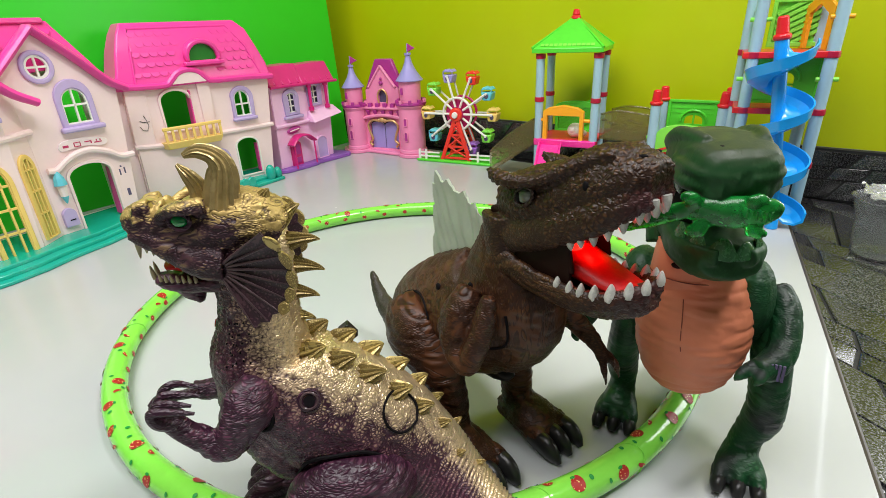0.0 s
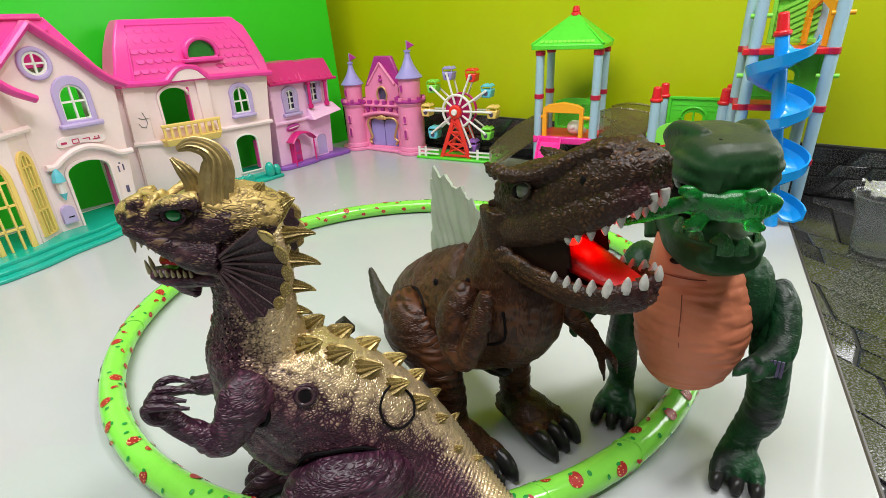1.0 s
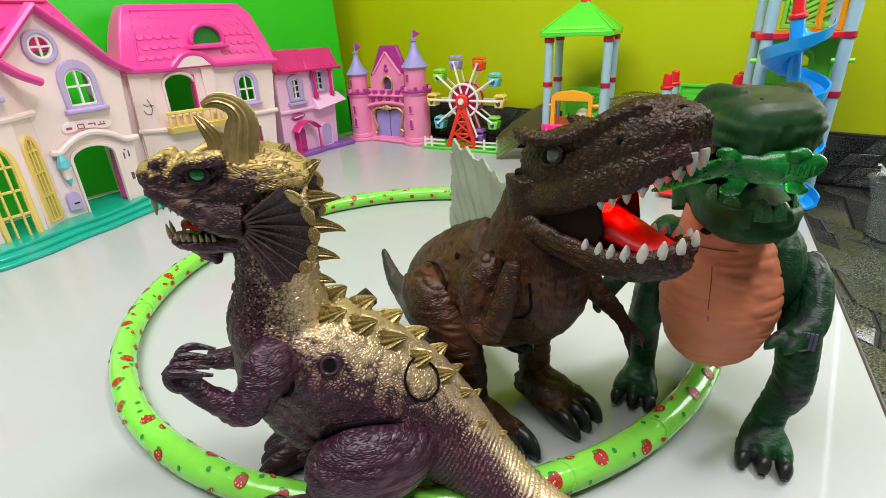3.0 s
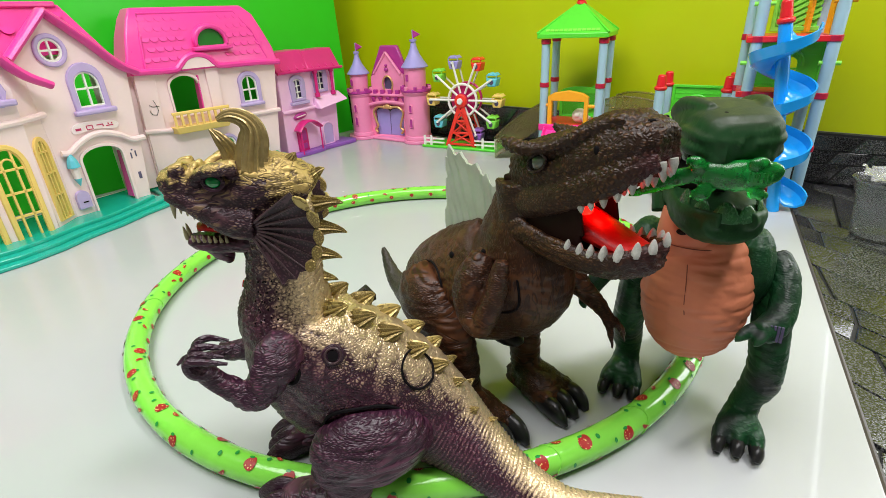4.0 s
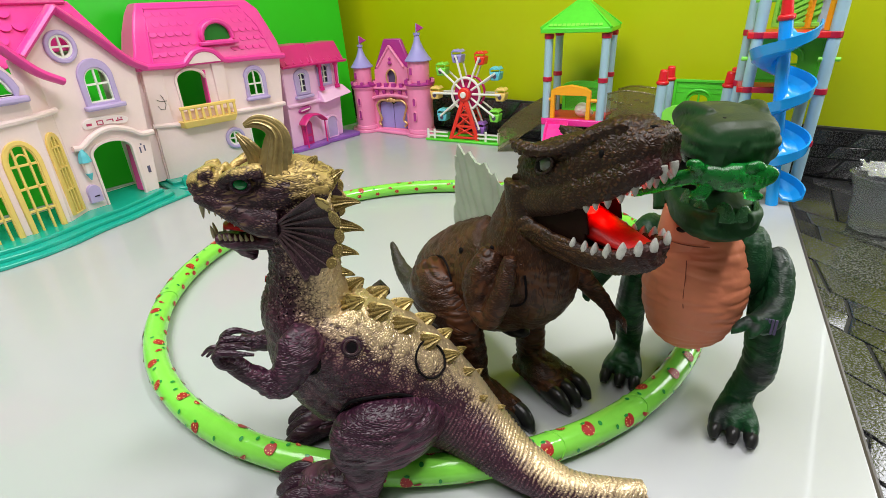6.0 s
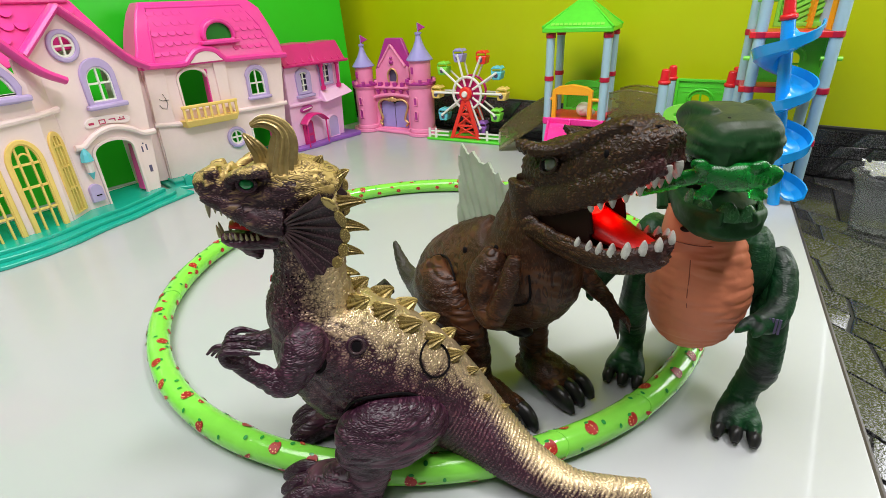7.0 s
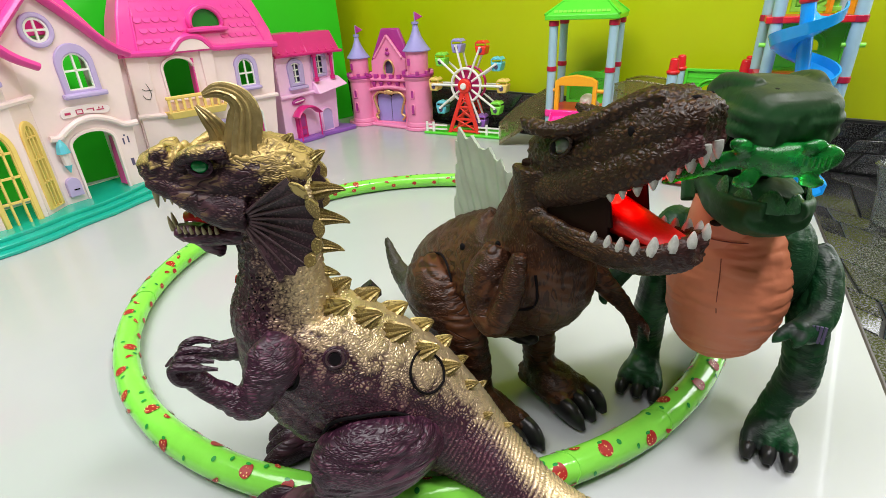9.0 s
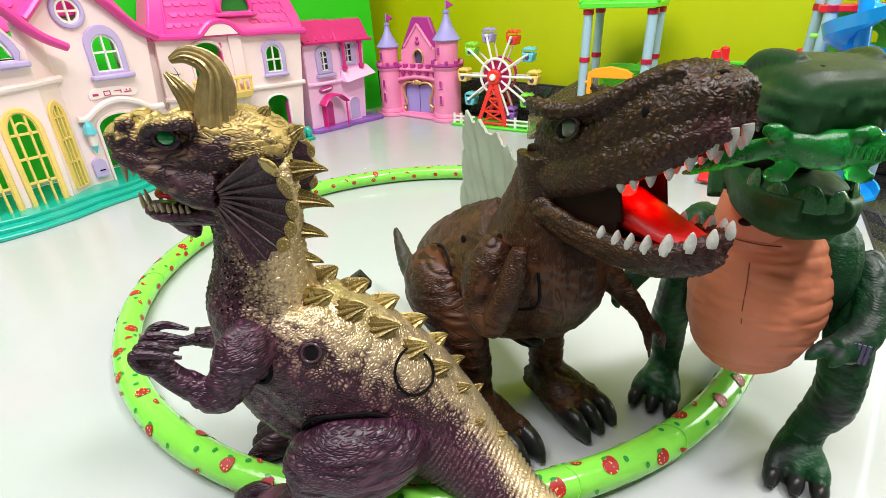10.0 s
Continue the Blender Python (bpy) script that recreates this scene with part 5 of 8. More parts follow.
def gazebo():
    H = thing("toy_gazebo", pose(-0.1360, 0.6006, 0, 0, 0, 10.3) @ Matrix.Diagonal((0.965, 1.013, 0.981, 1)), "toy gazebo with green roof, blue posts and orange gate", "toy gazebo", "play tower set")
    w, d = 0.126, 0.098
    for x, y in ((0, 0), (w, 0), (-0.006, d), (w - 0.006, d)):
        capped_post(H, x, y, 0.0, 0.278, (0.092, 0.184, 0.274))
    part("deck", box(B(), (w / 2 - 0.003, d / 2, 0.092), (w + 0.012, d + 0.01, 0.010)), M["red"], H, "red deck", soft=0.002)
    part("deck_front", box(B(), (w / 2, -0.006, 0.090), (w + 0.016, 0.010, 0.016)), M["slide"], H, "neon pink deck edge", soft=0.003)
    cx, cy = w / 2 - 0.003, d / 2
    roof = B()
    e = [roof.verts.new(p) for p in ((-0.016, -0.016, 0.290), (w + 0.012, -0.016, 0.290), (w + 0.006, d + 0.014, 0.290), (-0.022, d + 0.014, 0.290))]
    f = [roof.verts.new(p) for p in ((-0.016, -0.016, 0.281), (w + 0.012, -0.016, 0.281), (w + 0.006, d + 0.014, 0.281), (-0.022, d + 0.014, 0.281))]
    t = [roof.verts.new((cx + sx * 0.008, cy + sy * 0.008, 0.347)) for sx, sy in ((-1, -1), (1, -1), (1, 1), (-1, 1))]
    roof.faces.new(f[::-1])
    roof.faces.new(t)
    for i in range(4):
        j = (i + 1) % 4
        roof.faces.new((f[i], f[j], e[j], e[i]))
        roof.faces.new((e[i], e[j], t[j], t[i]))
    part("roof", roof, M["green"], H, "bright green pyramid roof", soft=0.0012)
    for i in range(4):
        part("hip_rib", rod(B(), Vector(((-0.016, w + 0.012, w + 0.006, -0.022)[i], (-0.016, -0.016, d + 0.014, d + 0.014)[i], 0.291)), (cx, cy, 0.350), 0.0028, seg=6), M["green"], H)
    for k in range(12):
        part("tile_tab", box(B(), (0.006 + k * 0.0098, -0.010 + 0.0, 0.2965), (0.0075, 0.002, 0.006), rx=-42), M["leaf"], H)
    part("finial", rod(rod(B(), (cx, cy, 0.344), (cx, cy, 0.352), 0.012, 0.010), (cx, cy, 0.352), (cx, cy, 0.364), 0.009, 0.006), M["red"], H, "red finial", soft=0.002)
    # orange gate, green rear panel
    inner = [(0.021, 0.095), (0.095, 0.095), (0.095, 0.150), (0.021, 0.150)]
    outer = [(0.012, 0.095), (0.104, 0.095), (0.104, 0.160), (0.090, 0.168), (0.058, 0.173), (0.026, 0.168), (0.012, 0.160)]
    g = part("gate", plate(outer, [inner], -0.008, 0.004), M["orange"], H, "orange gate arch", soft=0.0016)
    for x0, x1 in ((-0.006, 0.016), (0.102, 0.132)):
        part("gate_clip", rod(B(), (x0, -0.002, 0.140), (x1, -0.002, 0.140), 0.004), M["orange"], g)
    louvre_panel(H, pose(0.010, d, 0.096), 0.098, 0.072, M["green"])
    # pink chute
    ch = B()
    rows = [(0.032, -0.010, 0.086), (0.039, -0.045, 0.074), (0.048, -0.085, 0.052), (0.056, -0.125, 0.030), (0.060, -0.165, 0.012), (0.063, -0.208, 0.007)]
    P = smooth_line(rows, 4)
    pr = [(-0.024, 0.008), (-0.021, 0.0), (0.021, 0.0), (0.024, 0.008), (0.027, 0.008), (0.024, -0.004), (-0.024, -0.004), (-0.027, 0.008)]
    rings = [[ch.verts.new((p[0] + a, p[1], p[2] + b)) for a, b in pr] for p in P]
    for r0, r1 in zip(rings, rings[1:]):
        for k in range(8):
            ch.faces.new((r0[k], r0[(k + 1) % 8], r1[(k + 1) % 8], r1[k]))
    ch.faces.new(rings[0][::-1])
    ch.faces.new(rings[-1])
    part("chute", ch, M["slide"], H, "neon pink slide chute")
    part("chute_joint", box(B(), (0.058, -0.142, 0.021), (0.056, 0.006, 0.010), rx=30), M["slide"], H, soft=0.002)
    return H


def clear_bridge(m, span, drop, label, lift=0.0):
    """Smoky see-through bridge with a bowed side wall."""
    H = thing("toy_bridge", m, label, "toy bridge", "play tower set")
    for y in (0.0, 0.07):
        pts = smooth_line([(0, 0.150 + lift), (span * 0.3, 0.158 + lift), (span * 0.7, 0.156 + lift), (span, 0.150 + lift)], 5)
        top = [(p[0], p[1] - drop * p[0] / span) for p in pts]
        low = [(span, 0.100 - drop + lift), (span * 0.7, 0.096 - drop * 0.7 + lift), (span * 0.3, 0.098 - drop * 0.3 + lift), (0, 0.100 + lift)]
        part("side_wall", plate(low[::-1] + top[::-1], (), y, y + 0.0025), M["smoke"], H, "smoky clear plastic wall")
        part("rim", tube(B(), [(p[0], y + 0.001, p[1]) for p in top], 0.0022), M["smoke"], H)
    part("floor_strip", plate([(0, 0.098 + lift), (span, 0.096 - drop + lift), (span, 0.100 - drop + lift), (0, 0.102 + lift)], (), 0.0, 0.072), M["smoke"], H)
    for k in range(9):
        a = random.random()
        part("stud", ball(B(), (span * (0.08 + 0.1 * k), -0.001, 0.112 + lift + 0.03 * random.random() - drop * (0.08 + 0.1 * k)), (0.004 + 0.003 * a, 0.002, 0.0028)), M["smoke"], H)
    return H


def link_frame():
    H = thing("toy_gate_frame", pose(0.1019, 0.6401, 0, 0, 0, 3.0) @ Matrix.Diagonal((1.07, 0.996, 0.994, 1)), "low blue post frame with green window panel and red caps", "toy frame", "play tower set")
    for x, y in ((0, 0), (0.112, 0.004), (0.0, 0.062), (0.112, 0.066)):
        capped_post(H, x, y, 0.0, 0.176, (0.085,), 0.030)
    window_panel(H, pose(0.010, 0.064, 0.098), 0.094, 0.082, M["green"])
    part("deck", box(B(), (0.056, 0.032, 0.085), (0.124, 0.074, 0.008)), M["red"], H, "red deck", soft=0.002)
    arc = [(0.008, 0.085), (0.104, 0.085), (0.104, 0.120)] + [(0.056 + 0.048 * math.cos(a), 0.120 + 0.022 * math.sin(a)) for a in np.linspace(0.1, math.pi - 0.1, 9)] + [(0.008, 0.120)]
    part("low_panel", plate(arc, [oval(0.036, 0.118, 0.010, 0.005, 12), oval(0.060, 0.118, 0.010, 0.005, 12)], -0.006, 0.0), M["leaf"], H, "light green front panel", soft=0.0012)
    for z in (0.090, 0.104):
        part("low_bar", box(B(), (0.056, -0.007, z), (0.09, 0.002, 0.004), ry=-20), M["red"], H)
    part("clip", rod(B(), (-0.010, 0, 0.112), (0.012, 0, 0.112), 0.004), M["leaf"], H)
    part("front_ramp", box(B(), (0.066, -0.075, 0.045), (0.060, 0.150, 0.006), rx=30), M["red"], H, "red ramp", soft=0.002)
    return H


def slide_tower():
    H = thing("toy_slide_tower", pose(0.2630, 0.5765, 0, 0, 0, 10.2), "tall toy tower with blue spiral slide and green panels", "toy tower", "play tower set")
    w, d = 0.1052, 0.0740
    for x, y in ((0, 0), (w, 0), (-0.012, d), (w - 0.012, d)):
        capped_post(H, x, y, 0.0, 0.392, (0.098, 0.185, 0.272, 0.362), 0.03)
    for z in (0.185, 0.272):
        part("deck", plate([(-0.016, z - 0.005), (w + 0.006, z - 0.005), (w + 0.006, z + 0.005), (-0.016, z + 0.005)], (), -0.008, d + 0.008), M["red"], H, "red tower deck", soft=0.0015)
    part("cross_bar", box(B(), (w / 2, 0, 0.098), (w, 0.008, 0.008)), M["red"], H, soft=0.001)
    part("foot_bar", box(B(), (w / 2, 0, 0.018), (w, 0.008, 0.008)), M["red"], H, soft=0.001)
    window_panel(H, pose(-0.006, d * 0.55, 0.192), w + 0.004, 0.076, M["green"])
    louvre_panel(H, pose(0.018, d - 0.004, 0.280), w - 0.026, 0.088, M["leaf"])
    part("side_guard", plate([(0.0, 0.278), (0.05, 0.278), (0.068, 0.300), (0.050, 0.355), (0.0, 0.330)], [[(0.008, 0.286), (0.042, 0.286), (0.050, 0.300), (0.040, 0.340), (0.008, 0.320)]], -0.002, 0.002), M["leaf"], H, "light green side guard").matrix_local = pose(0.0, 0.01, 0, 0, 0, 92)
    part("side_guard", plate([(0.0, 0.278), (0.070, 0.278), (0.070, 0.340), (0.035, 0.362), (0.0, 0.340)], [[(0.012, 0.278), (0.058, 0.278), (0.058, 0.330), (0.035, 0.344), (0.012, 0.330)]], -0.003, 0.003), M["orange"], H, "orange side gate").matrix_local = pose(w - 0.007, 0.010, 0, 0, 0, 116)
    for x, z, c in ((w, 0.235, "leaf"), (w, 0.325, "orange"), (0.0, 0.325, "leaf"), (-0.004, 0.235, "leaf")):
        part("clip", rod(B(), (x - 0.014, 0, z), (x + 0.016, 0, z), 0.0035), M[c], H)
    # spiral slide round its own leaning column
    def lean(v):
        f = v[2] / 0.326
        return (v[0] + 0.0734 - 0.0458 * f, v[1] - 0.0554 + 0.0083 * f, v[2])

    col = part("slide_column", rod(B(), lean((0, 0, 0.0)), lean((0, 0, 0.298)), 0.0098, seg=16), M["blue"], H, "blue slide column")
    part("column_cap", rod(rod(B(), lean((0, 0, 0.296)), lean((0, 0, 0.305)), 0.0125), lean((0, 0, 0.303)), lean((0, 0, 0.330)), 0.0092, 0.0075), M["red"], col, "red column cap", soft=0.003)
    sp = B()
    n = 110
    rows = [(radians(6) - k / n * 2 * math.pi * 3.02, 0.284 - 0.266 * k / n) for k in range(n + 1)]
    prof = [(0.008, 0.004), (0.016, -0.005), (0.031, -0.007), (0.042, 0.0), (0.046, 0.013), (0.0485, 0.013), (0.0445, -0.003), (0.032, -0.010), (0.016, -0.009), (0.008, -0.001)]
    rings = [[sp.verts.new(lean((r * math.cos(a), r * math.sin(a), z + h))) for r, h in prof] for a, z in rows]
    m = len(prof)
    for r0, r1 in zip(rings, rings[1:]):
        for k in range(m):
            sp.faces.new((r0[k], r0[(k + 1) % m], r1[(k + 1) % m], r1[k]))
    sp.faces.new(rings[0][::-1])
    sp.faces.new(rings[-1])
    part("spiral_chute", sp, M["blue"], H, "glossy blue spiral chute")
    return H


gabled_house()
balcony_house()
town_house()
castle()
ferris_wheel()
gazebo()
clear_bridge(pose(-0.260, 0.590, 0, 0, 0, 8), 0.122, -0.090, "smoky clear ramp rising to the gazebo deck", -0.098)
clear_bridge(pose(-0.010, 0.640, 0, 0, 0, 2), 0.110, 0.0, "smoky clear bridge between gazebo and frame")
link_frame()
slide_tower()

# small ball-headed figure in the gazebo, kept plain
fig = ball(ball(ball(B(), (0, 0, 0.016), (0.017, 0.015, 0.016)), (0.014, -0.002, 0.010), (0.013, 0.009, 0.009)), (-0.002, -0.012, 0.018), (0.007, 0.005, 0.006))
tagged(part("toy_figure", fig, M["white"], None), "small plain white rounded figure lying on the gazebo deck", "toy figure").matrix_world = pose(-0.066, 0.640, 0.096, 0, 0, 10)


# ---- printed hoop ----
def hoop_point(a, b, lift=0.0, R=0.3425, r=0.0122):
    rr = r + lift
    return Vector(((R + rr * math.cos(b)) * math.cos(a), (R + rr * math.cos(b)) * math.sin(a), r + rr * math.sin(b)))


def hula_hoop():
    H = thing("hula_hoop", pose(0, 0, 0.0003), "green hula hoop wrapped in strawberry print, lying on the table", "hoop")
    bm = B()
    n, m = 180, 16
    rings = []
    for i in range(n):
        a = 2 * math.pi * i / n
        k = 1 + 0.035 * noise.noise(Vector((math.cos(a) * 9, math.sin(a) * 9, 1.3)))
        rings.append([bm.verts.new(hoop_point(a, 2 * math.pi * j / m, 0.0122 * (k - 1))) for j in range(m)])
    for i in range(n):
        for j in range(m):
            bm.faces.new((rings[i][j], rings[i][(j + 1) % m], rings[(i + 1) % n][(j + 1) % m], rings[(i + 1) % n][j]))
    part("tube", bm, M["hoop"], H)
    rng = random.Random(5)

    def patch(bm, a0, b0, la, lb, turn, shape):
        n = 14
        c = bm.verts.new(hoop_point(a0, b0, 0.0007))
        ring = []
        for k in range(n):
            t = 2 * math.pi * k / n
            x, y = shape(t)
            x, y = x * math.cos(turn) - y * math.sin(turn), x * math.sin(turn) + y * math.cos(turn)
            ring.append(bm.verts.new(hoop_point(a0 + x * la / 0.3425, b0 + y * lb / 0.0122, 0.0006)))
        for k in range(n):
            bm.faces.new((c, ring[k], ring[(k + 1) % n]))

    berry = lambda t: (math.cos(t) * (1 - 0.22 * math.sin(t)), math.sin(t) * 1.12 - 0.1)
    bean = lambda t: (math.cos(t), 0.42 * math.sin(t) + 0.25 * math.cos(t) ** 2)
    dot = lambda t: (math.cos(t), math.sin(t))
    red, leaf = B(), B()
    a = 0.02
    k = 0
    while a < 2 * math.pi - 0.03:
        b = (0.9, 1.5, 0.35, 2.2, 1.15)[k % 5] + rng.uniform(-0.25, 0.25)
        turn = rng.uniform(-0.6, 0.6)
        s = rng.uniform(0.0052, 0.0064)
        patch(red, a, b, s * 0.88, s * 0.88, turn, berry)
        patch(leaf, a + math.sin(turn) * 0.012, b + 0.40 * math.cos(turn), 0.0022, 0.0012, turn, dot)
        patch(red, a + 0.055, (2.4, 0.25, 1.9)[k % 3] + rng.uniform(-0.2, 0.2), 0.0042, 0.0040, rng.uniform(-1, 1), bean)
        patch(leaf, a + 0.035, (1.8, 0.7, 2.4, 1.2)[k % 4], 0.0018, 0.0021, 0, dot)
        patch(leaf, a + 0.075, (0.5, 1.6, 0.1)[k % 3], 0.0014, 0.0021, 0.6, dot)
        patch(red, a + 0.025, -0.25 + rng.uniform(-0.2, 0.2), 0.0036, 0.0026, 0.3, bean)
        patch(red, a + 0.018, 3.1 + rng.uniform(-0.2, 0.2), 0.0040, 0.0030, 0.3, berry)
        a += rng.uniform(0.098, 0.125)
        k += 1
    tagged(part("berry_print", red, M["berry"], H), "printed red strawberries", "", "", "stuff")
    tagged(part("leaf_print", leaf, M["sprig"], H), "printed green leaves and dots", "", "", "stuff")
    for a in (-0.30, -0.56, 0.9, 2.2, 4.0):
        part("wrap_seam", tube(B(), [hoop_point(a + 0.012 * math.sin(b * 1.7), b, 0.0004) for b in np.linspace(-0.6, 3.4, 14)], 0.0005, 5), M["hoop"], H)
    return H


hula_hoop()


# ---- moulded creatures ----
def fused(bm, name, material, voxel=0.0018, rounds=3, reliefs=(), tone=None):
    """Join overlapping limbs into one skin, smooth it, mould folds and scales into it, and note the paint tone per vertex.
    A relief is (kind, height, scale along x, y, z, mask or None)."""
    bmesh.ops.recalc_face_normals(bm, faces=bm.faces)
    me = bpy.data.meshes.new(name)
    bm.to_mesh(me)
    bm.free()
    ob = new(name, me)
    rm = ob.modifiers.new("remesh", "REMESH")
    rm.mode, rm.voxel_size = "VOXEL", voxel
    sm = ob.modifiers.new("smooth", "SMOOTH")
    sm.factor, sm.iterations = 0.6, rounds
    got = bpy.data.meshes.new_from_object(ob.evaluated_get(bpy.context.evaluated_depsgraph_get()))
    bpy.data.objects.remove(ob)
    bpy.data.meshes.remove(me)
    n = len(got.vertices)
    co = np.empty(n * 3)
    nr = np.empty(n * 3)
    got.vertices.foreach_get("co", co)
    got.vertices.foreach_get("normal", nr)
    co, nr = co.reshape(-1, 3), nr.reshape(-1, 3)
    total, crest, weight = np.zeros(n), np.zeros(n), 0.0
    for kind, amp, sc, mask in reliefs:
        d = np.empty(n)
        sv = Vector(sc)
        for i in range(n):
            v = Vector((co[i, 0] * sv.x, co[i, 1] * sv.y, co[i, 2] * sv.z))
            if kind == "scale":
                f = noise.voronoi(v)[0]
                d[i] = min(1.0, (f[1] - f[0]) * 2.2)
            elif kind == "fold":
                w = noise.noise_vector(v * 0.35) * 0.8
                d[i] = min(1.0, 3.2 * abs(noise.noise(v + w)))
            else:
                d[i] = 0.5 + (0.5 + 0.45 * noise.noise(Vector(co[i]) * 140)) * math.sin(v.x + v.y + v.z + 4.5 * noise.noise(Vector(co[i]) * 55) + 1.5 * noise.noise(Vector(co[i]) * 190))
        k = np.ones(n) if mask is None else np.clip(mask(co), 0, 1)
        total += (d - 0.6) * amp * k
        crest += d * k * amp
        weight = weight + k * amp
    if reliefs:
        got.vertices.foreach_set("co", (co + nr * total[:, None]).ravel())
        at = got.attributes.new("crest", "FLOAT", "POINT")
        at.data.foreach_set("value", np.clip(crest / np.maximum(weight, 1e-6), 0, 1))
    if tone is not None:
        at = got.attributes.new("tone", "FLOAT", "POINT")
        at.data.foreach_set("value", np.clip(tone(co, nr), 0, 1))
    got.materials.clear()
    got.materials.append(material)
    got.polygons.foreach_set("use_smooth", [True] * len(got.polygons))
    got.name = name
    return got


def on_skin(ob, p, lift=0.0):
    """The nearest point of a skin to p, and the skin's normal there."""
    ok, at, nrm, _ = ob.closest_point_on_mesh(Vector(p))
    return at + nrm * lift, nrm


def seam(name, skin, pts, r, material, parent, lift=0.0):
    row = [on_skin(skin, p, lift)[0] for p in pts]
    for _ in range(9):
        row = [row[0]] + [(a + b * 2 + c) / 4 for a, b, c in zip(row, row[1:], row[2:])] + [row[-1]]
    return part(name, tube(B(), row, r, 6), material, parent)


def skin_part(name, mesh, parent, label=""):
    ob = new(name, mesh)
    ob.parent = parent
    return tagged(ob, label)


def teeth(parent, rows, material, lean=(0, 0, -1)):
    """Cone teeth: rows of x, y, z, length, radius; lean gives their direction."""
    for x, y, z, ln, r in rows:
        d = Vector(lean).normalized()
        a = Vector((x, y, z))
        bm = B()
        rings = []
        s = d.orthogonal().normalized()
        u = d.cross(s)
        for f, k in ((-0.25, 0.95), (0.0, 1.0), (0.3, 0.92), (0.62, 0.66), (0.88, 0.38), (1.0, 0.16)):
            rings.append([bm.verts.new(a + d * ln * f + (s * math.cos(2 * math.pi * q / 10) + u * math.sin(2 * math.pi * q / 10)) * r * k) for q in range(10)])
        for r0, r1 in zip(rings, rings[1:]):
            for q in range(10):
                bm.faces.new((r0[q], r0[(q + 1) % 10], r1[(q + 1) % 10], r1[q]))
        bm.faces.new(rings[0][::-1])
        bm.faces.new(rings[-1])
        part("tooth", bm, material, parent)


def spike(bm, a, tip, r, flat=0.8, side=(0, 1, 0)):
    """A ribbed horn plate from its root to its tip."""
    a, b = Vector(a), Vector(tip)
    d = b - a
    up = Vector((0, 0, 1)) * d.length * 0.05
    sweep(bm, [(*(a - d * 0.35), r * flat, r), (*(a + d * 0.05), r * flat, r), (*(a + d * 0.45 + up), r * flat * 0.68, r * 0.68), (*(a + d * 0.8 + up), r * flat * 0.34, r * 0.36), (*b, r * 0.08, r * 0.08)], 24, 3, side, 8, 0.26)
    return bm


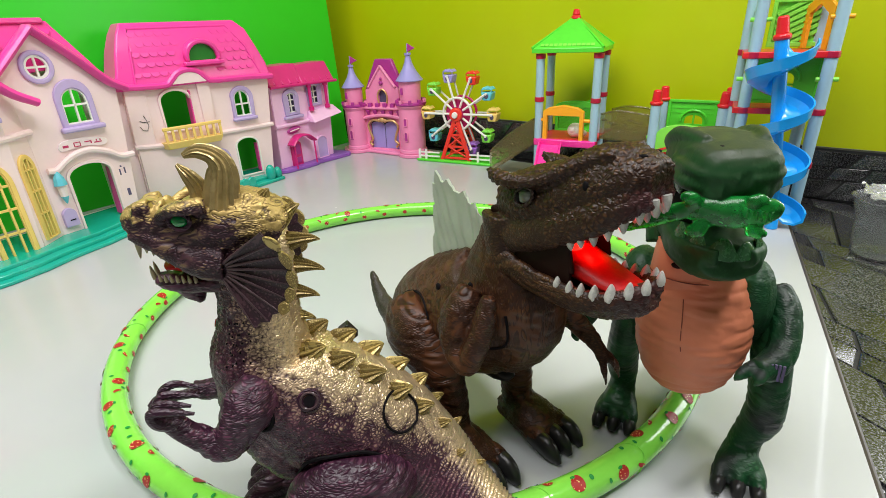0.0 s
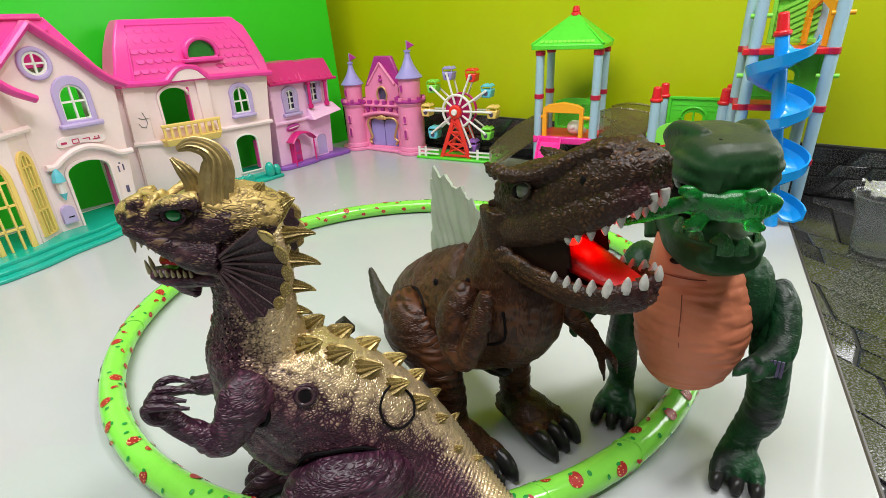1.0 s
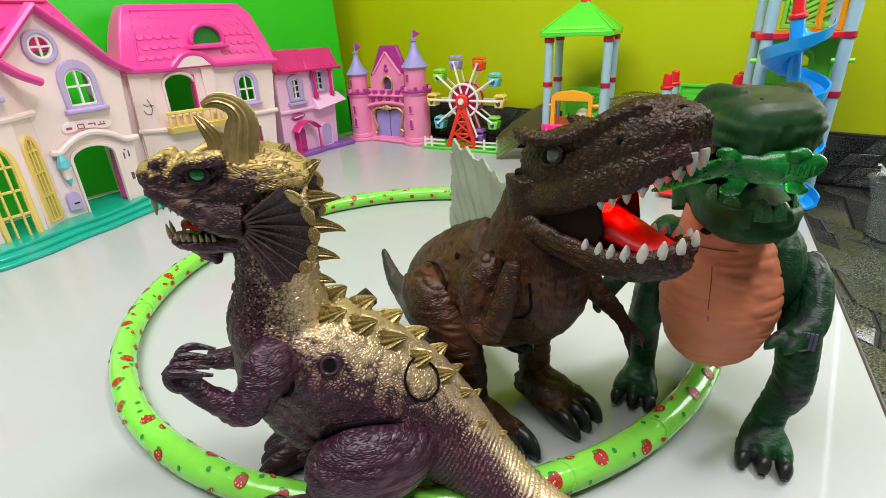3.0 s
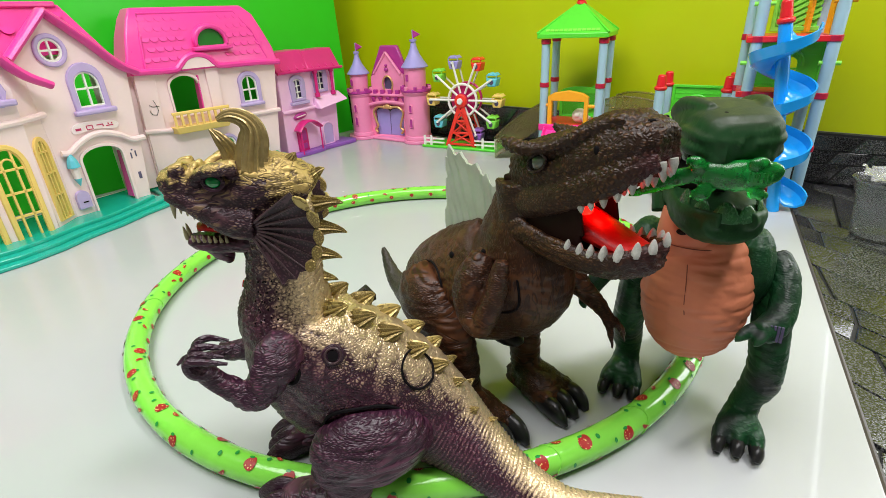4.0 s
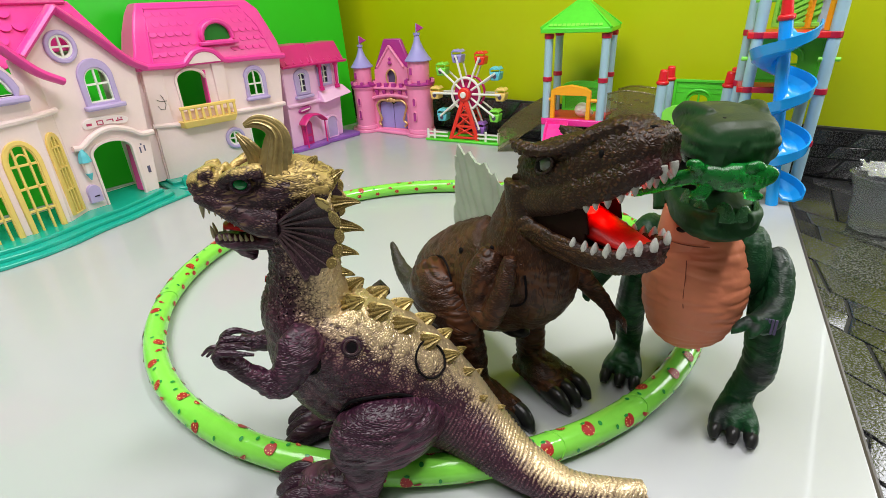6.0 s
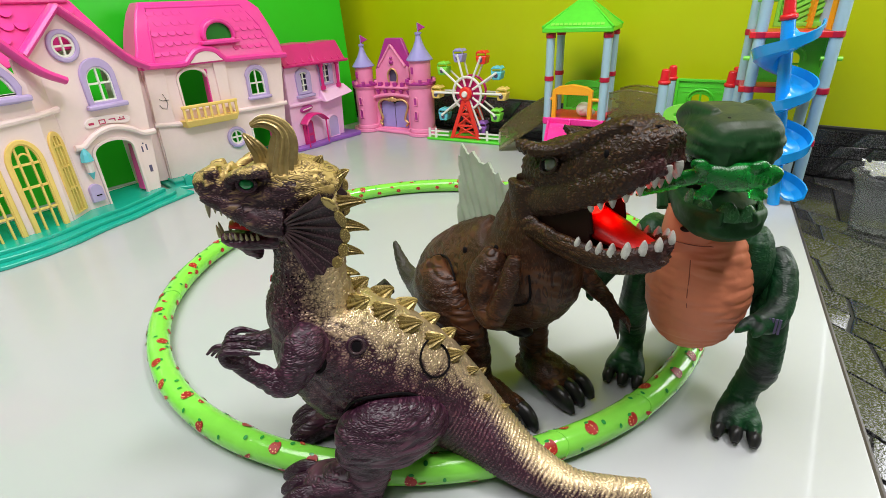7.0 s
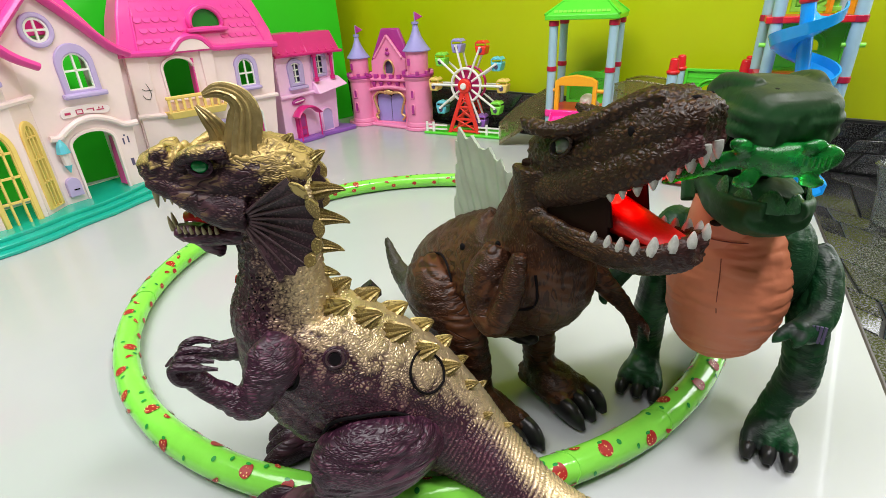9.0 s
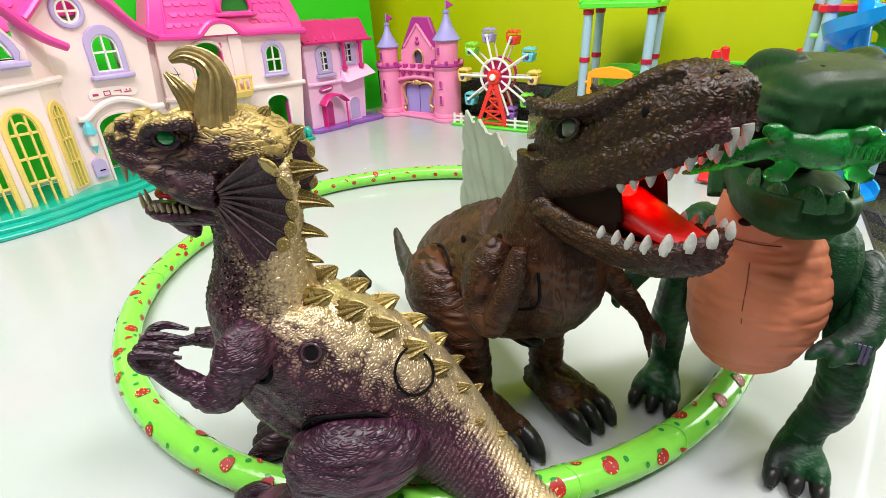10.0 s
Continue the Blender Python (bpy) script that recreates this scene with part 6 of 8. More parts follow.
# ---- brown tyrannosaur with open jaws ----
def rex():
    H = thing("toy_dinosaur", pose(0.2285, -0.1350, 0, 0, 0, -13) @ Matrix.Scale(0.96, 4), "brown plastic tyrannosaur toy with open jaws and lit red tongue", "toy dinosaur", "toy dinosaurs")
    # trunk and tail
    bm = B()
    sweep(bm, [(-0.236, 0.012, 0.086, 0.003, 0.004), (-0.212, 0.008, 0.060, 0.009, 0.010), (-0.178, 0.004, 0.050, 0.014, 0.015), (-0.142, 0, 0.062, 0.024, 0.028), (-0.102, 0, 0.094, 0.038, 0.046), (-0.062, 0, 0.114, 0.047, 0.055), (-0.024, 0, 0.132, 0.047, 0.056), (0.004, 0, 0.158, 0.041, 0.049), (0.010, 0, 0.190, 0.032, 0.036), (0.014, 0, 0.220, 0.025, 0.026)], 20)
    sweep(bm, [(0.004, 0, 0.112, 0.030, 0.027), (0.022, 0, 0.137, 0.034, 0.029), (0.026, 0, 0.162, 0.031, 0.025)], 16)
    tail_dark = lambda co, nr: np.clip((-0.10 - co[:, 0]) / 0.05, 0, 1) * 0.7 + 0.5 * np.clip(nr[:, 2] - 0.5, 0, 1)
    folds = [("fold", 0.0008, (60, 60, 170), None), ("scale", 0.0004, (260, 260, 260), lambda co: np.clip((co[:, 2] - 0.17) / 0.02, 0, 1))]
    tr = skin_part("trunk", fused(bm, "trunk", M["rex"], 0.0017, 4, folds, tail_dark), H)
    # head: wedge of the upper jaw, brows and lips
    bm = B()
    sweep(bm, [(0.010, 0, 0.234, 0.018, 0.020), (0.028, 0, 0.2420, 0.0265, 0.0220), (0.052, 0, 0.2470, 0.0270, 0.0220), (0.080, 0, 0.2570, 0.0250, 0.0230), (0.102, 0, 0.2640, 0.0235, 0.0195), (0.118, 0, 0.2680, 0.0195, 0.0140), (0.128, 0, 0.2670, 0.0120, 0.0095)], 22)
    for q in (-1, 1):
        sweep(bm, [(0.013, q * 0.0270, 0.2680, 0.0016, 0.0020), (0.020, q * 0.0280, 0.2640, 0.0050, 0.0048), (0.034, q * 0.0285, 0.2620, 0.0064, 0.0050), (0.056, q * 0.0255, 0.2640, 0.0050, 0.0045), (0.078, q * 0.018, 0.2745, 0.0045, 0.0045), (0.104, q * 0.013, 0.2815, 0.0045, 0.0035)], 10)
        sweep(bm, [(0.024, q * 0.021, 0.221, 0.006, 0.013), (0.048, q * 0.0230, 0.2265, 0.006, 0.011), (0.075, q * 0.0230, 0.2370, 0.006, 0.0105), (0.098, q * 0.0215, 0.2460, 0.0062, 0.0105), (0.114, q * 0.0165, 0.2545, 0.0062, 0.0095), (0.126, q * 0.0080, 0.2590, 0.0055, 0.0075)], 12)
        sweep(bm, [(0.014, q * 0.020, 0.234, 0.009, 0.016), (0.012, q * 0.021, 0.214, 0.008, 0.012), (0.014, q * 0.022, 0.196, 0.007, 0.011)], 12)
    sweep(bm, [(0.016, 0, 0.252, 0.019, 0.009), (0.034, 0, 0.2585, 0.024, 0.0085), (0.058, 0, 0.2645, 0.020, 0.0085), (0.086, 0, 0.2750, 0.015, 0.0095), (0.112, 0, 0.2765, 0.0135, 0.0080)], 14)
    blush = lambda co, nr: np.clip((co[:, 0] - 0.100) / 0.026, 0, 1) * 0.6 * np.clip((0.272 - co[:, 2]) / 0.010, 0, 1)
    peb = [("scale", 0.0011, (230, 240, 290), lambda co: 0.25 + np.clip((co[:, 2] - 0.232) / 0.012, 0, 1)), ("fold", 0.0003, (45, 45, 70), None)]
    hd = skin_part("head", fused(bm, "head", M["rexhead"], 0.0013, 4, peb, blush), H, "brown pebbled head with purple-grey snout")
    for q in (-1, 1):
        e = part("eye", ball(B(), (0.0445, q * 0.0262, 0.2530), (0.0070, 0.0036, 0.0054), ry=-18), M["eyegrey"], hd, "grey glass eye")
        part("pupil", ball(B(), (0.0405, q * 0.0292, 0.2520), (0.0018, 0.0008, 0.0034)), M["dark"], e)
        part("eyelid", tube(B(), [(0.0445 + 0.0078 * math.cos(a), q * 0.0280, 0.2530 + 0.0060 * math.sin(a) + 0.0026 * math.cos(a)) for a in np.linspace(0, 2 * math.pi, 18, endpoint=False)], 0.0012, 6, True), M["rexhead"], e)
        c, _ = on_skin(hd, (0.089, q * 0.03, 0.266), -0.0012)
        part("ear_hole", ball(B(), c, (0.0026, 0.0016, 0.0034)), M["dark"], hd)
        c, _ = on_skin(hd, (0.119, q * 0.012, 0.290), -0.0012)
        part("nostril", ball(B(), c, (0.0036, 0.0016, 0.0014), ry=-8), M["dark"], hd)
    # lower jaw
    bm = B()
    sweep(bm, [(0.002, 0, 0.196, 0.024, 0.016), (0.030, 0, 0.1905, 0.0245, 0.0115), (0.066, 0, 0.1885, 0.0245, 0.0105), (0.096, 0, 0.1905, 0.0225, 0.0105), (0.116, 0, 0.1965, 0.0180, 0.0105), (0.128, 0, 0.2030, 0.0105, 0.0085)], 18)
    for q in (-1, 1):
        sweep(bm, [(0.014, q * 0.0225, 0.202, 0.006, 0.012), (0.036, q * 0.0235, 0.197, 0.005, 0.0095), (0.068, q * 0.0235, 0.1945, 0.0048, 0.0088), (0.098, q * 0.0210, 0.1965, 0.0048, 0.0080), (0.116, q * 0.0155, 0.2025, 0.0045, 0.0070), (0.129, q * 0.005, 0.2085, 0.0042, 0.0058)], 10)
    chin = [("scale", 0.0009, (330, 330, 330), lambda co: np.clip((co[:, 0] - 0.07) / 0.03, 0, 1)), ("fold", 0.0006, (60, 90, 150), None)]
    jw = skin_part("jaw", fused(bm, "jaw", M["rexhead"], 0.0014, 3, chin, lambda co, nr: np.clip((co[:, 0] - 0.09) / 0.04, 0, 1) * 0.5), H, "brown lower jaw")
    part("mouth_lining", box(B(), (0.024, 0, 0.214), (0.040, 0.040, 0.046)), M["maw"], jw, "dark brown throat", soft=0.002)
    for q in (-1, 1):
        cheek = box(box(B(), (0.050, q * 0.0195, 0.214), (0.052, 0.0030, 0.050), ry=-4), (0.066, q * 0.0195, 0.222), (0.020, 0.0026, 0.030), ry=-12)
        part("cheek", cheek, M["maw"], jw, "dark brown cheek membrane between the jaws", soft=0.001)
    part("palate", box(B(), (0.060, 0, 0.231), (0.050, 0.034, 0.010), ry=-14), M["maw"], hd, "dark palate", soft=0.002)
    part("tongue", sweep(B(), [(0.036, 0.000, 0.212, 0.0155, 0.012), (0.060, 0.000, 0.2115, 0.0165, 0.0120), (0.076, 0, 0.2085, 0.0168, 0.0095), (0.094, 0, 0.2050, 0.0160, 0.0070), (0.112, 0, 0.2030, 0.0125, 0.0050), (0.123, 0, 0.2045, 0.007, 0.0030)], 18), M["tongue"], jw, "glossy red tongue")
    part("tongue_lamp", ball(B(), (0.064, -0.003, 0.2200), (0.0090, 0.0085, 0.0040), ry=12), M["led"], jw, "glowing red lamp in the tongue")
    glow = bpy.data.lights.new("tongue_lamp_light", "POINT")
    glow.energy, glow.color, glow.shadow_soft_size = 0.022, (1.0, 0.022, 0.012), 0.003
    new("tongue_lamp_light", glow).matrix_world = H.matrix_world @ pose(0.080, -0.003, 0.2255)
    up = [(0.081, 0.0235, 0.2285, 0.0060, 0.0030), (0.089, 0.0232, 0.2315, 0.0062, 0.0030), (0.0985, 0.0220, 0.2360, 0.0080, 0.0036), (0.1080, 0.0202, 0.2410, 0.0086, 0.0039), (0.1170, 0.0172, 0.2470, 0.0096, 0.0042), (0.1250, 0.0125, 0.2520, 0.0094, 0.0041), (0.1310, 0.0064, 0.2550, 0.0088, 0.0036)]
    dn = [(0.074, 0.0245, 0.2010, 0.0080, 0.0030), (0.0835, 0.0240, 0.2010, 0.0084, 0.0033), (0.0925, 0.0232, 0.2015, 0.0090, 0.0036), (0.1025, 0.0215, 0.2025, 0.0096, 0.0040), (0.1135, 0.0188, 0.2045, 0.0110, 0.0045), (0.1240, 0.0140, 0.2080, 0.0100, 0.0041), (0.1320, 0.0078, 0.2110, 0.0092, 0.0037)]
    for q in (-1, 1):
        teeth(hd, [(x - 0.004, q * y, z, ln * 0.9, r * 0.92) for x, y, z, ln, r in up], M["tooth"], (0.1, 0, -1))
        teeth(jw, [(x - 0.004, q * y, z - 0.001, ln * 0.80, r * 0.92) for x, y, z, ln, r in dn], M["tooth"], (0.03, 0, 1))
    # blunt the snout and chin
    for ob in (hd, jw, *hd.children, *jw.children):
        for v in ob.data.vertices:
            v.co.x = min(v.co.x, 0.080 + (v.co.x - 0.080) * 0.84)
    # head thrown back a little
    hd.matrix_local = pose(0.030, 0, 0.235, 0, -4.5, 0) @ Matrix.Translation((-0.030, 0, -0.235))
    # legs and clawed feet
    for s, y, dx in ((-1, -0.043, 0.004), (1, 0.029, 0.012)):
        h = s * 0.044
        bm = B()
        sweep(bm, [(-0.086, h * 0.9, 0.128, 0.016, 0.022), (-0.066, h * 1.08, 0.112, 0.022, 0.032), (-0.038 + dx * 0.5, (h * 1.1 + y) / 2, 0.090, 0.019, 0.024), (-0.026 + dx, y, 0.064, 0.0145, 0.0165), (-0.024 + dx, y, 0.040, 0.0140, 0.0150), (-0.020 + dx, y, 0.021, 0.0170, 0.0165)], 16)
        sweep(bm, [(-0.036 + dx, y, 0.015, 0.015, 0.013), (-0.014 + dx, y, 0.0195, 0.0195, 0.0185), (0.006 + dx, y, 0.0165, 0.0220, 0.0155), (0.018 + dx, y, 0.0120, 0.0215, 0.0110)], 16)
        for k in (-1, 0, 1):
            sweep(bm, [(-0.004 + dx, y + k * 0.010, 0.021, 0.007, 0.007), (0.014 + dx, y + k * 0.0145, 0.0185, 0.0075, 0.0085), (0.023 + dx, y + k * 0.0150, 0.0150, 0.0068, 0.0080)], 10)
        lg = skin_part("leg", fused(bm, "leg", M["rexleg"], 0.0016, 3, [("fold", 0.0014, (40, 40, 150), None), ("scale", 0.0007, (240, 240, 240), lambda co: np.clip((0.05 - co[:, 2]) / 0.02, 0, 1))]), H)
        for k in (-1, 0, 1):
            c = B()
            sweep(c, [(0.010 + dx, y + k * 0.0145, 0.0135, 0.0072, 0.0095), (0.024 + dx, y + k * 0.0155, 0.0135, 0.0074, 0.0110), (0.034 + dx, y + k * 0.0155, 0.0090, 0.0060, 0.0085), (0.041 + dx, y + k * 0.0150, 0.0032, 0.0022, 0.003)], 14)
            part("claw", c, M["claw"], lg, "glossy black claw")
    seam("hip_seam", tr, [(-0.072 + 0.034 * math.cos(a), -0.06, 0.118 + 0.040 * math.sin(a)) for a in np.linspace(0.1, 2.6, 20)], 0.0011, M["dark"], H, 0.0004)
    # arms
    bm = sweep(B(), [(0.004, -0.040, 0.178, 0.008, 0.010), (0.004, -0.047, 0.166, 0.012, 0.014), (0.001, -0.053, 0.149, 0.0125, 0.0145), (0.004, -0.056, 0.133, 0.0100, 0.0115), (0.017, -0.057, 0.126, 0.0085, 0.0105), (0.025, -0.054, 0.144, 0.0085, 0.0095), (0.029, -0.050, 0.164, 0.0075, 0.0085), (0.031, -0.047, 0.184, 0.0045, 0.0055)], 14)
    skin_part("arm", fused(bm, "arm", M["rexleg"], 0.0015, 3, [("fold", 0.0011, (110, 110, 70), None)]), H)
    seam("shoulder_seam", tr, [(0.022 + 0.024 * math.cos(a), -0.05, 0.150 + 0.026 * math.sin(a)) for a in np.linspace(-2.2, 0.6, 16)], 0.0010, M["dark"], H, 0.0003)
    bm = sweep(B(), [(0.022, 0.030, 0.150, 0.012, 0.014), (0.028, 0.040, 0.138, 0.0110, 0.0125), (0.040, 0.044, 0.127, 0.0085, 0.009), (0.054, 0.044, 0.120, 0.0068, 0.0070), (0.067, 0.042, 0.112, 0.0050, 0.0052)], 14)
    for k, dz in ((-0.006, -0.010), (0.002, 0.001), (0.008, -0.012)):
        sweep(bm, [(0.065, 0.042 + k * 0.4, 0.113, 0.0036, 0.0036), (0.073, 0.042 + k, 0.108 + dz * 0.4, 0.0030, 0.0030), (0.077, 0.042 + k * 1.3, 0.102 + dz, 0.001, 0.001)], 8)
    skin_part("arm", fused(bm, "arm", M["rexleg"], 0.0015, 1, [("fold", 0.0008, (130, 130, 90), None)]), H)
    # pale ribbed sail on the back
    edge = smooth_line([(-0.090, 0.150), (-0.091, 0.176), (-0.088, 0.206), (-0.087, 0.226), (-0.082, 0.2375), (-0.067, 0.2335), (-0.047, 0.2280), (-0.035, 0.2215), (-0.024, 0.2145), (-0.013, 0.2085), (-0.002, 0.2020)], 8)
    root = smooth_line([(-0.082, 0.128), (-0.060, 0.140), (-0.040, 0.150), (-0.018, 0.162), (0.002, 0.176)], 20)
    bm = B()
    m = 9
    sides = []
    for q in (-1, 1):
        grid = []
        for k, p in enumerate(edge):
            r0 = root[k]
            f = k / 8.0
            rib = abs((k % 8) / 4.0 - 1)
            jag = 1.0 + (0.045 if k % 8 == 0 else -0.02 * (1 - rib) + 0.020 * math.sin(k * 2.3) * (k % 2))
            col = []
            for j in range(m):
                t = j / (m - 1) * jag
                x, z = r0[0] + (p[0] - r0[0]) * t, r0[1] + (p[1] - r0[1]) * t
                th = (0.0007 + 0.0011 * rib ** 2 * (1 - 0.75 * min(t, 1.0)) + 0.0006 * math.sin(j * 1.9 + f))
                col.append(bm.verts.new((x, q * th + 0.0012 * math.sin(k * 0.8), z)))
            grid.append(col)
        sides.append(grid)
        for k in range(len(grid) - 1):
            for j in range(m - 1):
                bm.faces.new((grid[k][j], grid[k + 1][j], grid[k + 1][j + 1], grid[k][j + 1]))
    A, C = sides
    n = len(edge)
    rim = [(k, m - 1) for k in range(n)] + [(n - 1, j) for j in range(m - 2, -1, -1)] + [(k, 0) for k in range(n - 2, -1, -1)] + [(0, j) for j in range(1, m - 1)]
    for (a, b), (c, d) in zip(rim, rim[1:] + rim[:1]):
        bm.faces.new((A[a][b], A[c][d], C[c][d], C[a][b]))
    part("sail", bm, M["fin"], H, "milky translucent ribbed back sail")
    for x, z in ((-0.040, 0.172), (-0.004, 0.186)):
        c, nrm = on_skin(tr, (x, -0.06, z), -0.0008)
        part("screw_hole", ball(B(), c, (0.0030, 0.0016, 0.0040)), M["dark"], H)
    part("switch", ball(B(), (-0.012, 0.0, 0.078), (0.022, 0.012, 0.008)), M["claw"], H, "black battery switch block under the belly")
    return H


rex()


# ---- horned dragon, purple with gold back ----
def dragon():
    H = thing("toy_dragon", pose(0.1225, -0.3128, 0, 0, 0, 227.0), "purple horned dragon toy with gold brushed back and spikes", "toy dragon", "toy dinosaurs")
    # middle of the back from tail to skull: place and reach of the gold paint
    ridge = np.array(smooth_line([(-0.256, 0.089, 0.025, 0.017), (-0.204, 0.074, 0.029, 0.018), (-0.178, 0.052, 0.041, 0.018), (-0.164, 0.028, 0.050, 0.021), (-0.150, 0.012, 0.066, 0.028), (-0.138, 0, 0.090, 0.036), (-0.110, 0, 0.120, 0.045), (-0.086, 0, 0.143, 0.049), (-0.064, 0, 0.163, 0.048), (-0.054, 0, 0.180, 0.041), (-0.057, 0, 0.205, 0.039), (-0.058, 0, 0.232, 0.038)], 4))

    def gilt(co, nr):
        t = np.zeros(len(co))
        for p in ridge:
            t = np.maximum(t, 1.12 - np.sqrt(((co - p[:3]) ** 2).sum(1)) / p[3])
        return t

    bm = B()
    sweep(bm, [(-0.258, 0.089, 0.0125, 0.0095, 0.0115), (-0.234, 0.084, 0.0135, 0.0115, 0.0125), (-0.204, 0.074, 0.0145, 0.0140, 0.0140), (-0.176, 0.054, 0.0220, 0.0190, 0.0190), (-0.152, 0.030, 0.034, 0.0255, 0.0265), (-0.128, 0.010, 0.050, 0.034, 0.036), (-0.102, 0, 0.070, 0.041, 0.045), (-0.074, 0, 0.096, 0.0435, 0.047), (-0.047, 0, 0.124, 0.0415, 0.0425), (-0.031, 0, 0.149, 0.034, 0.034), (-0.032, 0, 0.168, 0.0265, 0.0285), (-0.034, 0, 0.187, 0.0235, 0.0240), (-0.036, 0, 0.208, 0.0225, 0.0240), (-0.037, 0, 0.230, 0.0215, 0.0225), (-0.036, 0, 0.246, 0.019, 0.019)], 20)
    sweep(bm, [(-0.044, 0, 0.072, 0.030, 0.024), (-0.030, 0, 0.096, 0.033, 0.024), (-0.021, 0, 0.124, 0.031, 0.024), (-0.021, 0, 0.150, 0.024, 0.019)], 16)
    tail = lambda co: np.clip((0.085 - co[:, 2]) / 0.03, 0, 1) * np.clip((-0.098 - co[:, 0]) / 0.02, 0, 1)
    neck = lambda co: np.clip((co[:, 2] - 0.150) / 0.02, 0, 1)
    trunk_relief = [("ring", 0.0010, (1600, -800, 980), tail), ("scale", 0.0011, (270, 270, 320), lambda co: np.clip(0.30 + neck(co) - tail(co), 0, 1)), ("fold", 0.0007, (75, 75, 105), lambda co: 1 - 0.6 * neck(co) - tail(co))]
    tr = skin_part("trunk", fused(bm, "trunk", M["dragon"], 0.00125, 5, trunk_relief, gilt), H, "purple scaly trunk with champagne gold back")
    # head
    bm = B()
    sweep(bm, [(-0.055, 0, 0.234, 0.014, 0.016), (-0.042, 0, 0.2415, 0.0205, 0.0200), (-0.027, 0, 0.2425, 0.0215, 0.0205), (-0.012, 0, 0.2420, 0.0190, 0.0190), (0.000, 0, 0.2425, 0.0150, 0.0145), (0.0105, 0, 0.2480, 0.0132, 0.0128), (0.0185, 0, 0.2490, 0.0118, 0.0105), (0.0250, 0, 0.2475, 0.0080, 0.0070)], 20)
    for q in (-1, 1):
        sweep(bm, [(-0.022, q * 0.0165, 0.2590, 0.005, 0.005), (-0.011, q * 0.0190, 0.2595, 0.0055, 0.0042), (-0.003, q * 0.0165, 0.2575, 0.0042, 0.0036), (0.004, q * 0.011, 0.2530, 0.003, 0.003)], 10)
        sweep(bm, [(-0.026, q * 0.0185, 0.225, 0.008, 0.011), (-0.012, q * 0.0175, 0.2275, 0.006, 0.009), (0.000, q * 0.0135, 0.2330, 0.005, 0.0068), (0.0115, q * 0.0108, 0.2400, 0.0045, 0.0055), (0.0215, q * 0.0072, 0.2440, 0.004, 0.0045)], 10)
        sweep(bm, [(0.008, q * 0.0070, 0.2588, 0.005, 0.0042), (0.0165, q * 0.0075, 0.2572, 0.0048, 0.0042)], 8)
        for k in range(3):
            sweep(bm, [(0.003 + k * 0.006, q * 0.002, 0.2600 - 0.0006 * k, 0.002, 0.0016), (0.004 + k * 0.006, q * 0.009, 0.2570, 0.0019, 0.0016), (0.004 + k * 0.006, q * 0.0128, 0.2500, 0.0014, 0.0014)], 8)

    def crown(co, nr):
        top = np.clip((nr[:, 2] - 0.05) / 0.5, 0, 1) * np.clip((co[:, 2] - 0.2470) / 0.006, 0, 1)
        back = np.clip((-0.030 - co[:, 0]) / 0.012, 0, 1) * np.clip((co[:, 2] - 0.236) / 0.008, 0, 1)
        return np.clip(np.maximum(top, back), 0, 1) * 0.66

    hd = skin_part("head", fused(bm, "head", M["dhead"], 0.0011, 3, [("fold", 0.0006, (80, 110, 150), None), ("scale", 0.0006, (360, 360, 360), lambda co: np.clip((-0.012 - co[:, 0]) / 0.01, 0, 1))], crown), H, "bronze head with purple cheeks and open mouth")
    bm = B()
    sweep(bm, [(-0.034, 0, 0.212, 0.018, 0.013), (-0.018, 0, 0.2105, 0.0155, 0.0085), (-0.004, 0, 0.2095, 0.0125, 0.0062), (0.009, 0, 0.2100, 0.0098, 0.0055), (0.0185, 0, 0.2130, 0.0052, 0.0042)], 14)
    sweep(bm, [(0.004, 0, 0.208, 0.006, 0.008), (0.000, 0, 0.2010, 0.0048, 0.0065), (-0.002, 0, 0.1945, 0.0016, 0.002)], 10)
    jw = skin_part("jaw", fused(bm, "jaw", M["dleg"], 0.0012, 2, [("fold", 0.0007, (150, 150, 200), None)]), H)
    part("tongue", sweep(B(), [(-0.016, 0, 0.216, 0.0095, 0.005), (-0.004, 0, 0.2200, 0.0090, 0.005), (0.005, 0, 0.2215, 0.0076, 0.0042), (0.0115, 0, 0.2205, 0.0045, 0.0025)], 12), M["tongue_dull"], jw, "red tongue")
    part("mouth_lining", sweep(B(), [(-0.028, 0, 0.219, 0.014, 0.010), (-0.016, 0, 0.222, 0.012, 0.008), (-0.004, 0, 0.230, 0.009, 0.004)], 12), M["maw"], jw)
    for q in (-1, 1):
        teeth(hd, [(0.0195, q * 0.0080, 0.2405, 0.0110, 0.0018)] + [(x, q * y, z, 0.0044, 0.0011) for x, y, z in ((0.0155, 0.0095, 0.2370), (0.0120, 0.0104, 0.2355), (0.0085, 0.0114, 0.2335), (0.0050, 0.0124, 0.2310), (0.0015, 0.0134, 0.2285), (-0.0020, 0.0144, 0.2265))], M["bone"], (0.1, 0, -1))
        teeth(jw, [(0.0190, q * 0.0028, 0.2155, 0.0070, 0.0014)] + [(x, q * y, 0.2142, 0.0036, 0.0011) for x, y in ((0.0145, 0.0062), (0.0110, 0.0078), (0.0075, 0.0090), (0.0040, 0.0100), (0.0005, 0.0110), (-0.0030, 0.0119), (-0.0065, 0.0128))], M["bone"], (0.1, 0, 1))
        ey = part("eye", ball(B(), (-0.0085, q * 0.0176, 0.2525), (0.0046, 0.0034, 0.0037), ry=-10), M["eyegreen"], hd, "green glass eye")
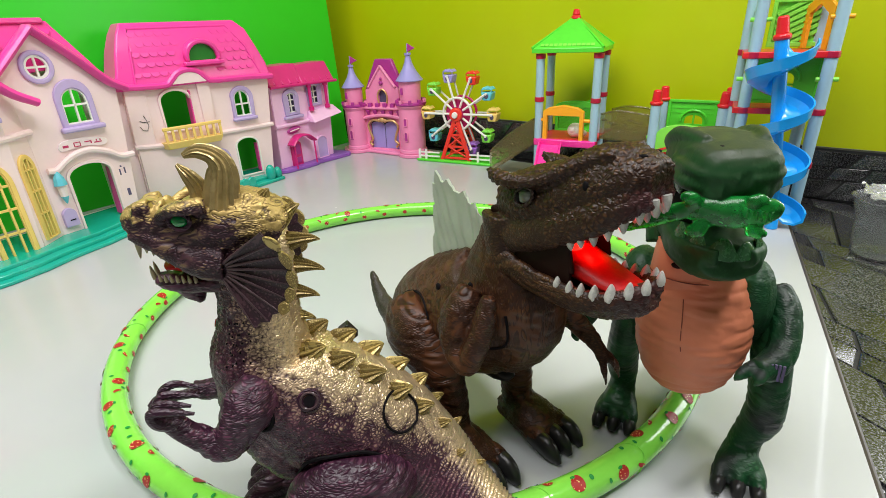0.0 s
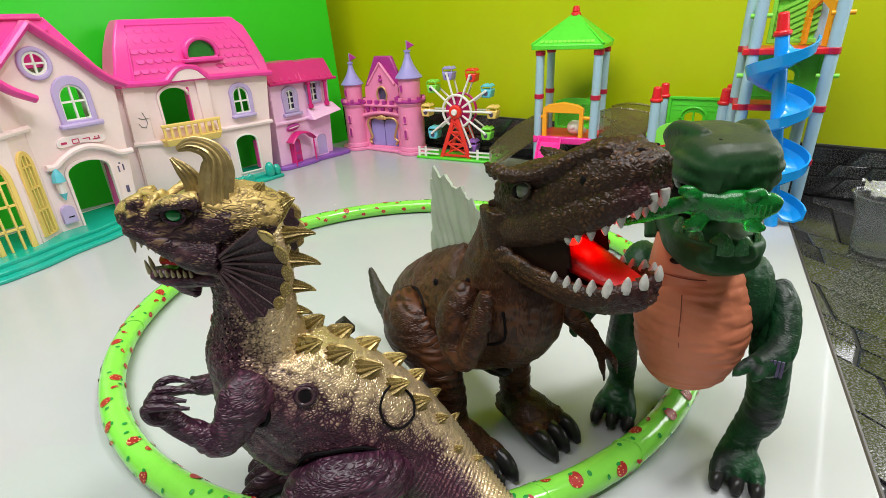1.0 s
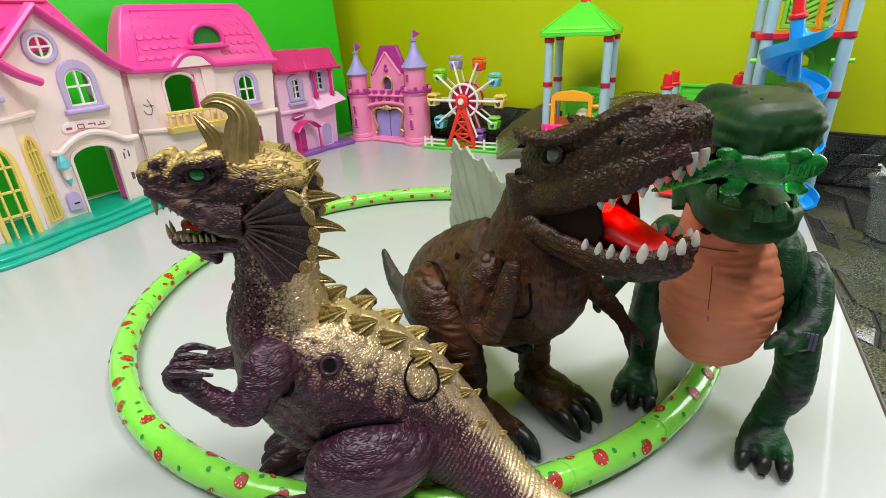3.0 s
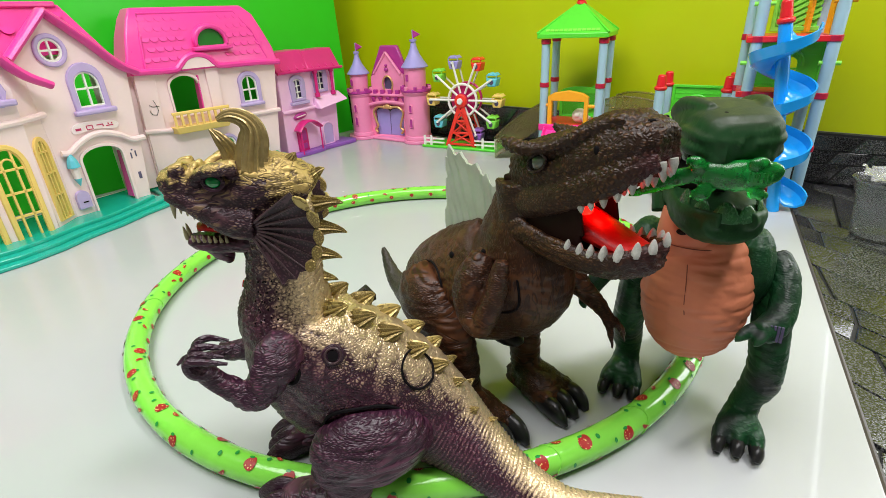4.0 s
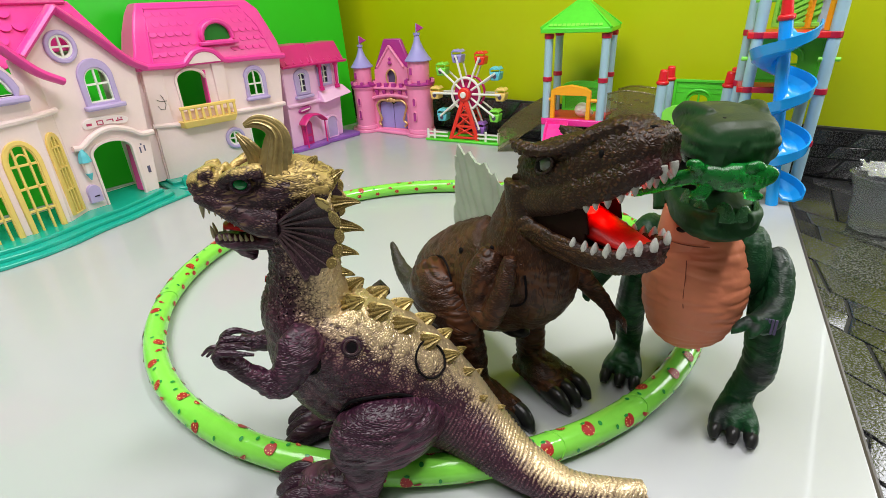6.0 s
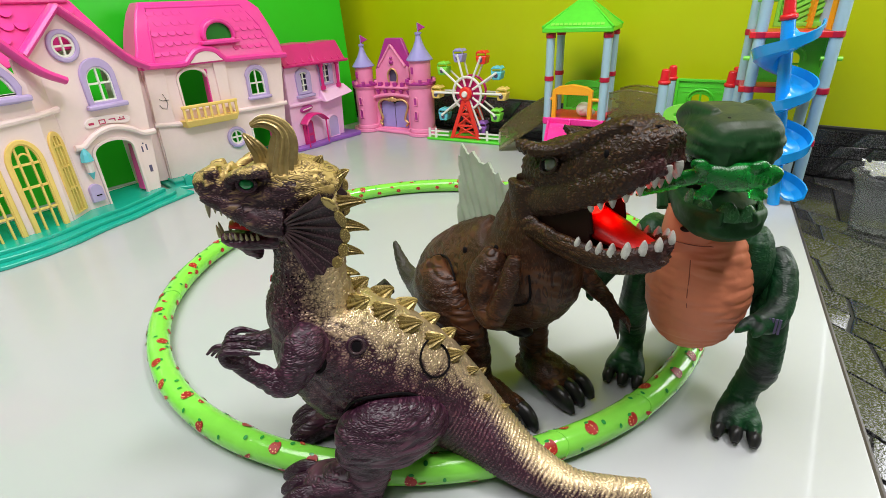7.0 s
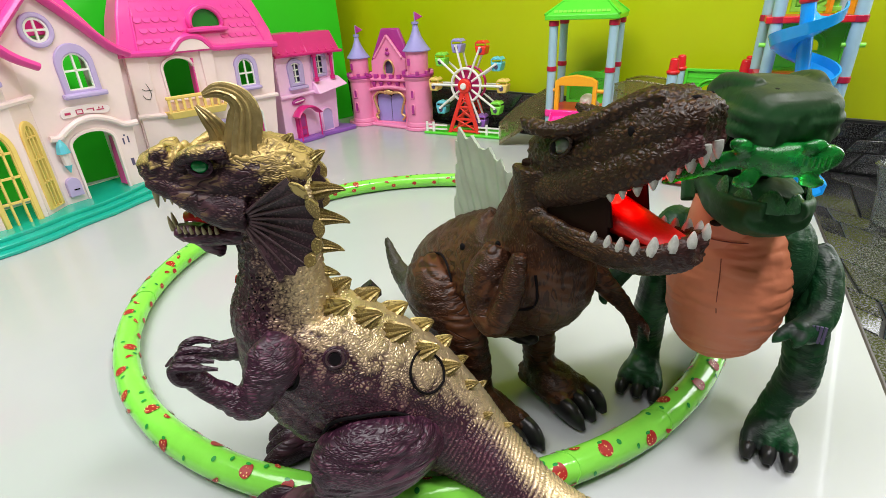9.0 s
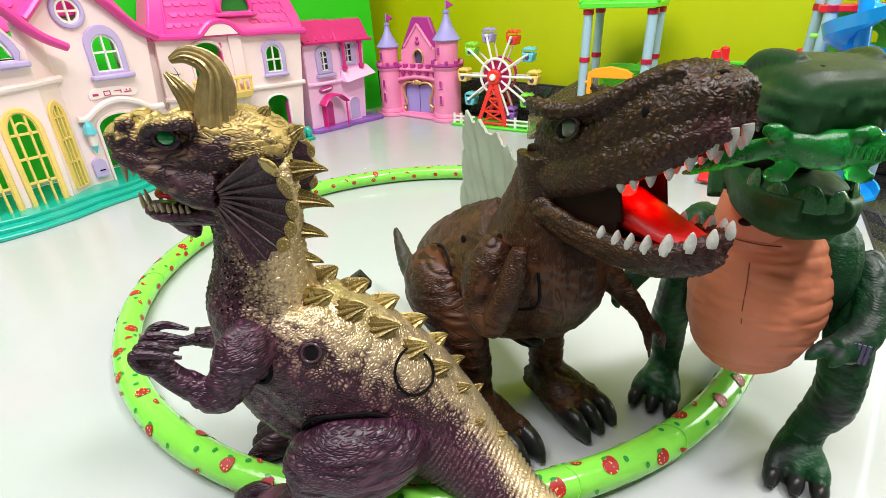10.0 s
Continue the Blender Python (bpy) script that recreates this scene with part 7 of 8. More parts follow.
        part("eyelid", tube(B(), [(-0.0085 + 0.0054 * math.cos(a), q * (0.0190 - 0.0005 * math.cos(a)), 0.2525 + 0.0043 * math.sin(a)) for a in np.linspace(0, 2 * math.pi, 16, endpoint=False)], 0.0013, 6, True), M["dleg"], ey)
        # fan-shaped frill with raised ribs
        bm = B()
        na, nr_ = 33, 7
        sheets = []
        for lift in (0.0, -0.0016):
            grid = []
            for i in range(na):
                f = i / (na - 1)
                a = radians(142 + 103 * f)
                rib = abs((i % 4) / 2.0 - 1)
                R = 0.036 + 0.005 * math.sin(f * 3) + 0.0022 * rib - 0.0015
                col = []
                for j in range(nr_):
                    t = 0.02 + 0.98 * j / (nr_ - 1)
                    col.append(bm.verts.new((-0.022 + R * t * math.cos(a), q * (0.0205 + 0.0105 * t + lift + 0.0016 * rib * t), 0.2245 + R * t * math.sin(a))))
                grid.append(col)
            sheets.append(grid)
            for i in range(na - 1):
                for j in range(nr_ - 1):
                    bm.faces.new((grid[i][j], grid[i + 1][j], grid[i + 1][j + 1], grid[i][j + 1]))
        P, Q = sheets
        rim = [(i, nr_ - 1) for i in range(na)] + [(na - 1, j) for j in range(nr_ - 2, -1, -1)] + [(i, 0) for i in range(na - 2, -1, -1)] + [(0, j) for j in range(1, nr_ - 1)]
        for (a, b), (c, d) in zip(rim, rim[1:] + rim[:1]):
            bm.faces.new((P[a][b], P[c][d], Q[c][d], Q[a][b]))
        fr = part("frill", bm, M["frill"], H, "plum ribbed cheek frill")
        for i in range(0, na, 4):
            f = i / (na - 1)
            a = radians(142 + 103 * f)
            R = 0.036 + 0.005 * math.sin(f * 3)
            part("frill_rib", rod(B(), (-0.022 + 0.006 * math.cos(a), q * 0.0232, 0.2245 + 0.006 * math.sin(a)), (-0.022 + R * math.cos(a), q * 0.0326, 0.2245 + R * math.sin(a)), 0.0010, 0.0003, 8), M["rib"], fr, "pale raised rib")
        for f0, f1 in ((0.04, 0.20), (0.20, 0.36), (0.37, 0.50), (0.51, 0.63), (0.64, 0.75)):
            bm = B()
            lob = []
            for k in range(9):
                f = f0 + (f1 - f0) * k / 8
                a = radians(142 + 103 * f)
                R = 0.036 + 0.005 * math.sin(f * 3)
                w = 0.0012 + 0.0020 * math.sin(math.pi * k / 8)
                for d, lf in ((-w, 0.0325), (w, 0.0345)):
                    lob.append((-0.022 + (R + d) * math.cos(a), q * lf, 0.2245 + (R + d) * math.sin(a), d))
            top = [[bm.verts.new((p[0], p[1] + q * e, p[2])) for p in lob] for e in (0.0012, -0.0012)]
            for g in top:
                for k in range(8):
                    bm.faces.new((g[2 * k], g[2 * k + 1], g[2 * k + 3], g[2 * k + 2]))
            loop = [2 * k for k in range(9)] + [2 * k + 1 for k in range(8, -1, -1)]
            for a, b in zip(loop, loop[1:] + loop[:1]):
                bm.faces.new((top[0][a], top[0][b], top[1][b], top[1][a]))
            part("frill_lobe", bm, M["spike"], fr, "gold lobe of the frill edge", soft=0.0006)
    hb = sweep(B(), [(-0.0285, 0.008, 0.256, 0.0100, 0.0100), (-0.0300, 0.008, 0.2640, 0.0088, 0.0092), (-0.0325, 0.009, 0.2725, 0.0078, 0.0084), (-0.0330, 0.010, 0.2795, 0.0062, 0.0066), (-0.0295, 0.0105, 0.2845, 0.0048, 0.0050), (-0.0230, 0.011, 0.2868, 0.0034, 0.0038), (-0.0160, 0.011, 0.2850, 0.0014, 0.0016)], 28, 6, (0, 1, 0), 9, 0.20)
    part("horn", hb, M["horn"], hd, "bronze ribbed horn curling forward")
    hb = sweep(B(), [(-0.0180, 0.003, 0.260, 0.0062, 0.0064), (-0.0165, 0.003, 0.2665, 0.0048, 0.0052), (-0.0130, 0.003, 0.2730, 0.0034, 0.0038), (-0.0088, 0.003, 0.2790, 0.0009, 0.0010)], 24, 5, (0, 1, 0), 7, 0.20)
    part("horn", hb, M["horn"], hd, "short bronze ribbed horn")
    # spikes down the neck, then in two rows over the back
    for a, b, r in (((-0.046, 0.004, 0.2520), (-0.0535, 0.004, 0.2620), 0.0062), ((-0.055, 0.004, 0.2430), (-0.0685, 0.004, 0.2515), 0.0064), ((-0.058, 0.002, 0.2290), (-0.0765, 0.002, 0.2280), 0.0060), ((-0.0580, 0, 0.2130), (-0.0765, 0, 0.2070), 0.0058), ((-0.0550, 0, 0.1950), (-0.0710, 0, 0.1895), 0.0055), ((-0.0525, 0, 0.1785), (-0.0665, 0, 0.1735), 0.0050)):
        part("spike", spike(B(), a, b, r), M["spike"], H, "gold neck spike")
    for n, (a, d, r) in enumerate((((-0.0630, 0.1640), (-0.012, 0.001), 0.0082), ((-0.0800, 0.1500), (-0.013, 0.001), 0.0086), ((-0.0965, 0.1355), (-0.013, 0.001), 0.0086), ((-0.1135, 0.1195), (-0.012, 0.000), 0.0080), ((-0.1280, 0.1030), (-0.010, 0.000), 0.0066), ((-0.1400, 0.0850), (-0.008, 0.001), 0.0046), ((-0.1490, 0.0660), (-0.006, 0.002), 0.0036), ((-0.1560, 0.0480), (-0.006, 0.002), 0.0030))):
        for q in (1, -1):
            c, nrm = on_skin(tr, (a[0], q * 0.0135 + (0.012 if n > 5 else 0), a[1]))
            tip = c + Vector((d[0], q * 0.0015, d[1])) * 0.72 + nrm * (0.0022 if n < 5 else 0.0014)
            part("spike", spike(B(), c - nrm * 0.0015, tip, r, 0.95), M["spike"], H, "gold back spike")
    # legs
    for q in (1, -1):
        y = q * 0.042
        bm = B()
        sweep(bm, [(-0.110, y * 0.82, 0.056, 0.012, 0.018), (-0.094, y * 1.04, 0.064, 0.018, 0.029), (-0.072, y * 1.16, 0.069, 0.019, 0.030), (-0.050, y * 1.14, 0.070, 0.016, 0.022), (-0.039, y * 1.10, 0.070, 0.010, 0.013)], 18)
        sweep(bm, [(-0.050, y * 1.1, 0.062, 0.015, 0.018), (-0.058, y * 1.08, 0.040, 0.0135, 0.017), (-0.056, y * 1.02, 0.018, 0.013, 0.015)], 14)
        sweep(bm, [(-0.066, y, 0.012, 0.012, 0.011), (-0.042, y * 0.94, 0.0160, 0.0165, 0.0150), (-0.020, y * 0.84, 0.0140, 0.0185, 0.0135), (-0.008, y * 0.78, 0.0110, 0.0160, 0.0105)], 14)
        lg = skin_part("leg", fused(bm, "leg", M["dleg"], 0.0015, 3, [("fold", 0.0015, (34, 34, 150), None)]), H)
        for k in (-1, 0, 1):
            c = sweep(B(), [(-0.020, y * 0.84 + k * 0.010, 0.0120, 0.0066, 0.0100), (-0.006, y * 0.78 + k * 0.0125, 0.0125, 0.0068, 0.0115), (0.007, y * 0.74 + k * 0.0135, 0.0080, 0.0050, 0.0076), (0.013, y * 0.72 + k * 0.0135, 0.0034, 0.0018, 0.0028)], 12)
            part("claw", c, M["dleg"], lg)
    # arms with long fingers
    for q, pts in ((1, [(-0.032, 0.032, 0.147, 0.013, 0.015), (-0.027, 0.042, 0.145, 0.0122, 0.0152), (-0.019, 0.047, 0.132, 0.0098, 0.0116), (-0.011, 0.049, 0.1245, 0.0086, 0.0090), (-0.002, 0.048, 0.1305, 0.0070, 0.0080), (0.008, 0.047, 0.1395, 0.0058, 0.0068), (0.014, 0.046, 0.1455, 0.0052, 0.0062)]), (-1, [(-0.008, -0.030, 0.120, 0.012, 0.013), (0.006, -0.033, 0.108, 0.0095, 0.0105), (0.020, -0.032, 0.106, 0.0075, 0.0080), (0.032, -0.030, 0.109, 0.0060, 0.0066)])):
        bm = sweep(B(), pts, 14)
        x, y, z = pts[-1][:3]
        ar = skin_part("arm", fused(bm, "arm", M["dleg"], 0.0014, 2, [("fold", 0.0009, (110, 110, 140), None)]), H)
        for k in range(4):
            dy = (-0.011, -0.004, 0.002, 0.007)[k] * q
            if q > 0:
                fp = [(x - 0.004, y + dy * 0.4, z - 0.001, 0.0036, 0.0036), (x + 0.004, y + dy * 0.8, z + 0.004, 0.0032, 0.0032), (x + 0.005, y + dy, z + 0.012, 0.0026, 0.0028), (x - 0.002, y + dy * 1.1, z + 0.016 - 0.001 * k, 0.0022, 0.0024), (x - 0.014 - 0.003 * (k % 2), y + dy * 1.1, z + 0.0125 - 0.001 * k, 0.0008, 0.0010)]
            else:
                fp = [(x - 0.004, y + dy * 0.4, z, 0.0032, 0.0032), (x + 0.008, y + dy, z + 0.004 - 0.004 * k, 0.0028, 0.0028), (x + 0.018, y + dy * 1.1, z + 0.006 - 0.006 * k, 0.0020, 0.0022), (x + 0.026, y + dy * 1.1, z - 0.007 * k, 0.0008, 0.0010)]
            part("finger", sweep(B(), fp, 8), M["dleg"], ar)
    # joints, buttons and speaker grille
    seam("hip_seam", tr, [(-0.077 + 0.042 * math.cos(a), 0.06, 0.066 + 0.036 * math.sin(a)) for a in np.linspace(-0.6, 3.0, 40)], 0.0013, M["dark"], H, 0.0008)
    seam("shoulder_seam", tr, [(-0.020 + 0.017 * math.cos(a), 0.06, 0.141 + 0.020 * math.sin(a)) for a in np.linspace(1.2, 5.2, 20)], 0.0013, M["dark"], H, 0.0004)
    c, nrm = on_skin(tr, (-0.060, 0.036, 0.139))
    sc = part("screw_boss", rod(B(), c - nrm * 0.004, c + nrm * 0.0016, 0.0072, seg=24), M["dleg"], H, "round purple screw boss", soft=0.0008)
    part("boss_ring", tube(B(), [c + nrm * 0.0018 + (nrm.orthogonal().normalized() * math.cos(a) + nrm.cross(nrm.orthogonal().normalized()) * math.sin(a)) * 0.0050 for a in np.linspace(0, 2 * math.pi, 20, endpoint=False)], 0.0008, 6, True), M["rib"], sc)
    part("screw_hole", rod(B(), c, c + nrm * 0.0021, 0.0034, seg=16), M["dark"], sc)
    c, nrm = on_skin(tr, (-0.119, 0.030, 0.117))
    sx = Vector((0.75, 0, 0.66)).cross(nrm).cross(nrm).normalized()
    sy = nrm.cross(sx)
    seam("cover_seam", tr, [c + (sx * math.cos(a) + sy * math.sin(a)) * 0.0145 for a in np.linspace(0, 2 * math.pi, 41)], 0.0009, M["dark"], H, 0.0010)
    gr = thing("speaker_grille", Matrix.Identity(4), "speaker holes in the neck", "")
    gr.parent = H
    for i in range(5):
        for j in range(5):
            c, nrm = on_skin(tr, (-0.013 - i * 0.0040, 0.03, 0.190 - j * 0.0060))
            part("speaker_hole", ball(B(), c, (0.0006, 0.0006, 0.0007), seg=8), M["dark"], gr)
    c, nrm = on_skin(tr, (-0.008, -0.004, 0.176))
    part("button", rod(B(), c - nrm * 0.004, c + nrm * 0.002, 0.0024, seg=10), M["red"], H, "small red button")
    part("button", box(B(), (-0.083, -0.022, 0.147), (0.009, 0.008, 0.012), ry=35), M["claw"], H, "black switch knob", soft=0.001)
    return H


dragon()


# ---- green tyrannosaur with salmon belly ----
def noise_field(co, sc):
    return np.array([noise.noise(Vector(p) * sc) * 0.5 + 0.5 for p in co])


def green_dino():
    H = thing("toy_dinosaur", pose(0.3524, -0.0549, 0, 0, 0, -79.5) @ Matrix.Scale(0.971, 4), "dark green dinosaur toy with salmon belly and gaping mouth", "toy dinosaur", "toy dinosaurs")
    dusk = lambda co, nr: np.clip(noise_field(co, 30) * 1.3 - 0.55, 0, 1) * 0.9
    # local: x ahead, y to its left
    bm = B()
    sweep(bm, [(-0.150, -0.012, 0.020, 0.006, 0.006), (-0.110, -0.012, 0.034, 0.014, 0.014), (-0.070, -0.010, 0.070, 0.026, 0.028), (-0.036, -0.008, 0.110, 0.044, 0.046), (-0.018, -0.007, 0.150, 0.046, 0.040), (-0.006, -0.006, 0.180, 0.034, 0.028), (0.000, -0.006, 0.204, 0.026, 0.022)], 20)
    ball(bm, (-0.006, 0.030, 0.152), (0.026, 0.016, 0.034))
    ball(bm, (-0.012, -0.048, 0.150), (0.026, 0.018, 0.032))
    skin_part("back", fused(bm, "back", M["gskin"], 0.0018, 3, [("scale", 0.0006, (220, 220, 240), None)], dusk), H)
    bm = B()
    sweep(bm, [(0.002, -0.006, 0.088, 0.022, 0.022), (0.010, -0.006, 0.102, 0.035, 0.031), (0.010, -0.006, 0.124, 0.0405, 0.036), (0.008, -0.006, 0.146, 0.040, 0.034), (0.008, -0.009, 0.166, 0.034, 0.028), (0.008, -0.014, 0.182, 0.028, 0.024)], 22)
    by = skin_part("belly", fused(bm, "belly", M["belly"], 0.0017, 3, [("fold", 0.0013, (26, 26, 130), None)]), H, "salmon rubber belly with folds")
    nk = part("neck", sweep(B(), [(0.010, -0.014, 0.172, 0.0275, 0.023), (0.012, -0.015, 0.186, 0.025, 0.022), (0.013, -0.015, 0.202, 0.023, 0.020)], 20), M["belly"], H, "salmon neck collar")
    part("neck_seam", tube(B(), [(0.0105 + 0.0238 * math.cos(a), -0.014 + 0.0278 * math.sin(a), 0.178) for a in np.linspace(-1.4, 1.4, 20)], 0.0004, 5), M["crease"], nk)
    seam("belly_seam", by, [(0.06, -0.020 + 0.0006 * k, 0.176 - 0.004 * k) for k in range(13)], 0.00035, M["crease"], H, 0.0)
    part("screw_hole", ball(B(), (0.0330, -0.022, 0.190), (0.002, 0.0040, 0.0024)), M["maw"], nk)
    # head, turned to its left
    K = thing("head", Matrix.Identity(4), "dark green head with wide open mouth", "")
    K.parent = H
    K.matrix_local = pose(0.004, -0.020, -0.003, 0, 0, 20) @ Matrix.Diagonal((0.76, 0.74, 1, 1))
    bm = B()
    rings = []
    for x, hw, z0, z1 in ((-0.032, 0.012, 0.226, 0.252), (-0.016, 0.027, 0.222, 0.274), (0.010, 0.032, 0.240, 0.2855), (0.045, 0.0340, 0.2535, 0.2880), (0.075, 0.0330, 0.2565, 0.2870), (0.088, 0.0295, 0.2580, 0.2845), (0.0955, 0.0230, 0.2600, 0.2805), (0.0985, 0.0130, 0.2640, 0.2760)):
        ring = []
        for k in range(32):
            c, t = math.cos(2 * math.pi * k / 32), math.sin(2 * math.pi * k / 32)
            ring.append(bm.verts.new((x, hw * math.copysign(abs(c) ** 0.6, c), (z0 + z1) / 2 + (z1 - z0) / 2 * math.copysign(abs(t) ** 0.6, t))))
        rings.append(ring)
    for r0, r1 in zip(rings, rings[1:]):
        for k in range(32):
            bm.faces.new((r0[k], r0[(k + 1) % 32], r1[(k + 1) % 32], r1[k]))
    bm.faces.new(rings[0][::-1])
    bm.faces.new(rings[-1])
    for q in (-1, 1):
        sweep(bm, [(-0.010, q * 0.026, 0.230, 0.010, 0.016), (0.012, q * 0.032, 0.250, 0.006, 0.010), (0.046, q * 0.0345, 0.2610, 0.0055, 0.0052), (0.076, q * 0.031, 0.2625, 0.0060, 0.0050), (0.096, q * 0.012, 0.2620, 0.005, 0.0055)], 12)
        sweep(bm, [(-0.012, q * 0.026, 0.232, 0.009, 0.013), (-0.012, q * 0.027, 0.214, 0.009, 0.013), (-0.006, q * 0.027, 0.198, 0.009, 0.012)], 12)
        sweep(bm, [(-0.004, q * 0.026, 0.273, 0.006, 0.007), (0.018, q * 0.0280, 0.2820, 0.0058, 0.0050), (0.046, q * 0.0270, 0.2860, 0.0055, 0.0045), (0.070, q * 0.0210, 0.2860, 0.0045, 0.0035)], 12)
        sweep(bm, [(0.040, q * 0.0345, 0.2700, 0.0035, 0.0035), (0.078, q * 0.0325, 0.2705, 0.0035, 0.0035), (0.093, q * 0.0220, 0.2700, 0.0035, 0.0032), (0.0985, q * 0.004, 0.2695, 0.003, 0.003)], 10)
        ball(bm, (0.088, q * 0.0140, 0.2600), (0.010, 0.0120, 0.0075))
    # second, olive colour where the head's faces point up
    olive_top = lambda co, nr: np.clip(nr[:, 2] * 0.75, 0, 1)
    up = skin_part("upper_jaw", fused(bm, "upper_jaw", M["ghead"], 0.0015, 3, [("fold", 0.0005, (18, 18, 110), None)], olive_top), K)
    bm = B()
    sweep(bm, [(-0.016, 0, 0.211, 0.029, 0.015), (0.010, 0, 0.206, 0.035, 0.0150), (0.038, 0, 0.2045, 0.037, 0.0145), (0.064, 0, 0.2060, 0.034, 0.0140), (0.084, 0, 0.2105, 0.025, 0.0105)], 22)
    sweep(bm, [(0.0, 0, 0.2195, 0.028, 0.006), (0.040, 0, 0.2200, 0.030, 0.0065), (0.068, 0, 0.2195, 0.025, 0.0060), (0.080, 0, 0.2185, 0.014, 0.0040)], 18)
    for q in (-1, 1):
        sweep(bm, [(0.0, q * 0.032, 0.214, 0.006, 0.010), (0.040, q * 0.033, 0.2125, 0.005, 0.0065), (0.068, q * 0.029, 0.2140, 0.005, 0.0060), (0.088, q * 0.012, 0.2155, 0.005, 0.0060)], 10)
    lo = skin_part("lower_jaw", fused(bm, "lower_jaw", M["ghead"], 0.0016, 4, [("fold", 0.0004, (50, 70, 110), None)], lambda co, nr: np.zeros(len(co))), K)
    lo.location = (0.0, 0.008, 0.002)
    # solid filling whose near-black colour stands in for the shaded mouth
    part("mouth_lining", sweep(B(), [(-0.014, 0, 0.230, 0.026, 0.026), (0.002, 0, 0.234, 0.027, 0.025), (0.030, 0, 0.240, 0.026, 0.020), (0.050, 0, 0.243, 0.022, 0.016)], 16), M["dark"], K, "dark mouth cavity")
    for q in (-1, 1):
        part("eye_socket", ball(B(), (0.004, q * 0.0345, 0.262), (0.007, 0.003, 0.0042)), M["dark"], up, "dark eye socket")
        part("nostril", ball(B(), (0.080, q * 0.014, 0.2842), (0.004, 0.003, 0.0012)), M["dark"], up)
    for k, deg in enumerate((-84, -50, -17, 17, 50, 84)):
        a = radians(deg)
        for row, z, up_, w, ln in ((lo, 0.2165, 1, 0.0112 - 0.0010 * (k % 2), 0.0110 - 0.002 * (k % 2)), (up, 0.2615, -1, 0.0135 - 0.0012 * (k % 2), 0.0120)):
            c = Vector((0.044 + 0.044 * math.cos(a), 0.0315 * math.sin(a), z))
            t = Vector((-0.044 * math.sin(a), 0.0315 * math.cos(a), 0)).normalized()
            n = Vector((t.y, -t.x, 0))
            bm = B()
            rings = []
            for f, wd, th in ((-0.2, 1.0, 0.0034), (0.2, 1.0, 0.0034), (0.6, 0.72, 0.0028), (0.9, 0.40, 0.0018), (1.0, 0.22, 0.0010)):
                rings.append([bm.verts.new(c + t * (x * w * wd) + n * (y * th - 0.002 * f) + Vector((0, 0, up_ * ln * f))) for x, y in ((-1, 0), (-0.6, 0.8), (0, 1), (0.6, 0.8), (1, 0), (0, -1))])
            for r0, r1 in zip(rings, rings[1:]):
                for q in range(6):
                    bm.faces.new((r0[q], r0[(q + 1) % 6], r1[(q + 1) % 6], r1[q]))
            bm.faces.new(rings[0][::-1])
            bm.faces.new(rings[-1])
            part("tooth", bm, M["gtooth"], row, "broad green tooth", soft=0.0006)
    # legs
    for y, fy, dx in ((0.053, 0.046, 0.0), (-0.054, -0.054, -0.032)):
        bm = B()
        sweep(bm, [(-0.016, y * 0.90, 0.148, 0.009, 0.016), (-0.012 + dx * 0.2, y * 0.95, 0.128, 0.0140, 0.022), (-0.002 + dx * 0.5, y, 0.098, 0.0142, 0.020), (0.002 + dx * 0.75, y * 1.04, 0.072, 0.0138, 0.0175), (-0.002 + dx, y * 1.04, 0.052, 0.0142, 0.0165), (-0.002 + dx, (y + fy) / 2, 0.034, 0.0120, 0.0135), (0.004 + dx, fy, 0.018, 0.0130, 0.014)], 16)
        sweep(bm, [(-0.006 + dx, fy, 0.012, 0.012, 0.011), (0.012 + dx, fy, 0.016, 0.0160, 0.0150), (0.026 + dx, fy, 0.0115, 0.0180, 0.0110)], 14)
        for k in (-1, 0, 1):
            sweep(bm, [(0.010 + dx, fy + k * 0.010, 0.017, 0.006, 0.007), (0.026 + dx, fy + k * 0.0130, 0.0135, 0.0066, 0.0082), (0.034 + dx, fy + k * 0.0140, 0.0090, 0.0054, 0.0072)], 10)
        # greyer in random patches, towards the ground, and on the front of the knee
        greyed = lambda co, nr: np.clip(noise_field(co, 42) * 2.2 - 1.0, 0, 1) + np.clip((0.024 - co[:, 2]) / 0.02, 0, 1) * 0.8 + np.clip(1 - np.abs(co[:, 2] - 0.060) / 0.012, 0, 1) * np.clip(nr[:, 0], 0, 1) * 0.8
        lg = skin_part("leg", fused(bm, "leg", M["gskin"], 0.0016, 3, [("fold", 0.0008, (38, 38, 120), None)], greyed), H)
        for k in (-1, 0, 1):
            c = sweep(B(), [(0.027 + dx, fy + k * 0.0130, 0.0105, 0.0056, 0.0084), (0.036 + dx, fy + k * 0.0140, 0.0085, 0.0056, 0.0074), (0.042 + dx, fy + k * 0.0140, 0.0045, 0.0032, 0.0040)], 12)
            part("claw", c, M["claw"], lg, "dark worn claw")
    # arms
    for s, pts in ((1, [(-0.022, 0.046, 0.158, 0.010, 0.012), (-0.008, 0.053, 0.146, 0.0110, 0.013), (0.012, 0.054, 0.130, 0.010, 0.012), (0.026, 0.048, 0.122, 0.0105, 0.0115), (0.038, 0.038, 0.122, 0.0075, 0.0085)]), (-1, [(-0.020, -0.060, 0.148, 0.012, 0.014), (0.0, -0.072, 0.140, 0.010, 0.012), (0.018, -0.082, 0.128, 0.008, 0.009), (0.026, -0.086, 0.116, 0.006, 0.007)])):
        bm = sweep(B(), pts, 14)
        x, y, z = pts[-1][:3]
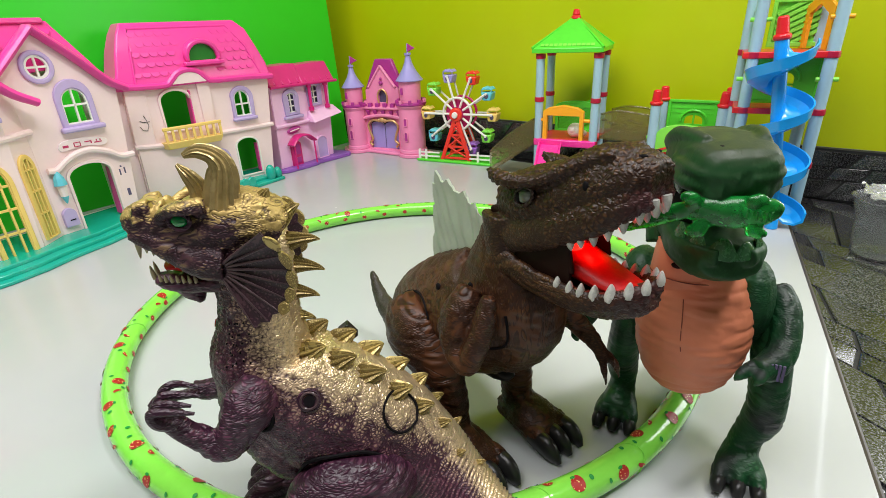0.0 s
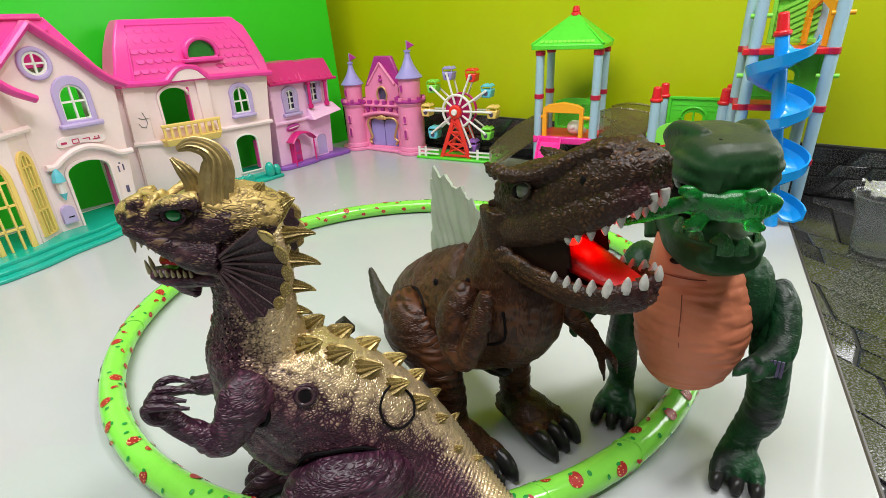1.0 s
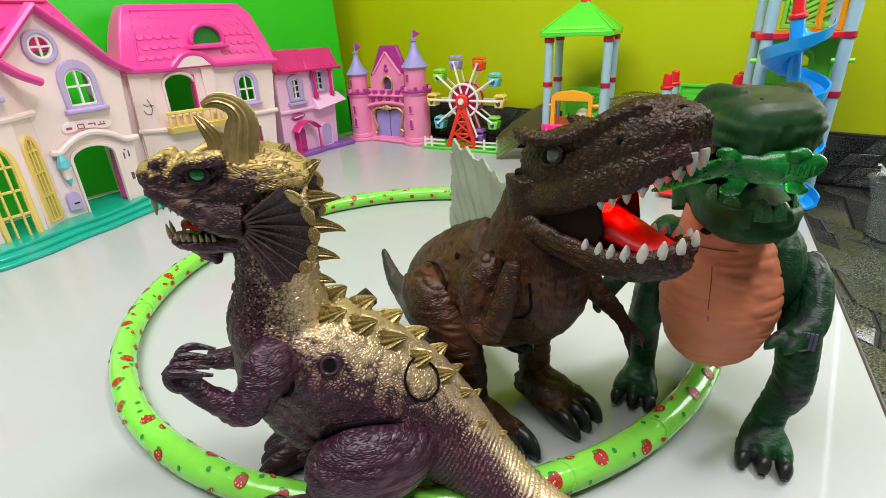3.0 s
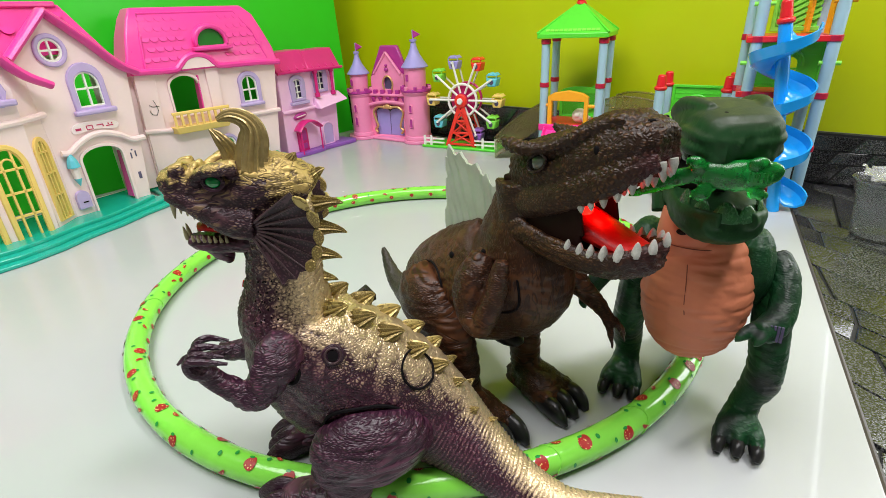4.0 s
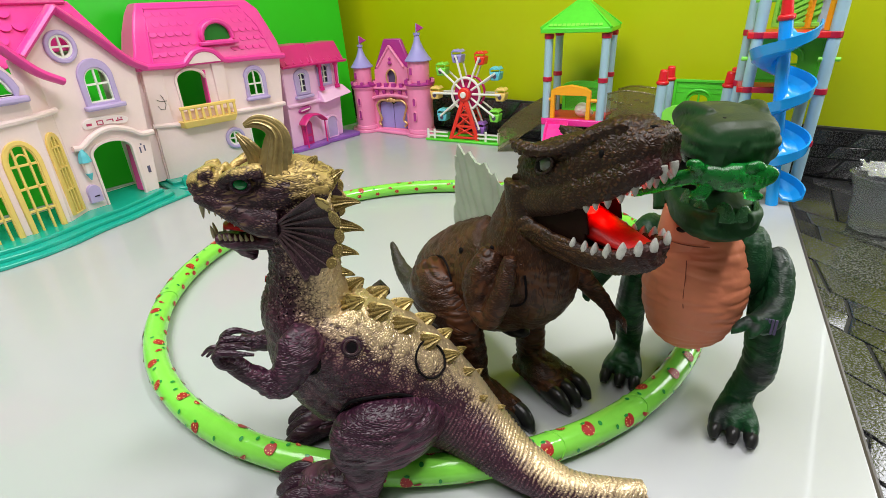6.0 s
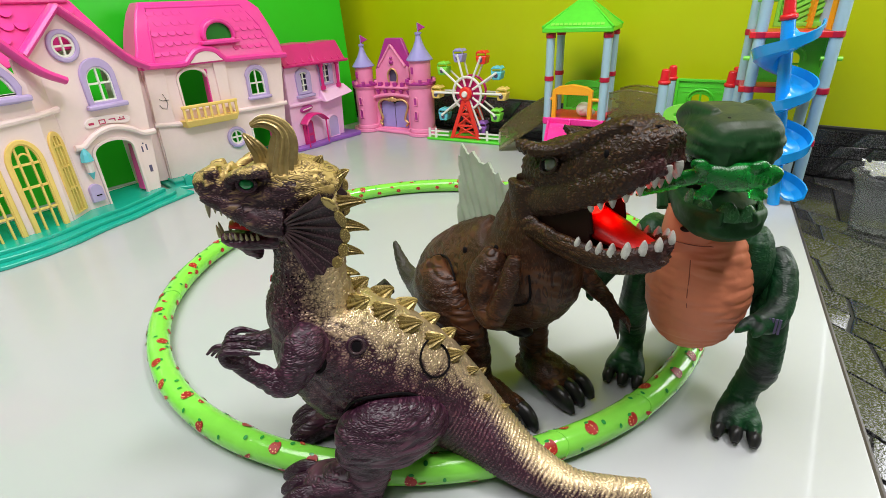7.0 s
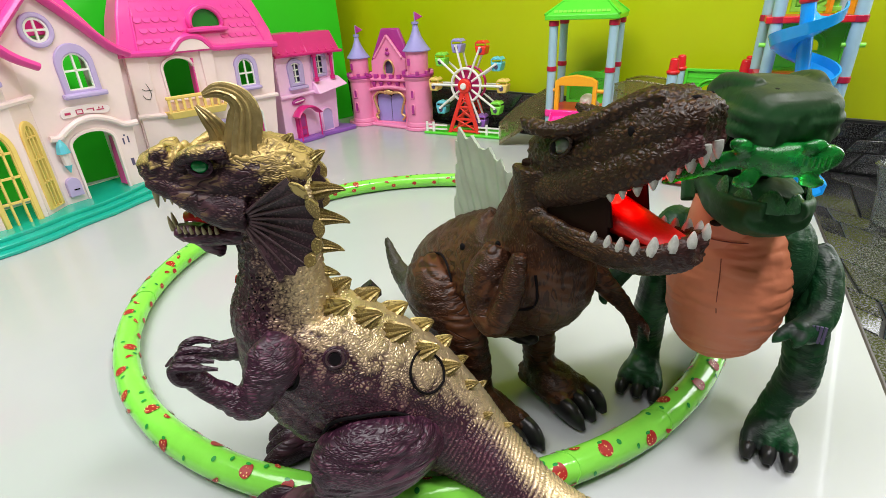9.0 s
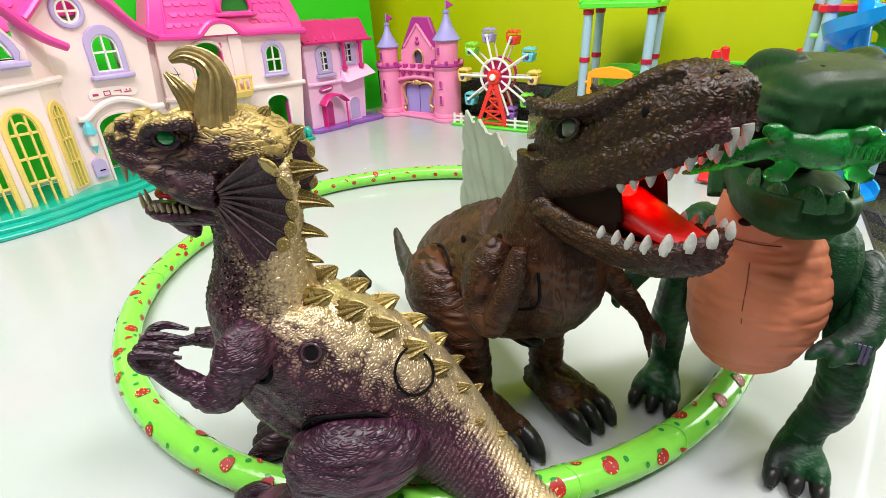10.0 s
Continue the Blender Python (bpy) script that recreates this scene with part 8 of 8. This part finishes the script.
        for k in (-1, 1):
            sweep(bm, [(x - 0.002, y + k * 0.004, z, 0.005, 0.005), (x + 0.006, y - 0.004 * s + k * 0.006, z - 0.003, 0.0040, 0.0040), (x + 0.007, y - 0.007 * s + k * 0.006, z - 0.008, 0.001, 0.001)], 8)
        # arm takes the greyer second colour on faces that point up
        ar = skin_part("arm", fused(bm, "arm", M["gskin"], 0.0015, 3, [("fold", 0.0007, (90, 90, 120), None)], lambda co, nr: np.clip(nr[:, 2] * 0.9 - 0.1, 0, 1)), H)
        if s > 0:
            for k in range(6):
                part("forearm_rib", rod(B(), (0.0375, 0.0415 + 0.0024 * k, 0.117), (0.0360, 0.0415 + 0.0024 * k, 0.129), 0.0010, seg=6), M["grape"], ar, "violet grey forearm rib")
    return H


green_dino()


# ---- clear green lizard across the jaws ----
def lizard():
    H = thing("toy_lizard", pose(0.3520, -0.1285, 0.2385, 0, 0, 10) @ Matrix.Diagonal((1.14, 1, 1.0, 1)), "see-through green plastic lizard held across the open jaws", "toy lizard")
    bm = sweep(B(), [(-0.036, 0.0, -0.018, 0.0010, 0.0012), (-0.029, 0, -0.0135, 0.0025, 0.0030), (-0.020, 0, -0.0080, 0.0036, 0.0046), (-0.009, 0, -0.0015, 0.0042, 0.0052), (0.001, 0, 0.0010, 0.0052, 0.0072), (0.012, 0, 0.0010, 0.0062, 0.0092), (0.022, 0, 0.0030, 0.0062, 0.0085), (0.029, 0, 0.0045, 0.0050, 0.0070), (0.034, 0, 0.0040, 0.0022, 0.0034)], 16)
    for x, z, dx in ((-0.003, 0.0085, -0.001), (0.003, -0.0105, -0.002), (0.021, 0.0100, 0.001), (0.023, -0.0075, 0.001)):
        sweep(bm, [(x, -0.002, z * 0.4, 0.003, 0.0036), (x + dx, -0.004, z * 0.85, 0.003, 0.0040), (x + 2 * dx, -0.004, z * 1.15, 0.0026, 0.0052), (x + 2 * dx, -0.004, z * 1.40, 0.001, 0.002)], 10)
    skin_part("body", fused(bm, "body", M["gem"], 0.0010, 3, [("fold", 0.0005, (120, 120, 120), None)]), H)
    for k in range(6):
        part("comb", rod(B(), (0.020 + k * 0.0019, -0.0066, 0.0005), (0.020 + k * 0.0019, -0.0072, 0.0060), 0.0006, seg=6), M["gem"], H)
    return H


lizard()


# ---- clear tub with crumpled film on the counter ----
def film_tub():
    H = thing("plastic_tub", pose(0.487, 0.512, -0.0078) @ Matrix.Diagonal((1.0, 1.0, 1.22, 1)), "clear plastic tub with crumpled film on the stone counter", "tub")
    bm = B()
    prof = [(0.030, 0.0), (0.033, 0.002), (0.038, 0.045), (0.046, 0.070), (0.050, 0.074), (0.0485, 0.075), (0.0445, 0.071), (0.036, 0.045), (0.031, 0.004), (0.001, 0.003)]
    n = 28
    rings = [[bm.verts.new(((r + 0.0015 * math.sin(k * 5)) * math.cos(2 * math.pi * k / n), (r + 0.0015 * math.cos(k * 3)) * math.sin(2 * math.pi * k / n), z)) for k in range(n)] for r, z in prof]
    for a, b in zip(rings, rings[1:]):
        for k in range(n):
            bm.faces.new((a[k], a[(k + 1) % n], b[(k + 1) % n], b[k]))
    bm.faces.new(rings[0][::-1])
    part("tub_wall", bm, M["clear"], H)
    bm = B()
    m = 22
    g = [[bm.verts.new((0.0042 * (i - m / 2), 0.0042 * (j - m / 2), 0.076 + 0.010 * noise.noise(Vector((i * 0.31, j * 0.31, 4))) + 0.012 * (abs(i - m / 2) / m))) for j in range(m)] for i in range(m)]
    for i in range(m - 1):
        for j in range(m - 1):
            if math.hypot(i - m / 2, j - m / 2) < m * 0.46 + noise.noise(Vector((i * 0.5, j * 0.5, 1))):
                bm.faces.new((g[i][j], g[i + 1][j], g[i + 1][j + 1], g[i][j + 1]))
    bmesh.ops.delete(bm, geom=[v for v in bm.verts if not v.link_faces], context="VERTS")
    ext = bmesh.ops.extrude_face_region(bm, geom=list(bm.faces))
    bmesh.ops.translate(bm, vec=(0, 0, 0.0008), verts=[v for v in ext["geom"] if isinstance(v, bmesh.types.BMVert)])
    part("film_sheet", bm, M["film"], H, "crumpled clear film")
    return H


film_tub()


# ---- stone slabs of counter and backsplash ----
def clip_poly(poly, a, b):
    """Keep the part of a convex polygon nearer to a than to b."""
    mid, nrm = (a + b) / 2, b - a
    out = []
    for i in range(len(poly)):
        p, q = poly[i], poly[(i + 1) % len(poly)]
        dp, dq = (p - mid) @ nrm, (q - mid) @ nrm
        if dp <= 0:
            out.append(p)
        if dp * dq < 0:
            out.append(p + (q - p) * (dp / (dp - dq)))
    return out


def slab_cells(x0, x1, y0, y1, along, gap, across, length, seed, wobble):
    """Slate strips: the field cut by uneven long joints, and each strip by slanting cross joints."""
    rng = np.random.RandomState(seed)
    field = [np.array(c) for c in ((x0, y0), (x1, y0), (x1, y1), (x0, y1))]
    mid = np.mean(field, axis=0)
    reach = np.hypot(x1 - x0, y1 - y0) / 2

    def sliced(poly, deg, step, spread):
        run = -reach + rng.uniform(0, step)
        while run < reach and len(poly) >= 3:
            a = radians(deg + rng.uniform(-spread, spread) + 90)
            n = np.array((math.cos(a), math.sin(a)))
            n0 = np.array((math.cos(radians(deg + 90)), math.sin(radians(deg + 90))))
            p = mid + n0 * run
            yield clip_poly(poly, p - n, p + n)
            poly = clip_poly(poly, p + n, p - n)
            run += step * rng.uniform(0.65, 1.4)
        yield poly

    for strip in sliced(field, along, gap, wobble):
        if len(strip) >= 3:
            for cell in sliced(strip, across + rng.uniform(-12, 12), length * rng.uniform(0.7, 1.3), wobble * 1.5):
                if len(cell) >= 3:
                    yield cell


def stones(parent, cells, depth, to3):
    for poly in cells:
        c = np.mean(poly, axis=0)
        span = min(np.ptp([p[0] for p in poly]), np.ptp([p[1] for p in poly]))
        if span < 0.008:
            continue
        shr = lambda p, k: c + (p - c) * (1 - k / max(1e-3, np.hypot(*(p - c))))
        low, mid, top = ([shr(p, k) for p in poly] for k in (0.0020, 0.0024, 0.0042))
        bm = B()
        L0, L1, L2 = ([bm.verts.new(to3(p[0] - c[0], p[1] - c[1], z)) for p in ps] for ps, z in ((low, 0.0), (mid, depth * 0.6), (top, depth)))
        n = len(poly)
        bm.faces.new(L2)
        for a, b in ((L0, L1), (L1, L2)):
            for i in range(n):
                bm.faces.new((a[i], a[(i + 1) % n], b[(i + 1) % n], b[i]))
        ob = new("stone_slab", finish(bm, "stone_slab", M["stone"]))
        ob.parent = parent
        yield ob, c


for ob, c in stones(counter, slab_cells(0.26, 1.06, -0.50, 0.764, -28, 0.052, -74, 0.066, 5, 7), 0.0026, lambda x, y, z: (x, y, z)):
    ob.location = (c[0], c[1], -0.0100)
backsplash = structure("backsplash", box(B(), (0.2, 0.7735, 0.042), (3.4, 0.012, 0.101)), M["grout"], "black stone-look backsplash strip under the lime wall", "backsplash", 0.001)
for ob, c in stones(backsplash, slab_cells(-0.62, 0.95, -0.006, 0.091, 0, 0.031, 55, 0.062, 3, 2), 0.0018, lambda x, y, z: (x, -z, y)):
    ob.location = (c[0], 0.7676, c[1])
